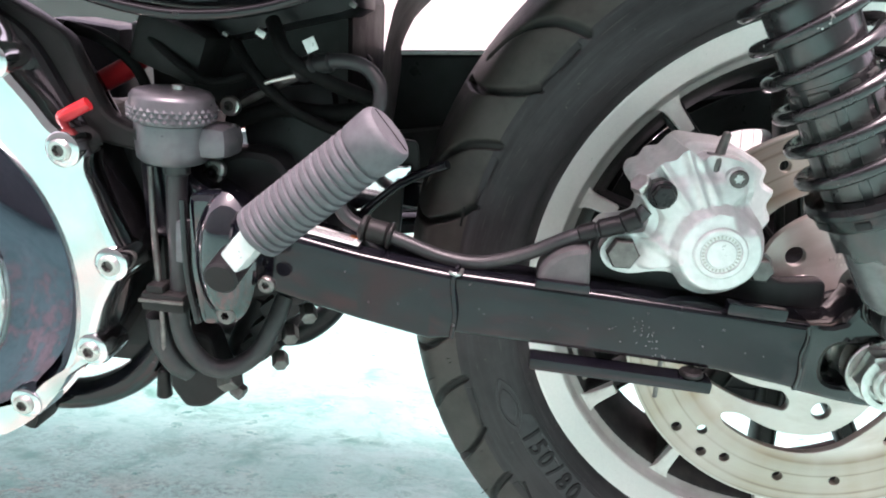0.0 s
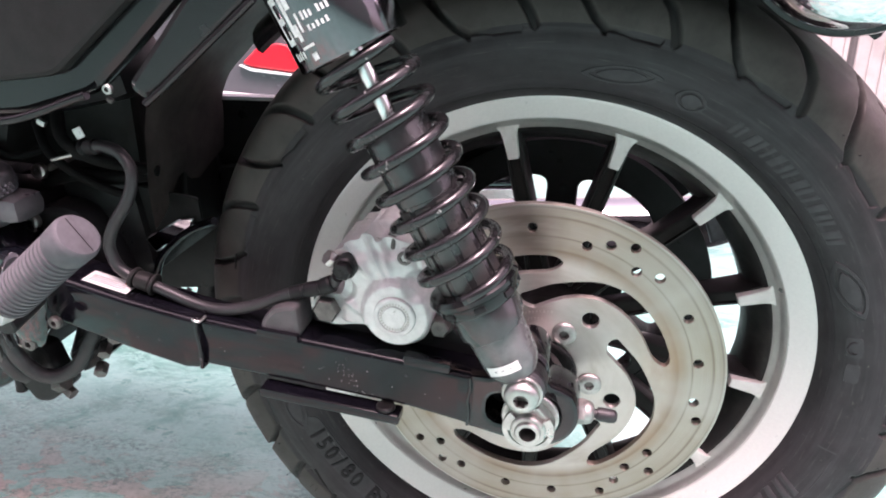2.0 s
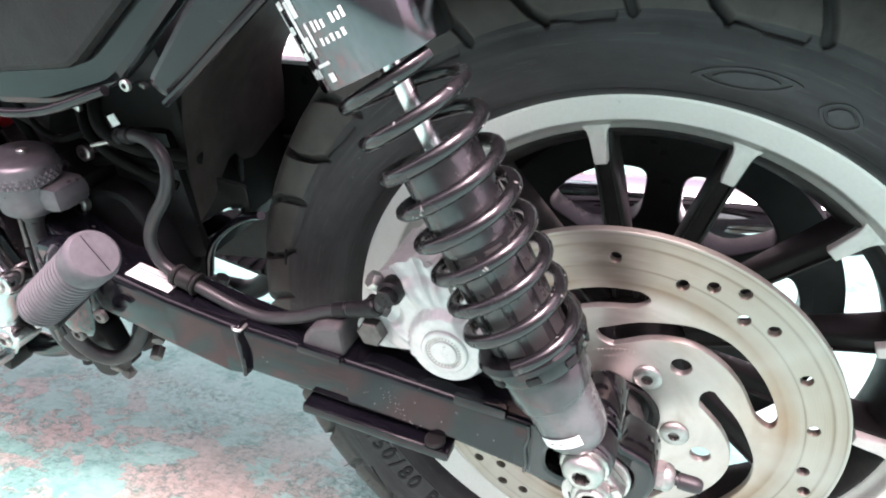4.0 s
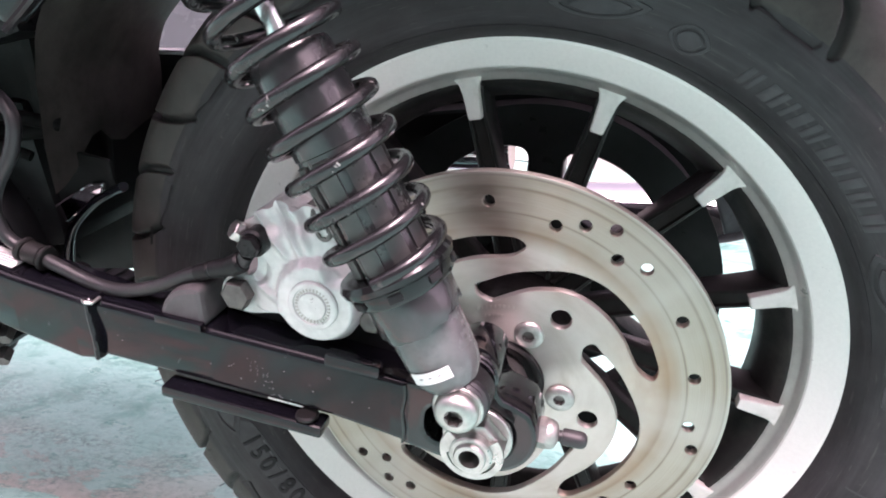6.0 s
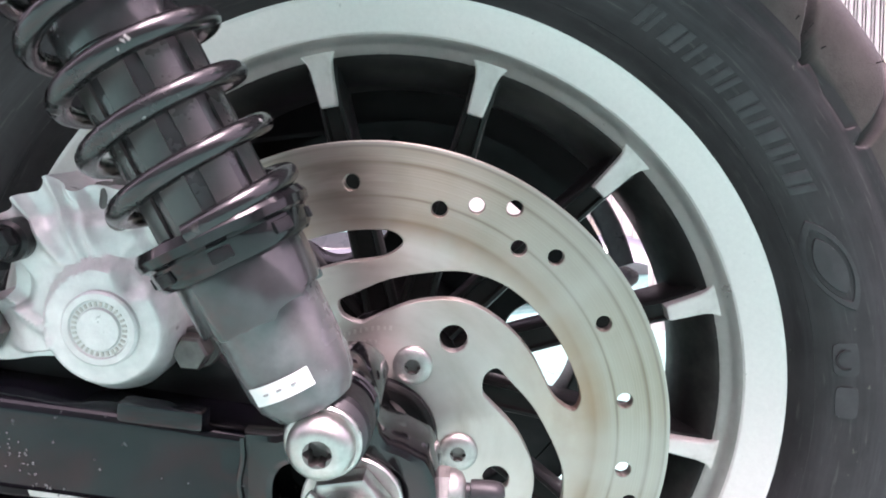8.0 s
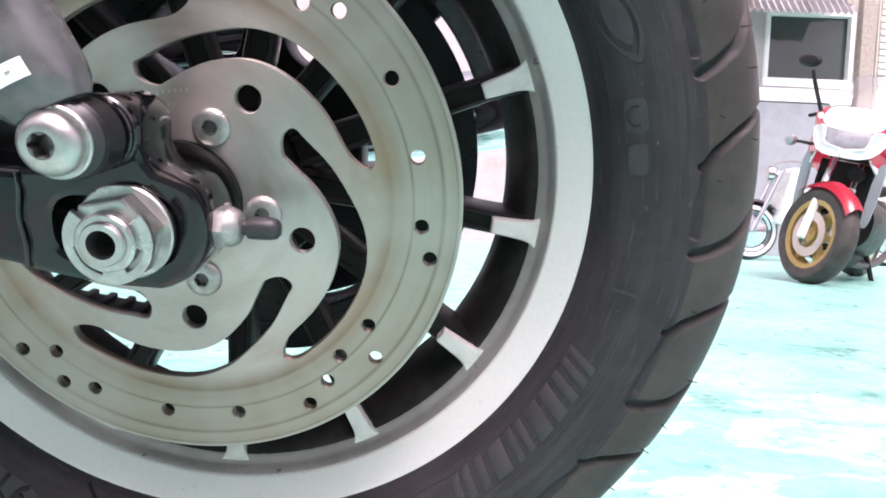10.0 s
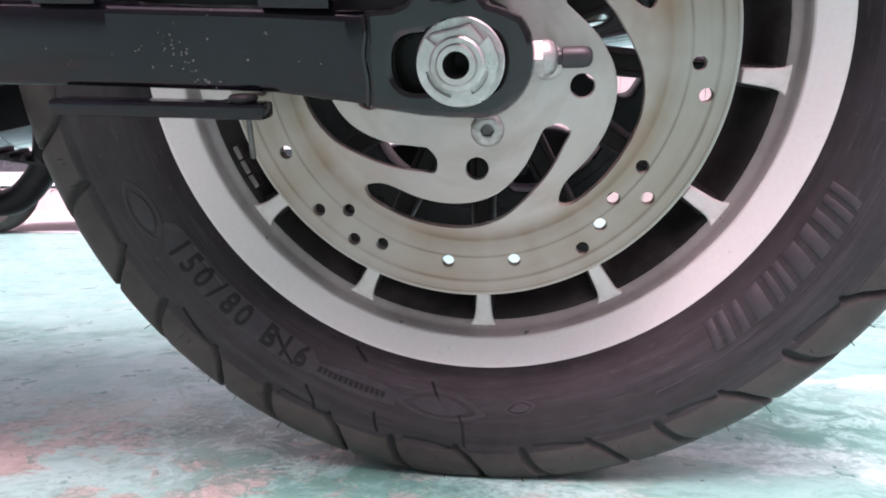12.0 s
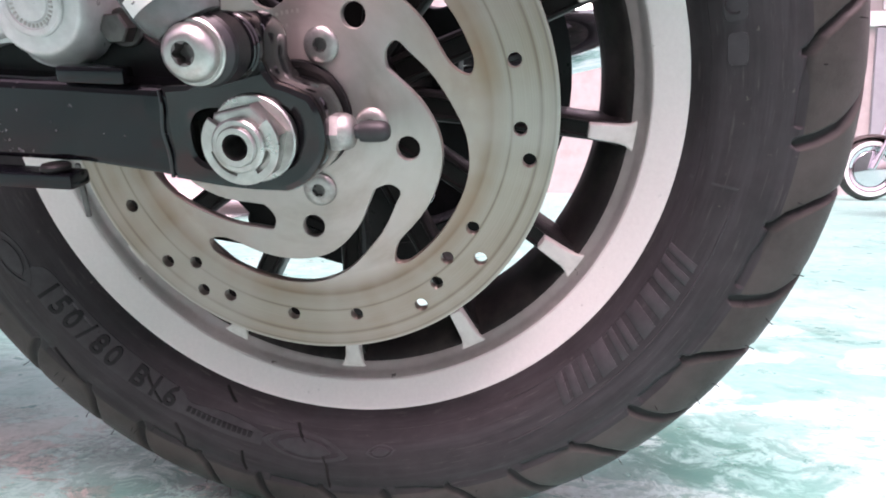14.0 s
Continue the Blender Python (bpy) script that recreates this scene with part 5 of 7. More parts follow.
        for i in (0, 5):
            bm.faces.new([bm.verts[4 * i + j] for j in range(4)])
        part("tube_rib", bm, RIB_SATIN, inner)
    part("damper_rod", add_lathe(bmesh.new(), [(0, 0.198), (0.0052, 0.198), (0.0052, 0.262), (0, 0.262)], m, 28), POLISHED, shock, "bright polished damper rod")
    # the spring: wire 7.6 mm
    turns, s0, s1 = 8.2, 0.0850, 0.2430
    pts = []
    for i in range(int(turns * 28) + 1):
        f = i / (turns * 28)
        a = 2 * math.pi * turns * f + SPRING_TURN
        pts.append(m @ Vector((0.0285 * math.cos(a), 0.0285 * math.sin(a), s0 + (s1 - s0) * f)))
    part("coil_spring", tube(pts, 0.0038, 1, 16, False), SPRING_PAINT, shock, "gloss black coil spring, chipped")
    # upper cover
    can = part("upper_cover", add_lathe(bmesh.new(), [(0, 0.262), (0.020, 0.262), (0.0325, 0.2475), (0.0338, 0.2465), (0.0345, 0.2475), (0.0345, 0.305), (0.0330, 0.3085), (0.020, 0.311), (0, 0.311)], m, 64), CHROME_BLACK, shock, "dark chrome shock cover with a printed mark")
    # plain shapes where the maker's mark is printed
    bm = bmesh.new()
    to_front = (m.to_3x3().inverted() @ Vector((0, -1, 0)))
    phi = math.atan2(to_front.y, to_front.x)

    def decal(a0, a1, z0, z1):
        k = 4
        low = [bm.verts.new(m @ Vector((0.03475 * math.cos(phi + a0 + (a1 - a0) * i / k), 0.03475 * math.sin(phi + a0 + (a1 - a0) * i / k), z0))) for i in range(k + 1)]
        top = [bm.verts.new(m @ Vector((0.03475 * math.cos(phi + a0 + (a1 - a0) * i / k), 0.03475 * math.sin(phi + a0 + (a1 - a0) * i / k), z1))) for i in range(k + 1)]
        for i in range(k):
            bm.faces.new((low[i], low[i + 1], top[i + 1], top[i]))
    strips = [(-0.77, -0.71, 0.2625, 0.2895), (-0.71, -0.57, 0.2858, 0.2895), (-0.71, -0.57, 0.2745, 0.2780), (-0.71, -0.57, 0.2625, 0.2660), (-0.61, -0.57, 0.2660, 0.2700)]
    strips += [(-0.51, -0.43, 0.2655, 0.2880), (-0.43, -0.35, 0.2620, 0.2715), (-0.42, -0.31, 0.2800, 0.2900), (-0.31, -0.26, 0.2660, 0.2765), (-0.46, -0.20, 0.2575, 0.2590), (-0.34, -0.23, 0.2500, 0.2540)]
    strips += [(-0.19 + 0.075 * k, -0.145 + 0.075 * k, 0.2715, 0.2762 - 0.0006 * (k % 3)) for k in range(7) if k != 3]
    strips += [(-0.17 + 0.085 * k, -0.125 + 0.085 * k, 0.2650, 0.2682 - 0.0005 * (k % 2)) for k in range(5)]
    strips += [(-0.75 + 0.075 * k, -0.705 + 0.075 * k, 0.2535, 0.2580 - 0.0006 * (k % 2)) for k in range(4)]
    for a0, a1, z0, z1 in strips:
        bm = bmesh.new()
        decal(SIGN * a0, SIGN * a1, z0, z1)
        part("cover_mark", bm, PALE_PRINT, can, smooth=False)
    # white label on the body
    bm = bmesh.new()
    lo, hi = [], []
    for i in range(9):
        a = phi + SIGN * (-0.62 + 1.15 * i / 8)
        for r, row, z in ((0.0206, lo, 0.0225), (0.0208, hi, 0.0295)):
            row.append(bm.verts.new(m @ Vector((r * math.cos(a), r * math.sin(a), z))))
    for i in range(8):
        bm.faces.new((lo[i], lo[i + 1], hi[i + 1], hi[i]))
    lab = part("body_label", bm, WHITE_LABEL, shock, "white printed label")
    for k in range(3):
        a = phi + SIGN * (-0.30 + 0.26 * k)
        bm = add_box(bmesh.new(), (0.0209 * math.cos(a), 0.0209 * math.sin(a), 0.0262), (0.0004, 0.0018, 0.0006), 0, (0, 0, math.degrees(a)))
        bm.transform(m)
        part("label_print", bm, PRINT_GREY, lab)
    part("upper_eye", rod(E + d * 0.318 + Vector((0, 0.016, 0)), E + d * 0.318 + Vector((0, -0.016, 0)), 0.017), BLACK_GLOSS, shock)
    return shock


CHROME_BLACK = material("dark_chrome", (0.17, 0.165, 0.175), 0.12, 1.0, 0.1, 40, rough_var=0.04)
SPRING_TURN, SIGN = 0.0, 1
build_wheel()
build_disc()
build_axle()
build_swingarm()
build_caliper()
build_shock()


def build_foot_peg():
    a, b, tip = Vector((-0.371, -0.182, 0.076)), Vector((-0.299, -0.186, 0.137)), Vector((-0.389, -0.176, 0.055))
    m, d = frame_of(a, b)
    rows = [(0, 0), (0.0138, 0.0), (0.0154, 0.0012)]
    n = 15
    step = (d - 0.020) / n
    for k in range(n):
        s = 0.002 + k * step
        rows += [(0.0156, s), (0.0158, s + step * 0.55), (0.0145, s + step * 0.66), (0.0142, s + step * 0.88), (0.0155, s + step * 0.98)]
    rows += [(0.0160, d - 0.017), (0.0165, d - 0.004), (0.0158, d - 0.001), (0.0142, d + 0.0004), (0, d + 0.0010)]
    peg = part("foot_peg", add_lathe(bmesh.new(), rows, m, 40), GREY_RUBBER, bike, "folded passenger peg with ribbed grey rubber")
    bm = add_box(bmesh.new(), (0, 0, 0), (0.0004, 0.026, 0.0004), 0)
    bm.transform(frame_of(b + (b - a).normalized() * 0.0011, b + (b - a))[0])
    part("mould_line", bm, BLACK_PLASTIC, peg)
    way = (tip - a).normalized()
    bm = add_box(bmesh.new(), (0, 0, 0.013), (0.0115, 0.0145, 0.030), 0.002)
    bm.transform(frame_of(a - way * 0.002, tip)[0])
    part("peg_stem", bm, CAST_SILVER, peg, "bare alloy peg stem")
    # gloss bracket behind it
    line = rounded([(-0.436, 0.082), (-0.418, 0.083), (-0.398, 0.066), (-0.388, 0.058), (-0.394, 0.030), (-0.404, 0.012), (-0.418, -0.006), (-0.432, -0.008), (-0.437, 0.030)], 0.007, 4)
    br = part("peg_bracket", plate([line], -0.132, 0.020, 0.005), CLEAN_GLOSS, bike, "gloss black peg bracket")
    part("bracket_edge", tube([(-0.4375, -0.134, 0.078), (-0.4365, -0.136, 0.030), (-0.432, -0.135, -0.004)], 0.0022, 8, 8), BLACK_GLOSS, br)
    dome = add_lathe(bmesh.new(), [(0, 0.40), (0.35, 0.37), (0.65, 0.27), (0.88, 0.12), (1.0, -0.05)], Matrix.Translation((-0.4135, -0.131, 0.040)) @ Euler((radians(90), 0, radians(-8))).to_matrix().to_4x4() @ Matrix.Diagonal((0.021, 0.044, 0.035, 1)), 48)
    part("bracket_dome", dome, CLEAN_GLOSS, br, "glossy bulged face of the bracket")
    part("pivot_lug", rod((-0.402, -0.165, 0.040), (-0.402, -0.128, 0.048), 0.0105), BLACK_SATIN, br)
    bolt_part("bracket_bolt", (-0.412, -0.1345, 0.004), (0, -1, 0), 0.0062, 0.004, br, DARK_STEEL, "", 0.5)
    bolt_part("lug_bolt", (-0.386, -0.130, 0.026), (0, -1, 0), 0.0055, 0.0045, br, DARK_STEEL, "", 0.5)


def build_reservoir():
    c = Vector((-0.4625, -0.100, 0.0))
    up = pose(c.x, c.y, 0.005, 3, 4, 0)
    body = add_lathe(bmesh.new(), [(0, 0.092), (0.0200, 0.092), (0.0225, 0.0945), (0.0232, 0.100), (0.0236, 0.1175), (0.0205, 0.1195), (0, 0.1195)], up, 48)
    res = part("fluid_reservoir", body, GREY_PLASTIC, bike, "grey brake fluid reservoir with a knurled cap")
    cap = part("reservoir_cap", add_lathe(bmesh.new(), [(0, 0.1185), (0.0255, 0.1185), (0.0262, 0.1195), (0.0262, 0.1292), (0.0256, 0.1302), (0.0256, 0.1330), (0.0235, 0.1358), (0.0205, 0.1368), (0.0, 0.1372)], up, 56), GREY_PLASTIC, res, "knurled grey cap")
    # knurl: small raised diamonds round the cap
    bm = bmesh.new()
    for row in range(3):
        for k in range(34):
            a = 2 * math.pi * (k + 0.5 * (row % 2)) / 34
            q = Vector((0.0263 * math.cos(a), 0.0263 * math.sin(a), 0.1212 + row * 0.0030))
            o, t = Vector((math.cos(a), math.sin(a), 0)), Vector((-math.sin(a), math.cos(a), 0))
            ring = [bm.verts.new(up @ (q + t * 0.0023)), bm.verts.new(up @ (q + Vector((0, 0, 0.0021)))), bm.verts.new(up @ (q - t * 0.0023)), bm.verts.new(up @ (q - Vector((0, 0, 0.0021))))]
            top = bm.verts.new(up @ (q + o * 0.0015))
            for i in range(4):
                bm.faces.new((ring[i], ring[(i + 1) % 4], top))
    knurl = part("knurling", bm, GREY_PLASTIC, cap, smooth=False)
    knurl["kind"] = "stuff"
    part("cap_screw", socket_bolt(up @ Vector((0.002, 0.004, 0.137)), (0, 0, 1), 0.0040, 0.0030, 0.2), ZINC, cap)
    part("reservoir_arm", box((-0.437, -0.098, 0.1100), (0.042, 0.034, 0.022), 0.009), GREY_PLASTIC, res)
    part("sight_slot", box((-0.471, -0.1228, 0.1145), (0.0016, 0.0012, 0.0065), 0.0005), BLACK_PLASTIC, res)
    bolt_part("arm_bolt", (-0.4335, -0.062, 0.128), (0, -1, 0.1), 0.0068, 0.006, res, ZINC, "", 0.5)
    bolt_part("lower_bolt", (-0.4420, -0.072, 0.0850), (0, -1, 0.1), 0.0072, 0.007, res, ZINC, "", 0.5)
    # hoses down from it, held in a clamp
    h1 = part("reservoir_hose", tube([(-0.451, -0.112, 0.096), (-0.452, -0.114, 0.060), (-0.452, -0.116, 0.020), (-0.455, -0.116, -0.010), (-0.452, -0.112, -0.034), (-0.440, -0.106, -0.052), (-0.424, -0.100, -0.054), (-0.408, -0.094, -0.042), (-0.398, -0.088, -0.022), (-0.392, -0.080, -0.004)], 0.0068, 8, 16), HOSE_RUBBER, bike, "black rubber hose in a loop")
    part("hose_sleeve", rod((-0.451, -0.112, 0.088), (-0.451, -0.112, 0.097), 0.0082), HOSE_RUBBER, h1)
    part("brake_pipe", tube([(-0.470, -0.110, 0.092), (-0.469, -0.114, 0.050), (-0.465, -0.120, 0.014), (-0.466, -0.118, -0.020), (-0.470, -0.114, -0.045)], 0.0022, 8, 10), DARK_STEEL, bike, "thin steel brake pipe")
    cl = part("hose_clamp", box((-0.459, -0.122, 0.0045), (0.030, 0.016, 0.013), 0.003, (0, 2, 0)), BLACK_PLASTIC, bike, "black hose clamp")
    part("clamp_cap", box((-0.464, -0.122, 0.0135), (0.012, 0.014, 0.006), 0.002), BLACK_PLASTIC, cl)
    part("clamp_strap", box((-0.459, -0.1305, 0.0062), (0.031, 0.002, 0.0022), 0.0005), DARK_STEEL, cl)
    part("lower_hose", tube([(-0.472, -0.112, -0.012), (-0.471, -0.110, -0.034), (-0.464, -0.106, -0.052), (-0.458, -0.100, -0.060)], 0.0085, 8, 14), HOSE_RUBBER, bike)
    return res


def build_brake_hose():
    pts = [(-0.372, -0.080, 0.158), (-0.362, -0.084, 0.1615), (-0.349, -0.086, 0.1640), (-0.333, -0.090, 0.1610), (-0.3225, -0.094, 0.1480), (-0.3265, -0.098, 0.1270), (-0.3410, -0.100, 0.1050), (-0.3490, -0.100, 0.0860), (-0.3450, -0.100, 0.0690), (-0.3340, -0.100, 0.0605),
           (-0.321, -0.101, 0.0575), (-0.304, -0.102, 0.0530), (-0.275, -0.102, 0.0440), (-0.250, -0.102, 0.0430), (-0.222, -0.102, 0.0520), (-0.197, -0.103, 0.0650), (-0.176, -0.104, 0.0735), (-0.160, -0.105, 0.0790), (-0.153, -0.106, 0.0880)]
    hose = part("brake_hose", tube(pts, 0.0047, 8, 16), HOSE_RUBBER, bike, "black rubber brake hose along the swingarm")
    bm = bmesh.new()
    for a, b, r in (((-0.332, -0.100, 0.0600), (-0.328, -0.1005, 0.0590), 0.0090), ((-0.328, -0.1005, 0.0590), (-0.314, -0.1010, 0.0562), 0.0078), ((-0.314, -0.1010, 0.0562), (-0.311, -0.1010, 0.0555), 0.0092)):
        add_rod(bm, a, b, r)
    part("hose_grommet", bm, BLACK_PLASTIC, hose)
    bm = bmesh.new()
    for a, b, r in (((-0.192, -0.1032, 0.0672), (-0.180, -0.1038, 0.0722), 0.0056), ((-0.180, -0.1038, 0.0722), (-0.164, -0.1048, 0.0776), 0.0060), ((-0.166, -0.105, 0.077), (-0.156, -0.106, 0.083), 0.0068)):
        add_rod(bm, a, b, r)
    part("hose_ferrule", bm, BLACK_SATIN, hose)
    bm = bmesh.new()
    add_rod(bm, (-0.380, -0.078, 0.155), (-0.366, -0.083, 0.1605), 0.0078)
    add_rod(bm, (-0.368, -0.082, 0.160), (-0.356, -0.085, 0.1630), 0.0062)
    part("upper_ferrule", bm, BLACK_SATIN, hose)
    part("bleed_stem", rod((-0.378, -0.080, 0.154), (-0.402, -0.084, 0.147), 0.0020, 0.0014), ZINC, hose)
    part("hose_tag", box((-0.370, -0.0855, 0.1725), (0.008, 0.001, 0.0085), 0.0003, (0, -25, 0)), CAST_SILVER, hose)


def build_engine():
    outline = [(-0.80, 0.215), (-0.575, 0.205), (-0.548, 0.170), (-0.544, 0.152), (-0.527, 0.132), (-0.517, 0.118), (-0.503, 0.1115), (-0.4985, 0.100), (-0.5005, 0.092), (-0.491, 0.063), (-0.484, 0.0435), (-0.4775, 0.034), (-0.4775, 0.027),
               (-0.488, 0.016), (-0.497, 0.0), (-0.5055, -0.022), (-0.500, -0.031), (-0.503, -0.041), (-0.517, -0.047), (-0.546, -0.068), (-0.556, -0.080), (-0.572, -0.088), (-0.60, -0.098), (-0.80, -0.10)]
    inner = arc(-0.647, 0.010, 0.128, 70, -62, 22) + [(-0.70, -0.085), (-0.78, -0.085), (-0.78, 0.13)]
    cover = part("primary_cover", plate([rounded(outline, 0.006, 3), inner], -0.134, 0.024, 0.006), CASE_POLISH, bike, "polished chrome primary cover with bolts")
    part("cover_back", plate([rounded([(-0.80, 0.225), (-0.600, 0.205), (-0.560, 0.183), (-0.546, 0.174), (-0.535, 0.160), (-0.520, 0.131), (-0.511, 0.112), (-0.494, 0.062), (-0.484, 0.030), (-0.500, -0.020), (-0.516, -0.046), (-0.560, -0.078), (-0.80, -0.09)], 0.008, 4)], -0.112, 0.050, 0.005), BLACK_GLOSS, cover, "gloss black case behind the cover")
    part("cover_face", add_lathe(bmesh.new(), [(0, 0.019), (0.070, 0.018), (0.100, 0.012), (0.120, 0.004), (0.131, -0.010), (0.131, -0.030)], Matrix.Translation((-0.647, -0.126, 0.010)) @ Euler((radians(90), 0, 0)).to_matrix().to_4x4(), 96), DISH_REFLECTION, cover, "chrome dish of the cover, a dark reflection put into its colour")
    derby = part("derby_cover", add_lathe(bmesh.new(), [(0, 0.036), (0.060, 0.034), (0.078, 0.029), (0.087, 0.020), (0.0895, 0.010), (0.0895, 0.0)], Matrix.Translation((-0.647, -0.130, 0.012)) @ Euler((radians(90), 0, 0)).to_matrix().to_4x4(), 96), CASE_POLISH, cover, "round chrome inspection cover")
    part("derby_groove", axle_lathe([(0.0780, -0.1585), (0.0800, -0.1600), (0.0806, -0.1570)], 96, True, (-0.647, 0, 0.012)), BLACK_GLOSS, derby)
    for x, z in ((-0.5125, 0.104), (-0.4885, 0.0310), (-0.5090, -0.0325), (-0.564, -0.080), (-0.552, 0.155)):
        part("cover_lug", add_lathe(bmesh.new(), [(0, 0.0052), (0.0095, 0.0052), (0.0112, 0.0040), (0.0122, 0.0), (0.0122, -0.02)], Matrix.Translation((x, -0.131, z)) @ Euler((radians(90), 0, 0)).to_matrix().to_4x4(), 32), CASE_POLISH, cover)
        bolt_part("cover_bolt", (x, -0.1360, z), (0, -1, 0), 0.0070, 0.0034, cover, ZINC, "", 0.55)
    # dark cases behind
    part("gearbox_case", box((-0.565, 0.0, 0.02), (0.17, 0.16, 0.19), 0.02), BLACK_SATIN, bike, "dark engine and gearbox case")
    # engine and tank ahead of the cases, added out of view to block light
    block = bmesh.new()
    add_box(block, (-0.92, 0.027, 0.02), (0.42, 0.30, 0.24), 0.05)
    for x, lean in ((-0.80, 22), (-1.02, -22)):
        add_box(block, (x, 0.027, 0.25), (0.15, 0.17, 0.28), 0.03, (0, -lean, 0))
    part("unseen_engine_block", block, BLACK_SATIN, bike, "black engine with two cylinders, out of view, added to block light")
    tank = bmesh.new()
    rings = []
    for x, z, wide, tall in ((-0.74, 0.49, 0.07, 0.06), (-0.84, 0.52, 0.13, 0.10), (-1.00, 0.54, 0.15, 0.12), (-1.16, 0.54, 0.12, 0.10), (-1.24, 0.53, 0.05, 0.05)):
        rings.append([tank.verts.new((x, 0.027 + wide * math.cos(t), z + tall * math.sin(t))) for t in (2 * math.pi * i / 24 for i in range(24))])
    for p, q in zip(rings, rings[1:]):
        for i in range(24):
            tank.faces.new((p[i], p[(i + 1) % 24], q[(i + 1) % 24], q[i]))
    tank.faces.new(rings[0])
    tank.faces.new(rings[-1][::-1])
    part("unseen_fuel_tank", tank, BLACK_GLOSS, bike, "gloss black fuel tank out of view, added to block light")
    part("sprocket_cover", box((-0.480, -0.045, 0.035), (0.060, 0.050, 0.150), 0.014, (0, 6, 0)), BLACK_SATIN, bike)
    part("frame_casting", plate([rounded([(-0.475, 0.075), (-0.43, 0.100), (-0.40, 0.098), (-0.375, 0.060), (-0.365, 0.020), (-0.395, -0.012), (-0.44, -0.022), (-0.475, -0.012)], 0.012, 5)], -0.068, 0.040, 0.006), BLACK_SATIN, bike)
    # lower frame tube sweeping back, stand bracket
    part("lower_frame_tube", tube([(-0.70, -0.062, -0.098), (-0.61, -0.066, -0.112), (-0.568, -0.068, -0.110), (-0.533, -0.070, -0.096), (-0.508, -0.072, -0.076), (-0.487, -0.072, -0.046), (-0.470, -0.07, -0.010)], 0.0125, 8, 18), BLACK_FRAME, bike, "black lower frame tube")
    loop = part("exhaust_hanger", tube([(-0.60, 0.110, -0.136), (-0.52, 0.110, -0.134), (-0.476, 0.110, -0.130), (-0.448, 0.110, -0.127), (-0.424, 0.110, -0.112), (-0.404, 0.110, -0.086), (-0.396, 0.110, -0.045), (-0.40, 0.10, 0.0)], 0.0125, 8, 16), BLACK_SATIN, bike, "curved black tube under the frame")
    part("hanger_ring", tube([(-0.466 + 0.0085 * math.cos(a), 0.094, -0.122 + 0.0085 * math.sin(a)) for a in (2 * math.pi * i / 20 for i in range(21))], 0.0010, 1, 6, False), DARK_STEEL, loop)
    part("linkage_barrel", rod((-0.411, -0.052, -0.014), (-0.437, -0.054, -0.068), 0.0170, 0.0150, 0.004), BLACK_SATIN, bike, "greasy black barrel of the stand linkage")
    stand = part("stand_bracket", plate([rounded([(-0.478, -0.030), (-0.445, -0.035), (-0.438, -0.060), (-0.428, -0.075), (-0.452, -0.096), (-0.468, -0.098), (-0.480, -0.080)], 0.006, 4)], -0.092, 0.022, 0.003), BLACK_SATIN, bike, "black side stand bracket with bolts")
    bm = bmesh.new()
    add_hex(bm, (-0.436, -0.095, -0.070), (-0.424, -0.097, -0.064), 0.0080, 0.001)
    add_hex(bm, (-0.428, -0.094, -0.074), (-0.420, -0.096, -0.078), 0.0060, 0.001)
    part("stand_bolt", bm, DARK_STEEL, stand)
    part("stand_peg", rod((-0.487, -0.085, -0.070), (-0.488, -0.085, -0.094), 0.0045, 0.0060), BLACK_SATIN, stand)
    part("stand_block", box((-0.600, -0.085, -0.114), (0.030, 0.030, 0.022), 0.005, (0, 20, 0)), BLACK_PLASTIC, stand)
    for x, z in ((-0.404, -0.032), (-0.396, -0.014), (-0.386, 0.0), (-0.412, -0.046)):
        part("brake_linkage", box((x, -0.060, z), (0.030, 0.045, 0.022), 0.006, (0, -38, 0)), BLACK_SATIN, bike, "greasy black brake linkage")
    for x, z in ((-0.390, -0.030), (-0.398, -0.052), (-0.376, -0.012)):
        bm = bmesh.new()
        add_hex(bm, (x, -0.078, z), (x + 0.004, -0.088, z - 0.004), 0.0062, 0.001)
        part("linkage_bolt", bm, DARK_STEEL, stand)
    part("linkage_hose", tube([(-0.378, -0.05, 0.010), (-0.370, -0.052, -0.010), (-0.358, -0.052, -0.012), (-0.345, -0.05, 0.004), (-0.338, -0.045, 0.02)], 0.0060, 8, 12), HOSE_RUBBER, bike)
    part("frame_lug", box((-0.4435, -0.124, 0.048), (0.007, 0.010, 0.028), 0.002, (0, 4, 0)), GREY_PLASTIC, bike, "grey metal lug between the hoses")


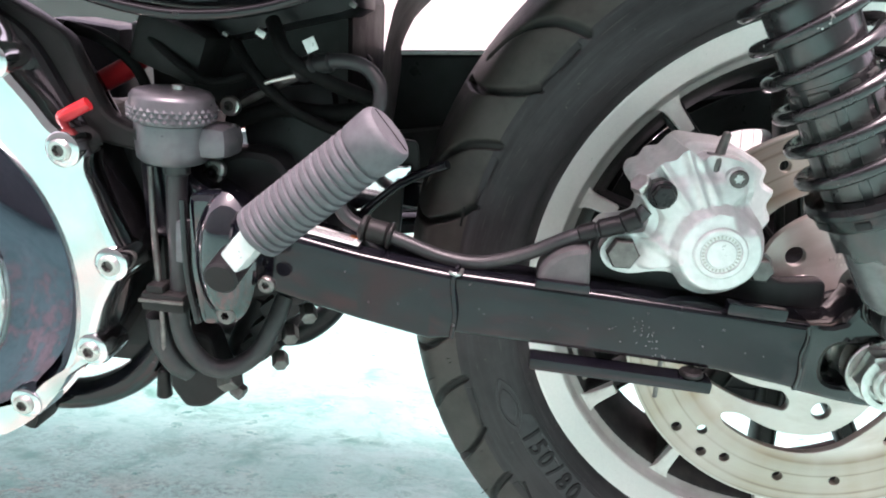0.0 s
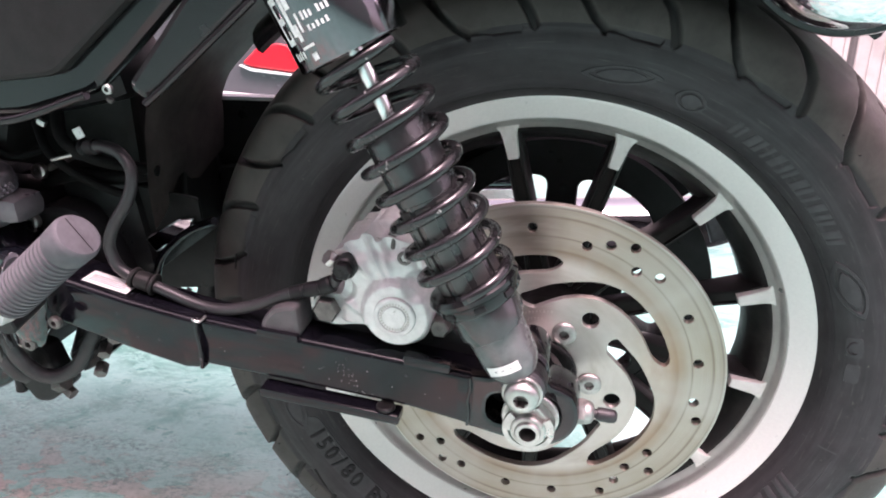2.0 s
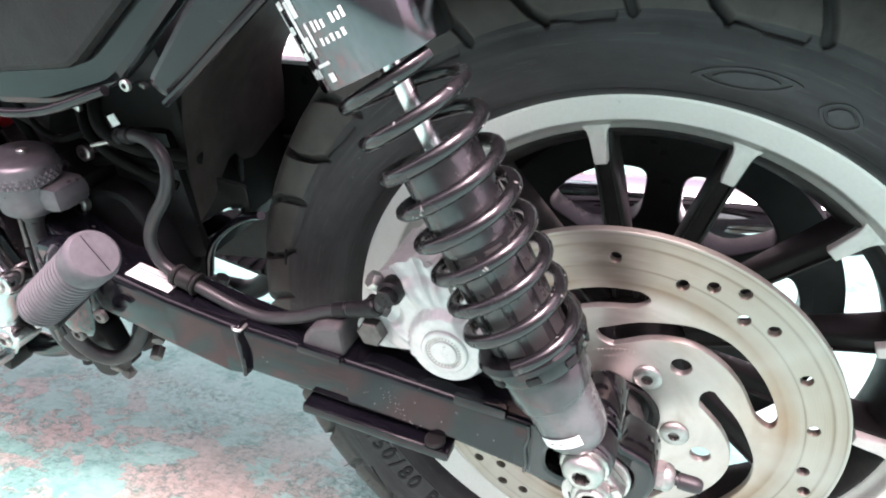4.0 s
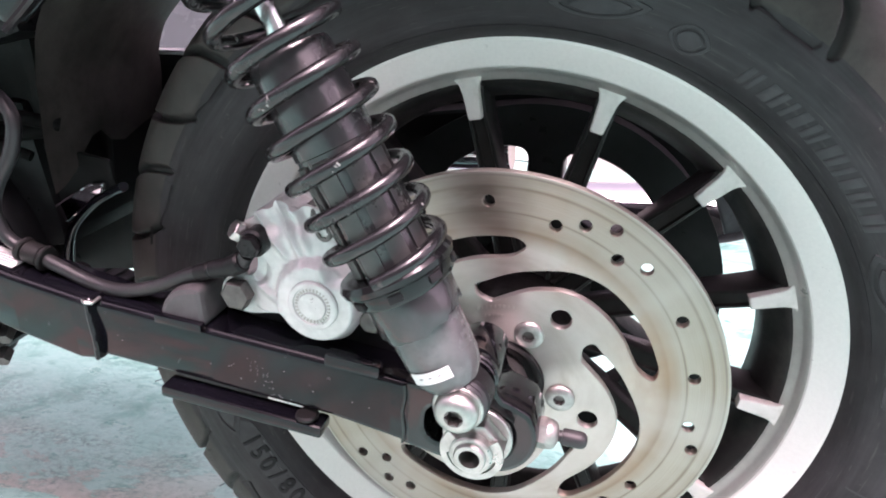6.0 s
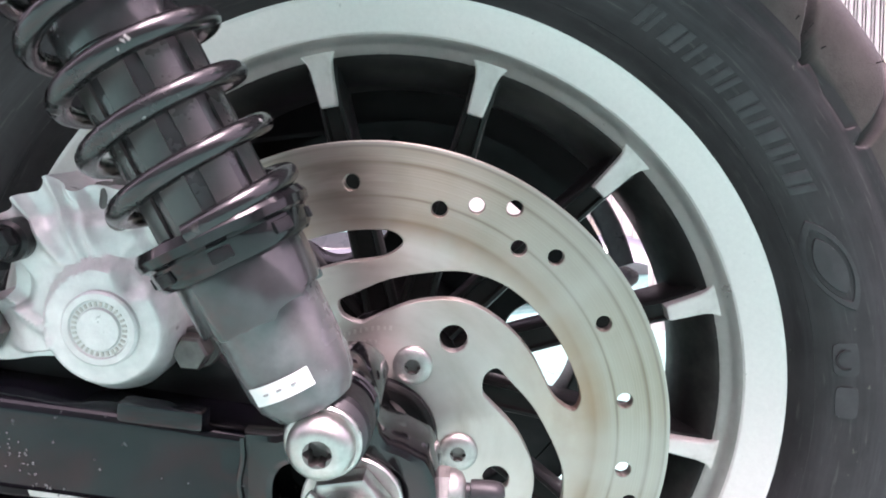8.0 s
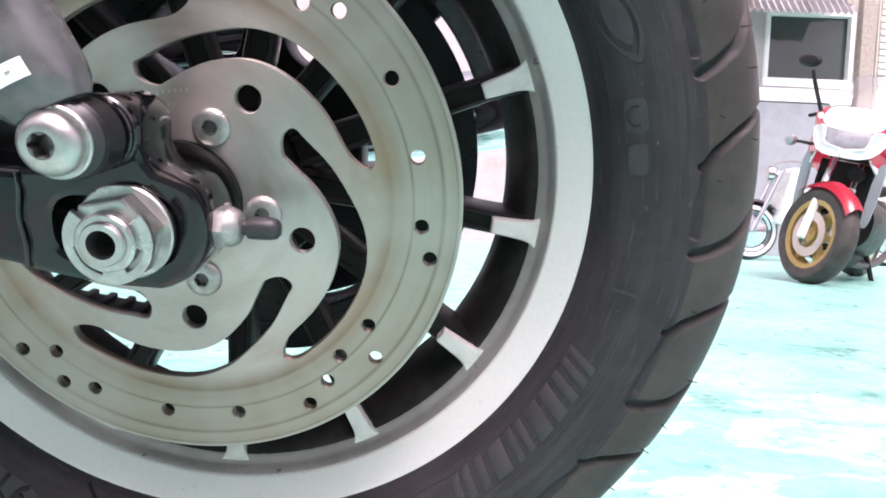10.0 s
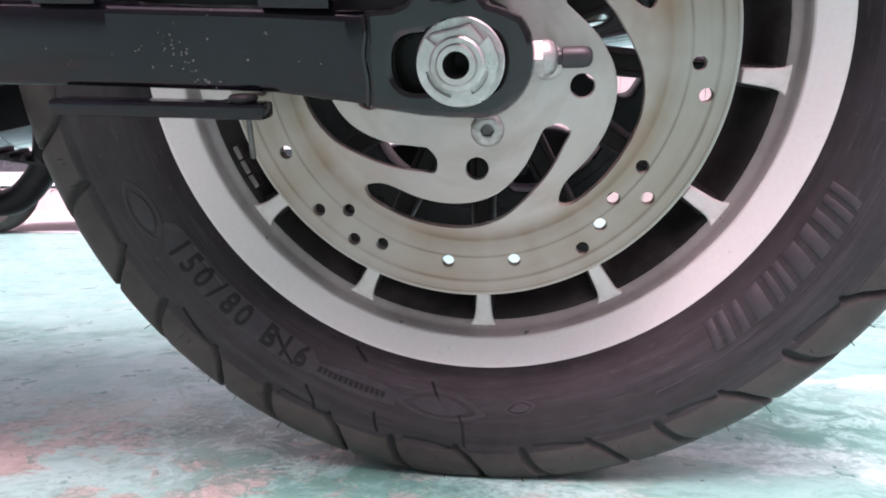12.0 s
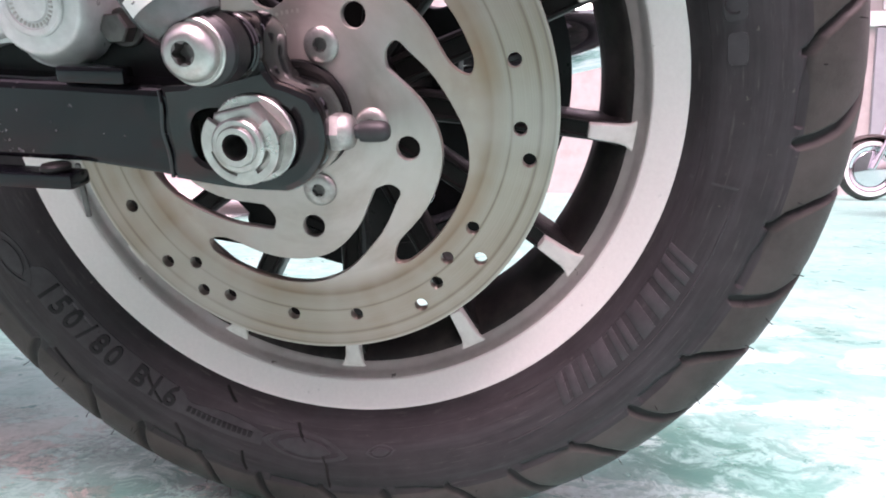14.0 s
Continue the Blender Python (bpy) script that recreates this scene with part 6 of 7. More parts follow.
def build_upper():
    # side cover and frame rails above
    side = rounded([(-0.80, 0.215), (-0.530, 0.204), (-0.470, 0.192), (-0.428, 0.188), (-0.380, 0.194), (-0.320, 0.214), (-0.295, 0.236), (-0.226, 0.300), (-0.190, 0.345), (-0.80, 0.420)], 0.010, 4)
    cover = part("side_cover", plate([side], -0.122, 0.016, 0.006), BLACK_GLOSS, bike, "gloss black side cover with a rolled lower edge")
    part("side_panel", plate([rounded([(-0.80, 0.235), (-0.430, 0.212), (-0.340, 0.226), (-0.260, 0.292), (-0.215, 0.345), (-0.80, 0.41)], 0.010, 4)], -0.132, 0.012, 0.004), SEAT_VINYL, cover, "dull dark grained side panel")
    part("cover_lip", tube([(-0.60, -0.128, 0.208), (-0.528, -0.129, 0.2035), (-0.470, -0.130, 0.1905), (-0.428, -0.130, 0.1870), (-0.380, -0.129, 0.1935), (-0.322, -0.128, 0.2145)], 0.0034, 8, 10), BLACK_GLOSS, cover)
    bolt_part("cover_screw", (-0.305, -0.126, 0.2195), (0, -1, 0), 0.0036, 0.0030, cover, ZINC, "", 0.5)
    strut = rounded([(-0.294, 0.222), (-0.280, 0.211), (-0.262, 0.226), (-0.195, 0.284), (-0.120, 0.336), (-0.020, 0.360), (-0.03, 0.39), (-0.16, 0.372), (-0.230, 0.298)], 0.008, 4)
    st = part("fender_strut", plate([strut], -0.124, 0.016, 0.005), BLACK_GLOSS, bike, "gloss black fender strut")
    part("strut_edge", tube([(-0.279, -0.1255, 0.2115), (-0.262, -0.1255, 0.2250), (-0.228, -0.1255, 0.2540), (-0.194, -0.1255, 0.2830)], 0.0026, 8, 8), BLACK_GLOSS, st)
    # saddle added out of view, to keep sky light off the upper tyre
    bm = bmesh.new()
    rings = []
    for x, lo, hi, wide in ((-0.86, 0.44, 0.50, 0.13), (-0.74, 0.42, 0.53, 0.17), (-0.50, 0.41, 0.53, 0.20), (-0.30, 0.41, 0.55, 0.20), (-0.10, 0.43, 0.60, 0.16), (0.02, 0.46, 0.60, 0.12)):
        rings.append([bm.verts.new((x, MID + wide * math.copysign(abs(math.cos(t)) ** 0.6, math.cos(t)), (lo + hi) / 2 + (hi - lo) / 2 * math.copysign(abs(math.sin(t)) ** 0.7, math.sin(t)))) for t in (2 * math.pi * i / 28 for i in range(28))])
    for p, q in zip(rings, rings[1:]):
        for i in range(28):
            j = (i + 1) % 28
            bm.faces.new((p[i], p[j], q[j], q[i]))
    bm.faces.new(rings[0])
    bm.faces.new(rings[-1][::-1])
    part("unseen_saddle", bm, SEAT_VINYL, bike, "black vinyl saddle out of view, added to shade the tyre")
    # inner guard in front of the tyre
    bm = bmesh.new()
    rows = []
    low = [(-0.066, 0.0880), (-0.054, 0.0910), (-0.040, 0.0970), (-0.028, 0.1080), (-0.016, 0.1180), (-0.006, 0.1200), (0.004, 0.1100), (0.020, 0.1060), (0.045, 0.1120), (0.082, 0.1180)]
    near = [(0.08, -0.330), (0.17, -0.328), (0.20, -0.319), (0.225, -0.305), (0.25, -0.282), (0.272, -0.245), (0.290, -0.200)]
    far = [(0.08, -0.344), (0.17, -0.341), (0.195, -0.328), (0.215, -0.310), (0.237, -0.290), (0.262, -0.258), (0.285, -0.210)]

    def at(line, z):
        for (z0, x0), (z1, x1) in zip(line, line[1:]):
            if z <= z1:
                return x0 + (x1 - x0) * (z - z0) / (z1 - z0)
        return line[-1][1]
    for y, z0 in low:
        col = []
        for i in range(21):
            z = z0 + (0.284 - z0) * i / 20
            f = (y + 0.066) / 0.148
            x = at(near, z) * (1 - f) + at(far, z) * f + 0.0012 * math.sin(i * 0.7 + y * 60)
            col.append((x, y, z))
        rows.append([bm.verts.new(q) for q in col])
    for p, q in zip(rows, rows[1:]):
        for i in range(20):
            bm.faces.new((p[i], q[i], q[i + 1], p[i + 1]))
    bmesh.ops.solidify(bm, geom=bm.faces[:], thickness=0.003)
    part("inner_guard", bm, DUSTY_PLASTIC, bike, "dusty black plastic guard ahead of the tyre")
    # fender over the wheel
    bm = bmesh.new()
    rows = []
    for i in range(33):
        a = radians(57 + 76 * i / 32)
        sec = []
        for k in range(13):
            b = radians(-90 + 180 * k / 12)
            sec.append((0.330 + 0.028 * math.cos(b), MID + 0.090 * math.sin(b)))
        sec += [(r - 0.003, MID + (y - MID) * 0.965) for r, y in reversed(sec)]
        rows.append([bm.verts.new((r * math.cos(a), y, r * math.sin(a))) for r, y in sec])
    for p, q in zip(rows, rows[1:]):
        for i in range(len(p)):
            j = (i + 1) % len(p)
            bm.faces.new((p[i], p[j], q[j], q[i]))
    bm.faces.new(rows[0])
    bm.faces.new(rows[-1][::-1])
    fender = part("rear_fender", bm, BLACK_GLOSS, bike, "gloss black rear fender close over the tyre")
    part("fender_side", plate([rounded([(-0.140, 0.304), (0.082, 0.304), (0.110, 0.335), (0.10, 0.40), (-0.16, 0.40)], 0.006, 3)], -0.082, 0.010, 0.002), BLACK_GLOSS, fender)
    part("fender_trim", box((-0.028, -0.0835, 0.3005), (0.224, 0.014, 0.0085), 0.0015), CAST_SILVER, fender, "pale metal trim under the fender side")
    sig = add_lathe(bmesh.new(), [(0, -0.052), (0.020, -0.050), (0.038, -0.043), (0.050, -0.028), (0.054, -0.008), (0.0555, 0.0), (0.054, 0.010), (0.042, 0.026), (0.022, 0.036), (0, 0.038)], Matrix.Translation((0.142, -0.100, 0.336)) @ Euler((radians(78), 0, radians(-12))).to_matrix().to_4x4(), 64)
    lamp = part("turn_signal", sig, CHROME, bike, "chrome turn signal housing beside the fender")
    part("signal_rim", add_lathe(bmesh.new(), [(0.0545, -0.004), (0.0572, -0.003), (0.0572, 0.004), (0.0545, 0.005)], Matrix.Translation((0.142, -0.100, 0.336)) @ Euler((radians(78), 0, radians(-12))).to_matrix().to_4x4(), 64, True), BLACK_GLOSS, lamp)
    tail = rounded([(0.152, 0.312), (0.172, 0.290), (0.226, 0.270), (0.246, 0.276), (0.292, 0.318), (0.300, 0.40), (0.17, 0.40)], 0.010, 4)
    part("tail_plate", plate([tail], 0.0, 0.060, 0.006), WHITE_PAINT, bike, "bright white plate behind the fender")
    part("engine_head", box((-0.574, 0.02, 0.150), (0.060, 0.060, 0.056), 0.008, (0, 6, 0)), GREY_PLASTIC, bike, "dull grey metal block of the engine")
    part("cable_guide", plate([rounded([(-0.640, 0.215), (-0.575, 0.198), (-0.553, 0.188), (-0.521, 0.172), (-0.513, 0.150), (-0.500, 0.122), (-0.476, 0.113), (-0.478, 0.100), (-0.508, 0.104), (-0.522, 0.122), (-0.545, 0.152), (-0.568, 0.183), (-0.640, 0.196)], 0.008, 4)], -0.106, 0.014, 0.003), BLACK_PLASTIC, bike, "dusty black guide beside the engine case")
    # dark works under the side cover
    part("battery_box", box((-0.432, 0.03, 0.165), (0.150, 0.130, 0.090), 0.008), BLACK_PLASTIC, bike, "black battery tray")
    part("oil_tank", box((-0.402, -0.020, 0.205), (0.11, 0.07, 0.050), 0.016, (0, -14, 0)), BLACK_SATIN, bike)
    part("coil_block", box((-0.472, -0.050, 0.165), (0.050, 0.050, 0.036), 0.006, (0, 20, 0)), BLACK_PLASTIC, bike)
    part("red_boot", tube([(-0.535, -0.052, 0.137), (-0.523, -0.054, 0.143), (-0.510, -0.055, 0.150), (-0.501, -0.054, 0.158)], 0.0075, 8, 14), RED_CABLE, bike, "red rubber cable boot")
    part("red_cable", tube([(-0.530, -0.119, 0.1165), (-0.522, -0.120, 0.1205), (-0.513, -0.120, 0.1255), (-0.503, -0.118, 0.1310)], 0.0042, 8, 12), RED_CABLE, bike, "red rubber cable end")
    part("cable_lug", rod((-0.502, -0.054, 0.157), (-0.499, -0.056, 0.180), 0.0055), GREY_PLASTIC, bike)
    for k, pts in enumerate(([(-0.40, -0.07, 0.186), (-0.385, -0.085, 0.165), (-0.36, -0.08, 0.150), (-0.33, -0.05, 0.135)], [(-0.43, -0.06, 0.17), (-0.41, -0.075, 0.150), (-0.385, -0.07, 0.128), (-0.35, -0.06, 0.112)],
                             [(-0.44, -0.05, 0.115), (-0.40, -0.06, 0.128), (-0.37, -0.055, 0.126), (-0.335, -0.05, 0.132)], [(-0.49, -0.07, 0.175), (-0.46, -0.08, 0.155), (-0.44, -0.08, 0.145), (-0.42, -0.07, 0.150)],
                             [(-0.55, -0.06, 0.175), (-0.52, -0.07, 0.168), (-0.50, -0.065, 0.150), (-0.49, -0.06, 0.12)])):
        part("wiring", tube(pts, (0.005, 0.004, 0.006, 0.003, 0.004)[k], 8, 10), LOOM_BLACK, bike)
    part("bracket_rod", rod((-0.432, -0.058, 0.128), (-0.372, -0.070, 0.158), 0.0030), DARK_STEEL, bike)
    for x, y, z, s in ((-0.402, -0.085, 0.178, 0.007), (-0.345, -0.075, 0.198, 0.005), (-0.430, -0.075, 0.176, 0.004)):
        part("metal_clip", box((x, y, z), (s, 0.004, s * 0.7), 0.001, (0, 30, 0)), ZINC if s > 0.006 else DARK_STEEL, bike)


def build_far_side():
    part("crossmember", box((-0.395, 0.03, 0.085), (0.075, 0.150, 0.120), 0.014, (0, -8, 0)), BLACK_SATIN, bike, "dark swingarm pivot casting")
    part("mud_plate", plate([rounded([(-0.40, 0.035), (-0.362, 0.030), (-0.356, 0.075), (-0.352, 0.115), (-0.352, 0.165), (-0.40, 0.165)], 0.01, 3)], 0.02, 0.006, 0.001), BLACK_PLASTIC, bike)
    rail = part("far_rail", box((-0.30, 0.112, 0.106), (0.22, 0.018, 0.118), 0.004, (0, -3.0, 0)), BLACK_SATIN, bike, "dark frame rail on the far side")
    part("rail_trim", box((-0.30, 0.1085, 0.1660), (0.22, 0.014, 0.004), 0.001, (0, -3.0, 0)), CAST_SILVER, rail)
    # pulley and toothed belt
    holes = []
    for k in range(6):
        a = 60 + 60 * k
        holes.append(rounded([polar(0.074, a - 18), polar(0.118, a - 23), polar(0.1235, a - 11), polar(0.1245, a), polar(0.1235, a + 11), polar(0.118, a + 23), polar(0.074, a + 18)], 0.014, 5))
    teeth = [polar(0.1475 if i % 4 in (0, 1) else 0.1440, i * 90 / 68) for i in range(272)]
    pulley = part("rear_pulley", plate([teeth] + holes + [circle(0, 0, 0.030, 32)], 0.096, 0.030, 0.002), BLACK_SATIN, bike, "dark toothed belt pulley with six openings")
    part("pulley_flange", axle_lathe([(0.132, 0.0945), (0.1545, 0.0945), (0.1545, 0.0965), (0.132, 0.0965)], 120, True), BLACK_SATIN, pulley)
    guard = arc(0, 0, 0.214, 40, 178, 30) + arc(0, 0, 0.146, 178, 40, 30)
    part("upper_belt_guard", plate([guard], 0.132, 0.010, 0.002), BLACK_PLASTIC, bike, "black plastic guard over the belt")
    part("guard_end", plate([arc(0, 0, 0.176, 20, 44, 8) + arc(0, 0, 0.160, 44, 20, 8)], 0.128, 0.010, 0.002), GREY_PLASTIC, bike, "grey end of the belt guard")
    n, front, rf = 150, Vector((-0.60, 0, -0.005)), 0.052
    pts = []
    r = 0.1515
    for i in range(31):
        a = radians(100 - 200 * i / 30)
        pts.append(Vector((r * math.cos(a), 0, r * math.sin(a))))
    lo0, lo1 = pts[-1], front + Vector((-0.01, 0, -rf))
    pts += [lo0.lerp(lo1, k / 60) for k in range(1, 61)]
    for i in range(1, 12):
        a = radians(260 - 160 * i / 11)
        pts.append(front + Vector((rf * math.cos(a), 0, rf * math.sin(a))))
    hi0 = pts[-1]
    pts += [hi0.lerp(pts[0], k / 60) for k in range(1, 60)]
    bm = bmesh.new()
    rows = []
    for i, p in enumerate(pts):
        t = (pts[(i + 1) % len(pts)] - pts[i - 1]).normalized()
        nrm = Vector((t.z, 0, -t.x))
        rows.append([bm.verts.new(Vector((q.x, y, q.z))) for q, y in ((p - nrm * 0.0015, 0.097), (p - nrm * 0.0015, 0.124), (p + nrm * 0.0015, 0.124), (p + nrm * 0.0015, 0.097))])
    for i in range(len(rows)):
        p, q = rows[i], rows[(i + 1) % len(rows)]
        for k in range(4):
            j = (k + 1) % 4
            bm.faces.new((p[k], p[j], q[j], q[k]))
    belt = part("drive_belt", bm, BELT_RUBBER, bike, "black toothed drive belt")
    way = (lo1 - lo0).normalized()
    up = Vector((-way.z, 0, way.x))
    if up.z < 0:
        up = -up
    tooth = None
    for k in range(38):
        q = lo0.lerp(lo1, (k + 0.5) / 38)
        if tooth is None:
            tooth = part("belt_tooth", box((0, 0, 0), (0.0060, 0.027, 0.0050), 0.0012), BELT_RUBBER, belt)
            o = tooth
        else:
            o = tooth.copy()
            scene.collection.objects.link(o)
        o.matrix_basis = Matrix.Translation(Vector((q.x, 0.1105, q.z)) + up * 0.0030) @ Matrix.Rotation(math.atan2(-way.z, way.x), 4, "Y")
    # exhaust
    m, d = frame_of((-0.66, 0.235, -0.078), (0.20, 0.245, 0.030))
    muff = part("muffler", add_lathe(bmesh.new(), [(0, 0), (0.026, 0.0), (0.030, 0.02), (0.0375, 0.07), (0.0375, d - 0.05), (0.034, d - 0.01), (0.030, d), (0.024, d), (0.024, d - 0.06), (0, d - 0.06)], m, 48), CHROME, bike, "bright chrome muffler on the far side")
    part("muffler_clamp", add_lathe(bmesh.new(), [(0.0376, 0.120), (0.0392, 0.121), (0.0392, 0.132), (0.0376, 0.133)], m, 48, True), CHROME, muff)
    part("upper_pipe", tube([(-0.66, 0.20, 0.02), (-0.50, 0.22, 0.0), (-0.34, 0.232, 0.012), (-0.20, 0.235, 0.055), (-0.05, 0.235, 0.075)], 0.022, 8, 24), CHROME, muff)
    # plate added to darken what shows through the disc's slots
    hang = part("added_dark_plate", plate([rounded([(-0.170, -0.150), (-0.150, -0.108), (-0.060, -0.086), (0.060, -0.080), (0.088, -0.096), (0.072, -0.128), (-0.020, -0.158), (-0.110, -0.176)], 0.012, 4), circle(-0.060, -0.122, 0.012, 20)], 0.196, 0.022, 0.003), BLACK_SATIN, bike, "black plate under the muffler, added to darken the gaps")
    bm = bmesh.new()
    add_hex(bm, (0.024, 0.196, -0.116), (0.024, 0.186, -0.116), 0.0085, 0.0012)
    part("bracket_bolt", bm, CHROME, hang)
    part("belt_guard", plate([rounded([(-0.360, 0.066), (-0.322, 0.090), (-0.308, 0.092), (-0.312, 0.080), (-0.350, 0.052)], 0.004, 3)], -0.042, 0.008, 0.002), CHROME, bike, "small bright guard before the tyre")
    part("belt_cover", plate([rounded([(-0.480, 0.055), (-0.335, 0.056), (-0.338, -0.024), (-0.372, -0.050), (-0.480, -0.068)], 0.012, 4)], 0.085, 0.006, 0.001), BLACK_SATIN, bike, "black cover over the front of the belt")
    part("mud_flap", plate([rounded([(-0.410, 0.000), (-0.359, 0.008), (-0.353, 0.036), (-0.343, 0.055), (-0.322, 0.075), (-0.304, 0.086), (-0.306, 0.108), (-0.410, 0.118)], 0.004, 3)], -0.036, 0.004, 0.001), BLACK_PLASTIC, bike, "black plastic flap behind the hose")
    part("guard_loop", tube([(-0.357, -0.040, 0.015), (-0.352, -0.040, 0.036), (-0.342, -0.040, 0.054), (-0.321, -0.041, 0.074), (-0.300, -0.044, 0.087), (-0.282, -0.052, 0.096)], 0.0036, 8, 12), BLACK_FRAME, bike)
    part("far_caliper_bracket", box((0.0, 0.14, 0.0), (0.06, 0.02, 0.06), 0.008), BLACK_SATIN, bike)


build_foot_peg()
build_reservoir()
build_brake_hose()
build_engine()
build_upper()
build_far_side()

# ---- the buildings and vehicles beyond ----
WALL_Y = 9.0


def bar(name, x0, x1, z0, z1, y, deep, mat, parent, label="", bevel=0.01):
    return part(name, box(((x0 + x1) / 2, y + deep / 2, (z0 + z1) / 2), (x1 - x0, deep, z1 - z0), bevel), mat, parent, label)


shop = thing("workshop_building", pose(0, WALL_Y, 0), "pale two-storey workshop with tin awning, window and shutter", "building")
bm = bmesh.new()
for x0, x1, z0, z1 in ((-14, 4.08, 0, 5.6), (5.26, 14, 0, 5.6), (4.08, 5.26, 0, 2.28), (4.08, 5.26, 3.30, 5.6)):
    add_box(bm, ((x0 + x1) / 2, 0.15, (z0 + z1) / 2), (x1 - x0, 0.3, z1 - z0))
part("wall", bm, WALL_PAINT, shop, smooth=False)
win = bar("window", 4.08, 5.26, 2.28, 2.40, -0.04, 0.12, TRIM_WHITE, shop, "white framed dark window")
for x0, x1, z0, z1 in ((4.08, 4.14, 2.40, 3.30), (5.20, 5.26, 2.40, 3.30), (4.14, 5.20, 3.24, 3.30)):
    bar("window_frame", x0, x1, z0, z1, -0.04, 0.12, TRIM_WHITE, win)
bar("pane", 4.13, 5.21, 2.39, 3.25, 0.06, 0.02, DARK_GLASS, win, bevel=0.0)


def wave_sheet(x0, x1, y0, z0, y1, z1, pitch, depth, mat, parent, name, label="", across=True):
    """A corrugated sheet from the edge (y0, z0) to the edge (y1, z1)."""
    b2 = bmesh.new()
    n = int((x1 - x0) / pitch * 6)
    low, top = [], []
    for i in range(n + 1):
        x = x0 + (x1 - x0) * i / n
        k = depth * math.sin(2 * math.pi * (x - x0) / pitch)
        low.append(b2.verts.new((x, y0 - k, z0 + k)))
        top.append(b2.verts.new((x, y1 - k, z1 + k)))
    for i in range(n):
        b2.faces.new((low[i], low[i + 1], top[i + 1], top[i]))
    bmesh.ops.solidify(b2, geom=b2.faces[:], thickness=0.01)
    return part(name, b2, mat, parent, label)


awn = wave_sheet(3.30, 4.92, -0.60, 3.10, -0.02, 3.76, 0.09, 0.018, ROOF_TIN, shop, "awning", "weathered corrugated tin awning")
bar("awning_beam", 3.30, 5.05, 3.30, 3.38, -0.34, 0.08, WOOD_TRIM, awn)
wave_sheet(2.6, 14, -0.02, 3.80, -0.02, 5.55, 0.12, 0.02, TRIM_WHITE, shop, "upper_cladding", "white corrugated upper wall")
bar("post", 5.30, 5.48, 0.0, 3.5, -0.12, 0.14, WOOD_TRIM, shop)
bar("post", 1.70, 1.86, 0.0, 3.3, -0.12, 0.14, WOOD_TRIM, shop)
bar("door_panel", 4.02, 4.95, 0.0, 2.06, -0.05, 0.06, PANEL_GREY, shop, "grey sliding door panel")
bar("door_rail", 3.6, 5.26, 2.08, 2.26, -0.06, 0.08, TRIM_WHITE, shop)
sh = bar("roller_shutter", 5.56, 9.0, 0.0, 3.9, -0.03, 0.05, SHUTTER, shop, "closed cream roller shutter")
slat = None
for k in range(44):
    z = 0.05 + k * 0.088
    if slat is None:
        slat = part("slat", box((7.28, -0.045, 0), (3.40, 0.03, 0.074), 0.012), SHUTTER, sh)
        o = slat
    else:
        o = slat.copy()
        scene.collection.objects.link(o)
    o.location = (0, 0, z)
for k in range(20):
    bar("wall_batten", 0.9 + k * 0.155, 0.925 + k * 0.155, 0.0, 3.2, -0.02, 0.03, WALL_PAINT, shop, bevel=0.004)
bar("roof_edge", -14, 14, 5.55, 5.75, -0.35, 0.7, ROOF_TIN, shop)
part("gable", plate([[(2.2, 3.74), (3.0, 4.25), (3.8, 3.74)]], -0.5, 0.4, 0.01), WOOD_TRIM, shop, "brown gable end")
conc = part("pavement", box((-7.2, 6.4, 0.002), (11.0, 6.4, 0.02), 0.005), TRIM_WHITE, None)
tagged(conc, "pale bright concrete apron beyond the painted floor", "pavement", kind="structure")

# wall added out of view behind the camera, to shape light and reflections
yard = part("unseen_wall_south", box((0, -4.3, 1.8), (30, 0.25, 3.6), 0.01), ADDED_WALL, None)
tagged(yard, "plain pale grey rendered wall out of view, added to shape reflections", "wall", kind="structure")

mirror = thing("traffic_mirror", pose(2.25, 6.2, 0, 0, 0, -20), "round traffic mirror on a thin post", "mirror")
part("post", rod((0, 0.03, 0), (0, 0.03, 1.86), 0.03), DARK_STEEL, mirror)
part("mirror_face", add_lathe(bmesh.new(), [(0, 0.03), (0.06, 0.027), (0.11, 0.012), (0.125, 0.0), (0.125, -0.02), (0, -0.03)], pose(0, 0, 1.86, 90, 0, 0), 40), CHROME, mirror)
part("mirror_rim", add_lathe(bmesh.new(), [(0.122, -0.02), (0.131, -0.015), (0.131, 0.008), (0.122, 0.010)], pose(0, 0, 1.86, 90, 0, 0), 40, True), BLACK_PLASTIC, mirror)


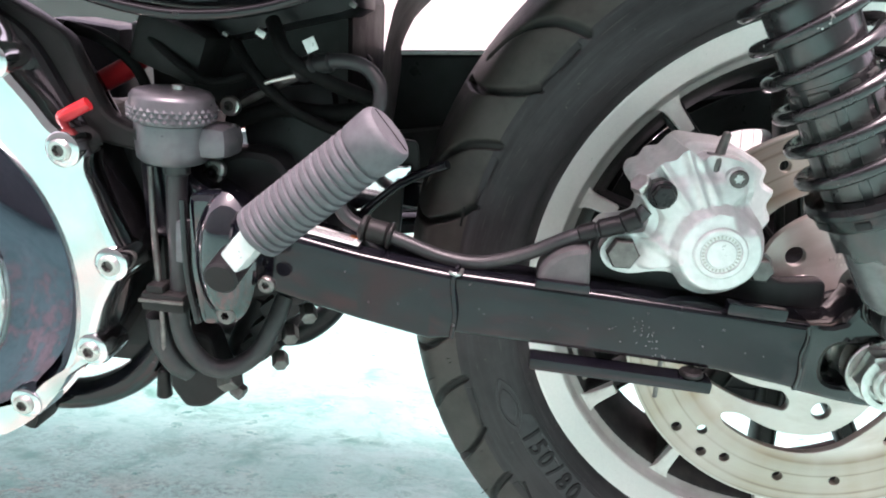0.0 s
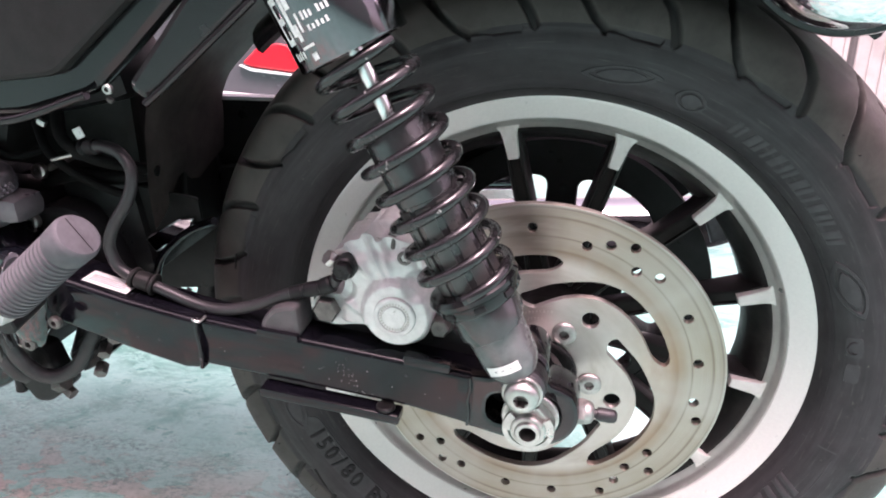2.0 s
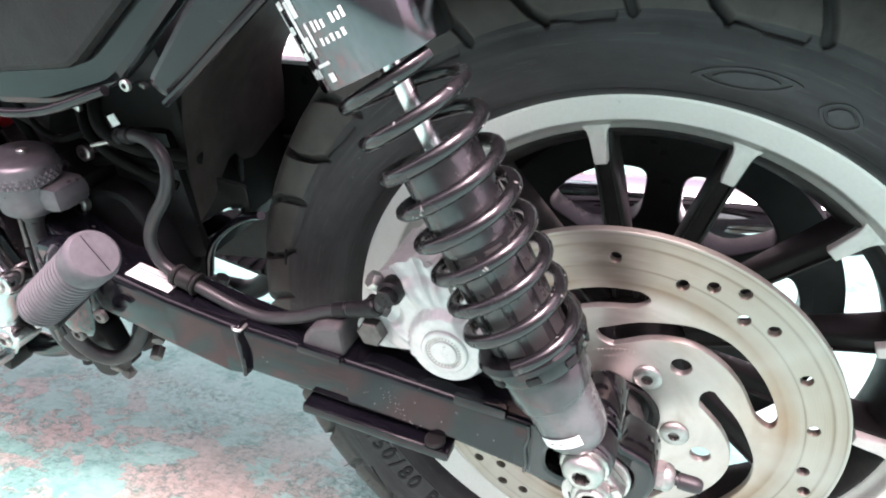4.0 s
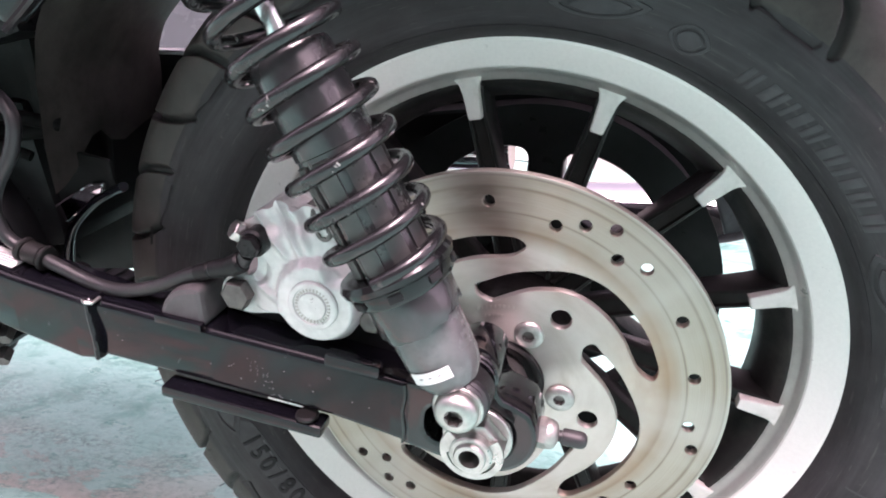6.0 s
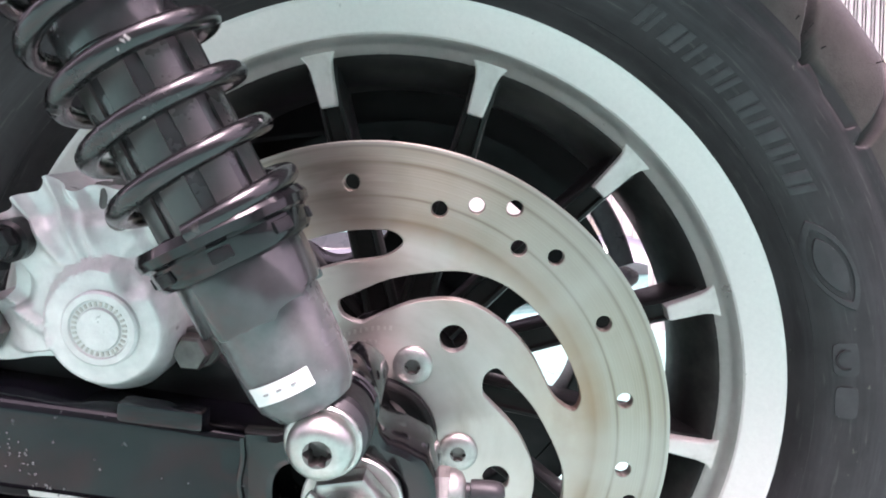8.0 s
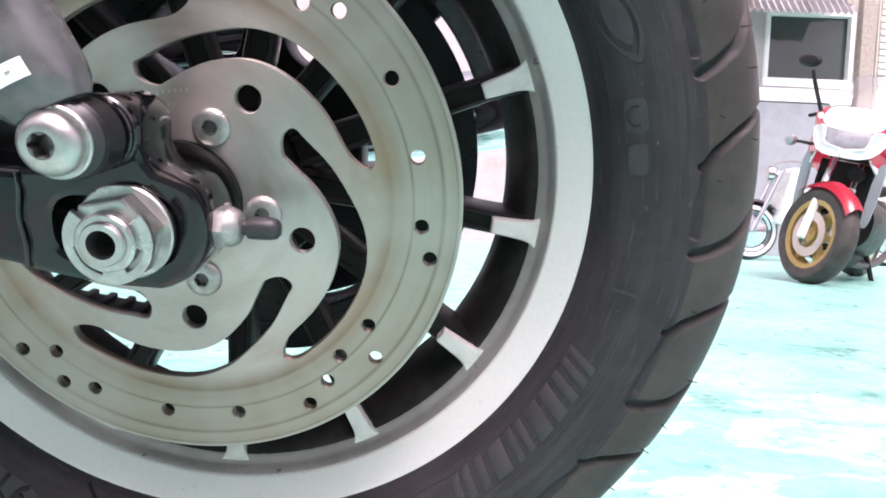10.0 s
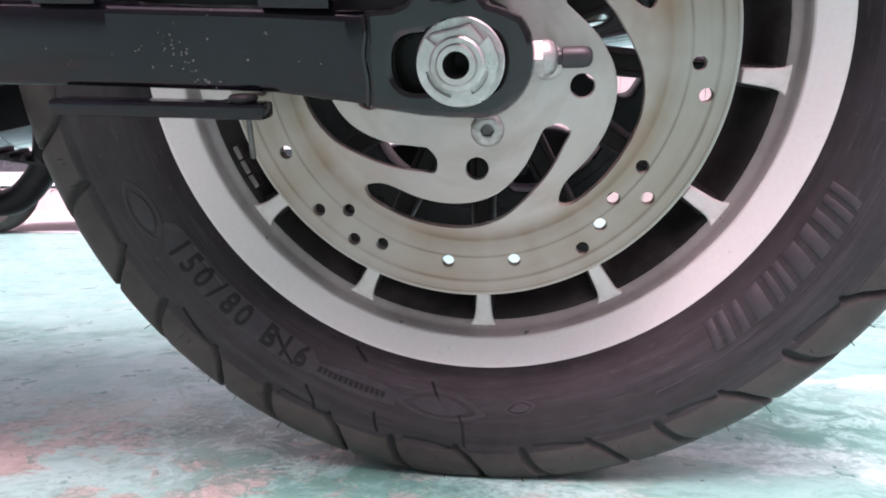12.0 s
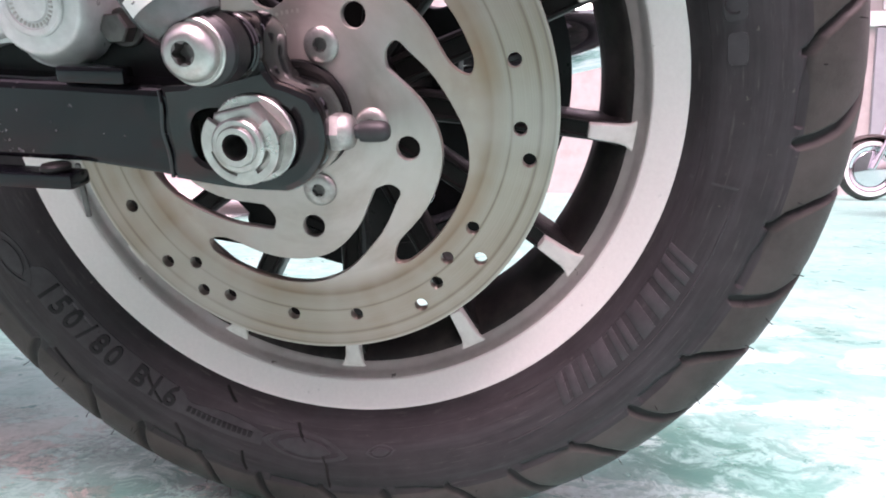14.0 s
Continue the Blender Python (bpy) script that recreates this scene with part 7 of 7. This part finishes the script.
def wheel_parts(parent, centre, turn, r, wide, rim_mat, spokes, whitewall=False, name="wheel"):
    """A small far wheel: tyre with its rim, disc and spokes."""
    m = Matrix.Translation(centre) @ Matrix.Rotation(radians(turn), 4, "Z") @ Euler((radians(90), 0, 0)).to_matrix().to_4x4()
    t = part(name, add_lathe(bmesh.new(), [(r * 0.68, -wide * 0.38), (r * 0.74, -wide * 0.48), (r * 0.88, -wide * 0.5), (r * 0.97, -wide * 0.3), (r, 0), (r * 0.97, wide * 0.3), (r * 0.88, wide * 0.5), (r * 0.74, wide * 0.48), (r * 0.68, wide * 0.38)], m, 56, True), RUBBER, parent)
    part("rim", add_lathe(bmesh.new(), [(r * 0.60, -wide * 0.36), (r * 0.70, -wide * 0.42), (r * 0.70, wide * 0.42), (r * 0.60, wide * 0.36)], m, 56, True), rim_mat, t)
    if whitewall:
        for s in (-1, 1):
            part("whitewall", add_lathe(bmesh.new(), [(r * 0.74, s * wide * 0.49), (r * 0.76, s * wide * 0.51), (r * 0.86, s * wide * 0.515), (r * 0.87, s * wide * 0.50)], m, 56, True), WHITE_PAINT, t)
            part("hub_cap", add_lathe(bmesh.new(), [(0, s * wide * 0.55), (r * 0.2, s * wide * 0.5), (r * 0.55, s * wide * 0.42), (r * 0.58, s * wide * 0.30), (0, s * wide * 0.3)], m, 40), CHROME, t)
    else:
        part("hub", add_lathe(bmesh.new(), [(0, -wide * 0.4), (r * 0.14, -wide * 0.4), (r * 0.14, wide * 0.4), (0, wide * 0.4)], m, 24), rim_mat, t)
        for s in (-1, 1):
            part("brake_rotor", add_lathe(bmesh.new(), [(r * 0.28, s * wide * 0.44), (r * 0.46, s * wide * 0.44), (r * 0.46, s * wide * 0.48), (r * 0.28, s * wide * 0.48)], m, 40, True), HUB_STEEL, t)
        for k in range(spokes):
            a = 2 * math.pi * k / spokes
            b2 = add_box(bmesh.new(), (r * 0.37 * math.cos(a), r * 0.37 * math.sin(a), 0), (r * 0.52, r * 0.12, wide * 0.4), 0.006, (0, 0, math.degrees(a)))
            b2.transform(m)
            part("spoke", b2, rim_mat, t)
    return t


def sport_bike():
    # local frame: it heads along -y and leans on its stand; its front wheel is steered
    g = thing("sport_motorcycle", pose(2.225, 3.80, 0, 0, 13, -40), "red and white faired motorcycle with gold wheels", "motorcycle")
    steer = radians(50)
    ax = Vector((math.cos(steer), math.sin(steer), 0))
    wheel_parts(g, (0, 0, 0.30), 90 + 50, 0.30, 0.12, GOLD_WHEEL, 6, name="front_wheel")
    wheel_parts(g, (0, 1.42, 0.30), 90, 0.30, 0.17, GOLD_WHEEL, 6, name="rear_wheel")
    for s in (-1, 1):
        foot = Vector((0, 0, 0.30)) + ax * 0.098 * s
        head = Vector((0, 0.20, 0.80)) + ax * 0.095 * s
        leg = part("fork_leg", rod(foot - (head - foot).normalized() * 0.03, foot.lerp(head, 0.62), 0.026, 0.024), WHITE_PAINT, g, "pale fork leg")
        part("fork_tube", rod(foot.lerp(head, 0.6), head, 0.021), CHROME, leg)
        part("brake_caliper", box(foot + Vector((0.0, 0.10, 0.06)) - ax * 0.03 * s, (0.045, 0.07, 0.10), 0.012, (20, 0, 50)), DARK_STEEL, g)
    bm2 = bmesh.new()
    rows = []
    for i in range(15):
        a = radians(38 + 88 * i / 14)
        rows.append([bm2.verts.new(Matrix.Rotation(steer, 4, "Z") @ Vector((x, -0.335 * math.cos(a) * (1 if i < 8 else 1.05), 0.30 + 0.335 * math.sin(a) - 0.05 * abs(x / 0.068) ** 2))) for x in (-0.068, -0.056, -0.034, 0, 0.034, 0.056, 0.068)])
    for p, q in zip(rows, rows[1:]):
        for i in range(6):
            bm2.faces.new((p[i], p[i + 1], q[i + 1], q[i]))
    bmesh.ops.solidify(bm2, geom=bm2.faces[:], thickness=0.006)
    part("front_fender", bm2, RED_PAINT, g, "red front fender")

    def panel(name, pts, mat, label="", thick=0.012, parent=None, swell=0.0):
        """A moulded panel through the corner points, rounded and bulged a little."""
        b2 = bmesh.new()
        line = loop_points(pts, 3)
        mid = sum(line, Vector()) / len(line)
        way = sum(((line[i] - mid).cross(line[(i + 1) % len(line)] - mid) for i in range(len(line))), Vector()).normalized()
        if way.y > 0:
            way = -way
        rings = [[b2.verts.new(mid + (q - mid) * k + way * swell * (1 - k * k)) for q in line] for k in (1.0, 0.75, 0.45, 0.15)]
        for p, q in zip(rings, rings[1:]):
            for i in range(len(line)):
                j = (i + 1) % len(line)
                b2.faces.new((p[i], p[j], q[j], q[i]))
        b2.faces.new(rings[-1])
        bmesh.ops.recalc_face_normals(b2, faces=b2.faces)
        bmesh.ops.solidify(b2, geom=b2.faces[:], thickness=thick)
        return part(name, b2, mat, parent or g, label)

    def shell(name, sections, mat, label=""):
        b2 = bmesh.new()
        rings = []
        for y, z, wx, hz in sections:
            rings.append([b2.verts.new((wx * math.copysign(abs(math.cos(t)) ** 0.7, math.cos(t)), y, z + hz * math.copysign(abs(math.sin(t)) ** 0.8, math.sin(t)))) for t in (2 * math.pi * i / 28 for i in range(28))])
        for p, q in zip(rings, rings[1:]):
            for i in range(28):
                j = (i + 1) % 28
                b2.faces.new((p[i], p[j], q[j], q[i]))
        b2.faces.new(rings[0])
        b2.faces.new(rings[-1][::-1])
        return part(name, b2, mat, g, label)
    panel("headlight", [(-0.120, -0.035, 0.930), (0.120, -0.035, 0.930), (0.100, -0.055, 0.850), (0.0, -0.070, 0.828), (-0.100, -0.055, 0.850)], LENS_GREY, "wide clear headlight", 0.03, None, 0.012)
    panel("brow", [(-0.13, -0.034, 0.940), (0.13, -0.034, 0.940), (0.155, 0.04, 1.05), (0.0, 0.02, 1.07), (-0.155, 0.04, 1.05)], WHITE_PAINT, "white fairing brow", 0.012, None, 0.015)
    panel("windscreen", [(-0.155, 0.045, 1.055), (0.155, 0.045, 1.055), (0.175, 0.19, 1.20), (0.10, 0.27, 1.29), (-0.10, 0.27, 1.29), (-0.175, 0.19, 1.20)], CLEAR, "clear windscreen", 0.005, None, 0.03)
    for s in (-1, 1):
        panel("nose_band", [(s * 0.205, 0.05, 0.930), (s * 0.130, -0.040, 0.940), (s * 0.108, -0.060, 0.842), (0, -0.078, 0.818), (0, -0.066, 0.772), (s * 0.140, -0.02, 0.795)], WHITE_PAINT, "white nose band")
        panel("upper_cowl", [(s * 0.135, -0.030, 0.950), (s * 0.210, 0.06, 0.955), (s * 0.255, 0.17, 1.035), (s * 0.165, 0.06, 1.06)], RED_PAINT, "red upper cowl")
        panel("intake_flash", [(s * 0.175, 0.012, 0.985), (s * 0.205, 0.045, 0.985), (s * 0.225, 0.085, 1.015), (s * 0.190, 0.045, 1.020)], WHITE_PAINT, "white flash", 0.004)
        panel("side_cowl", [(s * 0.145, -0.02, 0.795), (s * 0.205, 0.05, 0.930), (s * 0.255, 0.17, 1.02), (s * 0.290, 0.36, 0.95), (s * 0.285, 0.42, 0.73), (s * 0.205, 0.12, 0.745)], RED_PAINT, "red side cowl", 0.012, None, 0.01)
        panel("flank", [(s * 0.285, 0.42, 0.735), (s * 0.290, 0.38, 0.95), (s * 0.275, 0.75, 0.93), (s * 0.255, 0.82, 0.70)], RED_PAINT, "red flank panel")
        panel("flank_stripe", [(s * 0.297, 0.40, 0.81), (s * 0.297, 0.40, 0.84), (s * 0.280, 0.74, 0.83), (s * 0.280, 0.74, 0.80)], WHITE_PAINT, "", 0.006)
        panel("lower_edge", [(s * 0.140, -0.02, 0.788), (s * 0.205, 0.12, 0.738), (s * 0.285, 0.42, 0.715), (s * 0.270, 0.43, 0.64), (s * 0.195, 0.13, 0.690)], WHITE_PAINT, "pale lower fairing edge")
        duct = panel("radiator_shroud", [(s * 0.225, 0.10, 0.75), (s * 0.180, 0.10, 0.75), (s * 0.175, 0.14, 0.44), (s * 0.215, 0.14, 0.44)], PANEL_GREY, "grey radiator shroud with vents", 0.03)
        for k in range(5):
            part("vent", box((s * (0.201 - 0.001 * k), 0.092 + 0.007 * k, 0.70 - 0.055 * k), (0.020, 0.012, 0.030), 0.004), BLACK_PLASTIC, duct)
        ms = part("mirror_arm", tube([(s * 0.215, 0.09, 1.03), (s * 0.275, 0.08, 1.15), (s * 0.325, 0.07, 1.26)], 0.012, 6, 10), BLACK_PLASTIC, g)
        b2 = add_lathe(bmesh.new(), [(0, -0.032), (0.036, -0.026), (0.052, -0.005), (0.050, 0.012), (0, 0.014)], pose(s * 0.35, 0.05, 1.315, -90, 0, 0) @ Matrix.Diagonal((1.3, 0.78, 1, 1)), 28)
        part("mirror_shell", b2, BLACK_PLASTIC, ms)
        arm2 = part("indicator_arm", rod((s * 0.20, 0.09, 0.83), (s * 0.29, 0.07, 0.83), 0.010), BLACK_PLASTIC, g)
        part("indicator", add_lathe(bmesh.new(), [(0, -0.05), (0.026, -0.04), (0.036, 0.0), (0.024, 0.04), (0, 0.05)], pose(s * 0.325, 0.07, 0.83, 90, 0, 0), 20), LENS_GREY, arm2)
        part("exhaust_header", tube([(s * 0.06, 0.42, 0.46), (s * 0.08, 0.36, 0.36), (s * 0.09, 0.40, 0.22), (s * 0.11, 0.60, 0.15), (s * 0.18, 1.0, 0.16), (s * 0.22, 1.5, 0.34)], 0.024, 6, 14), DARK_STEEL, g)
    part("radiator", box((0, 0.28, 0.60), (0.34, 0.06, 0.34), 0.01), BLACK_PLASTIC, g)
    part("yoke", box((0, 0.20, 0.79), (0.24, 0.06, 0.04), 0.012, (0, 0, 20)), BLACK_SATIN, g)
    part("horn", rod((0.07, 0.12, 0.70), (0.07, 0.18, 0.70), 0.045), BLACK_SATIN, g)
    shell("engine", [(0.40, 0.40, 0.20, 0.16), (0.70, 0.38, 0.24, 0.20), (1.0, 0.40, 0.18, 0.17)], BLACK_SATIN)
    shell("belly", [(0.30, 0.20, 0.10, 0.06), (0.55, 0.18, 0.15, 0.08), (0.95, 0.20, 0.13, 0.07)], BLACK_PLASTIC)
    shell("tank", [(0.48, 1.00, 0.14, 0.10), (0.72, 1.03, 0.18, 0.12), (1.0, 0.95, 0.13, 0.09)], RED_PAINT)
    shell("seat", [(0.98, 0.90, 0.13, 0.06), (1.3, 0.92, 0.13, 0.07), (1.6, 0.98, 0.09, 0.06)], SEAT_VINYL)
    shell("tail", [(1.15, 0.84, 0.12, 0.06), (1.5, 0.90, 0.12, 0.07), (1.78, 0.97, 0.06, 0.04)], RED_PAINT)
    part("handlebar", tube([(-0.34, 0.34, 1.02), (-0.18, 0.27, 1.06), (0.18, 0.27, 1.06), (0.34, 0.34, 1.02)], 0.013, 6, 10), BLACK_SATIN, g)
    part("side_stand", rod((0.12, 0.85, 0.26), (0.25, 0.90, -0.024), 0.016), BLACK_SATIN, g)
    return g


sport_bike()


def cruiser_bike():
    g = thing("cruiser_motorcycle", pose(3.24, 7.05, 0, 0, 0, 0), "white cruiser motorcycle with whitewall tyres", "motorcycle")
    wheel_parts(g, (0, 0, 0.315), 8, 0.315, 0.12, CHROME, 0, True, name="front_wheel")
    wheel_parts(g, (1.55, 0.15, 0.315), 4, 0.315, 0.14, CHROME, 0, True, name="rear_wheel")
    b2 = bmesh.new()
    rows = []
    for i in range(15):
        a = radians(15 + 150 * i / 14)
        rows.append([b2.verts.new((0.355 * math.cos(a), y, 0.315 + 0.345 * math.sin(a) - (0.03 if abs(y) > 0.06 else 0))) for y in (-0.08, -0.05, 0, 0.05, 0.08)])
    for p, q in zip(rows, rows[1:]):
        for i in range(4):
            b2.faces.new((p[i], p[i + 1], q[i + 1], q[i]))
    bmesh.ops.solidify(b2, geom=b2.faces[:], thickness=0.006)
    part("front_fender", b2, DARK_STEEL, g)
    for y in (-0.09, 0.09):
        part("fork_leg", rod((0, y, 0.315), (0.28, y, 0.98), 0.026), CHROME, g)
    part("body", box((0.75, 0.08, 0.62), (0.85, 0.26, 0.34), 0.10), WHITE_PAINT, g)
    part("engine", box((0.75, 0.08, 0.36), (0.50, 0.34, 0.30), 0.06), DARK_STEEL, g)
    part("seat", box((1.15, 0.1, 0.80), (0.6, 0.26, 0.12), 0.05), SEAT_VINYL, g)
    part("leg_shield", box((0.34, 0.05, 0.70), (0.10, 0.44, 0.62), 0.04, (0, 14, 0)), WHITE_PAINT, g)
    part("handlebar", tube([(0.35, -0.36, 1.02), (0.30, -0.18, 1.06), (0.30, 0.18, 1.06), (0.35, 0.36, 1.02)], 0.014, 6, 10), CHROME, g)
    part("headlight", add_lathe(bmesh.new(), [(0, -0.06), (0.07, -0.05), (0.085, 0.0), (0.06, 0.06), (0, 0.09)], pose(0.20, 0, 0.94, 0, 90, 0), 28), CHROME, g)
    return g


cruiser_bike()


def parked_car():
    g = thing("parked_car", pose(-2.05, 3.9, 0, 0, 0, 6), "dark grey hatchback with white band and red tail lamp", "car")
    side = rounded([(-1.7, 0.26), (1.7, 0.26), (1.78, 0.60), (1.74, 0.93), (1.0, 1.05), (0.45, 1.42), (-1.15, 1.45), (-1.66, 0.98), (-1.76, 0.60)], 0.10, 4)
    part("body", plate([side], -0.75, 1.5, 0.06), CAR_GREY, g)
    glass_side = rounded([(-1.45, 0.97), (0.80, 0.97), (0.38, 1.34), (-1.08, 1.37)], 0.05, 3)
    part("side_window", plate([glass_side], -0.765, 0.03, 0.004), DARK_GLASS, g)
    part("side_band", box((0.0, -0.765, 0.50), (3.3, 0.03, 0.07), 0.006), WHITE_PAINT, g)
    part("sill", box((0.0, -0.76, 0.31), (3.2, 0.04, 0.08), 0.01), TRIM_WHITE, g)
    lens = rounded([(0.03, 0.700), (0.12, 0.800), (0.24, 0.830), (0.44, 0.800), (0.53, 0.700), (0.32, 0.672), (0.09, 0.682)], 0.02, 4)
    lamp = part("tail_lamp", plate([lens], -0.80, 0.06, 0.012), LAMP_RED, g)
    part("lamp_trim", plate([rounded([(0.02, 0.695), (0.09, 0.678), (0.32, 0.668), (0.53, 0.695), (0.53, 0.680), (0.32, 0.652), (0.08, 0.660), (0.01, 0.685)], 0.004, 2)], -0.79, 0.04, 0.004), WHITE_PAINT, lamp)
    for x in (-1.1, 1.1):
        wheel_parts(g, (x, -0.66, 0.29), 0, 0.29, 0.18, CAST_SILVER, 7)
    return g


parked_car()
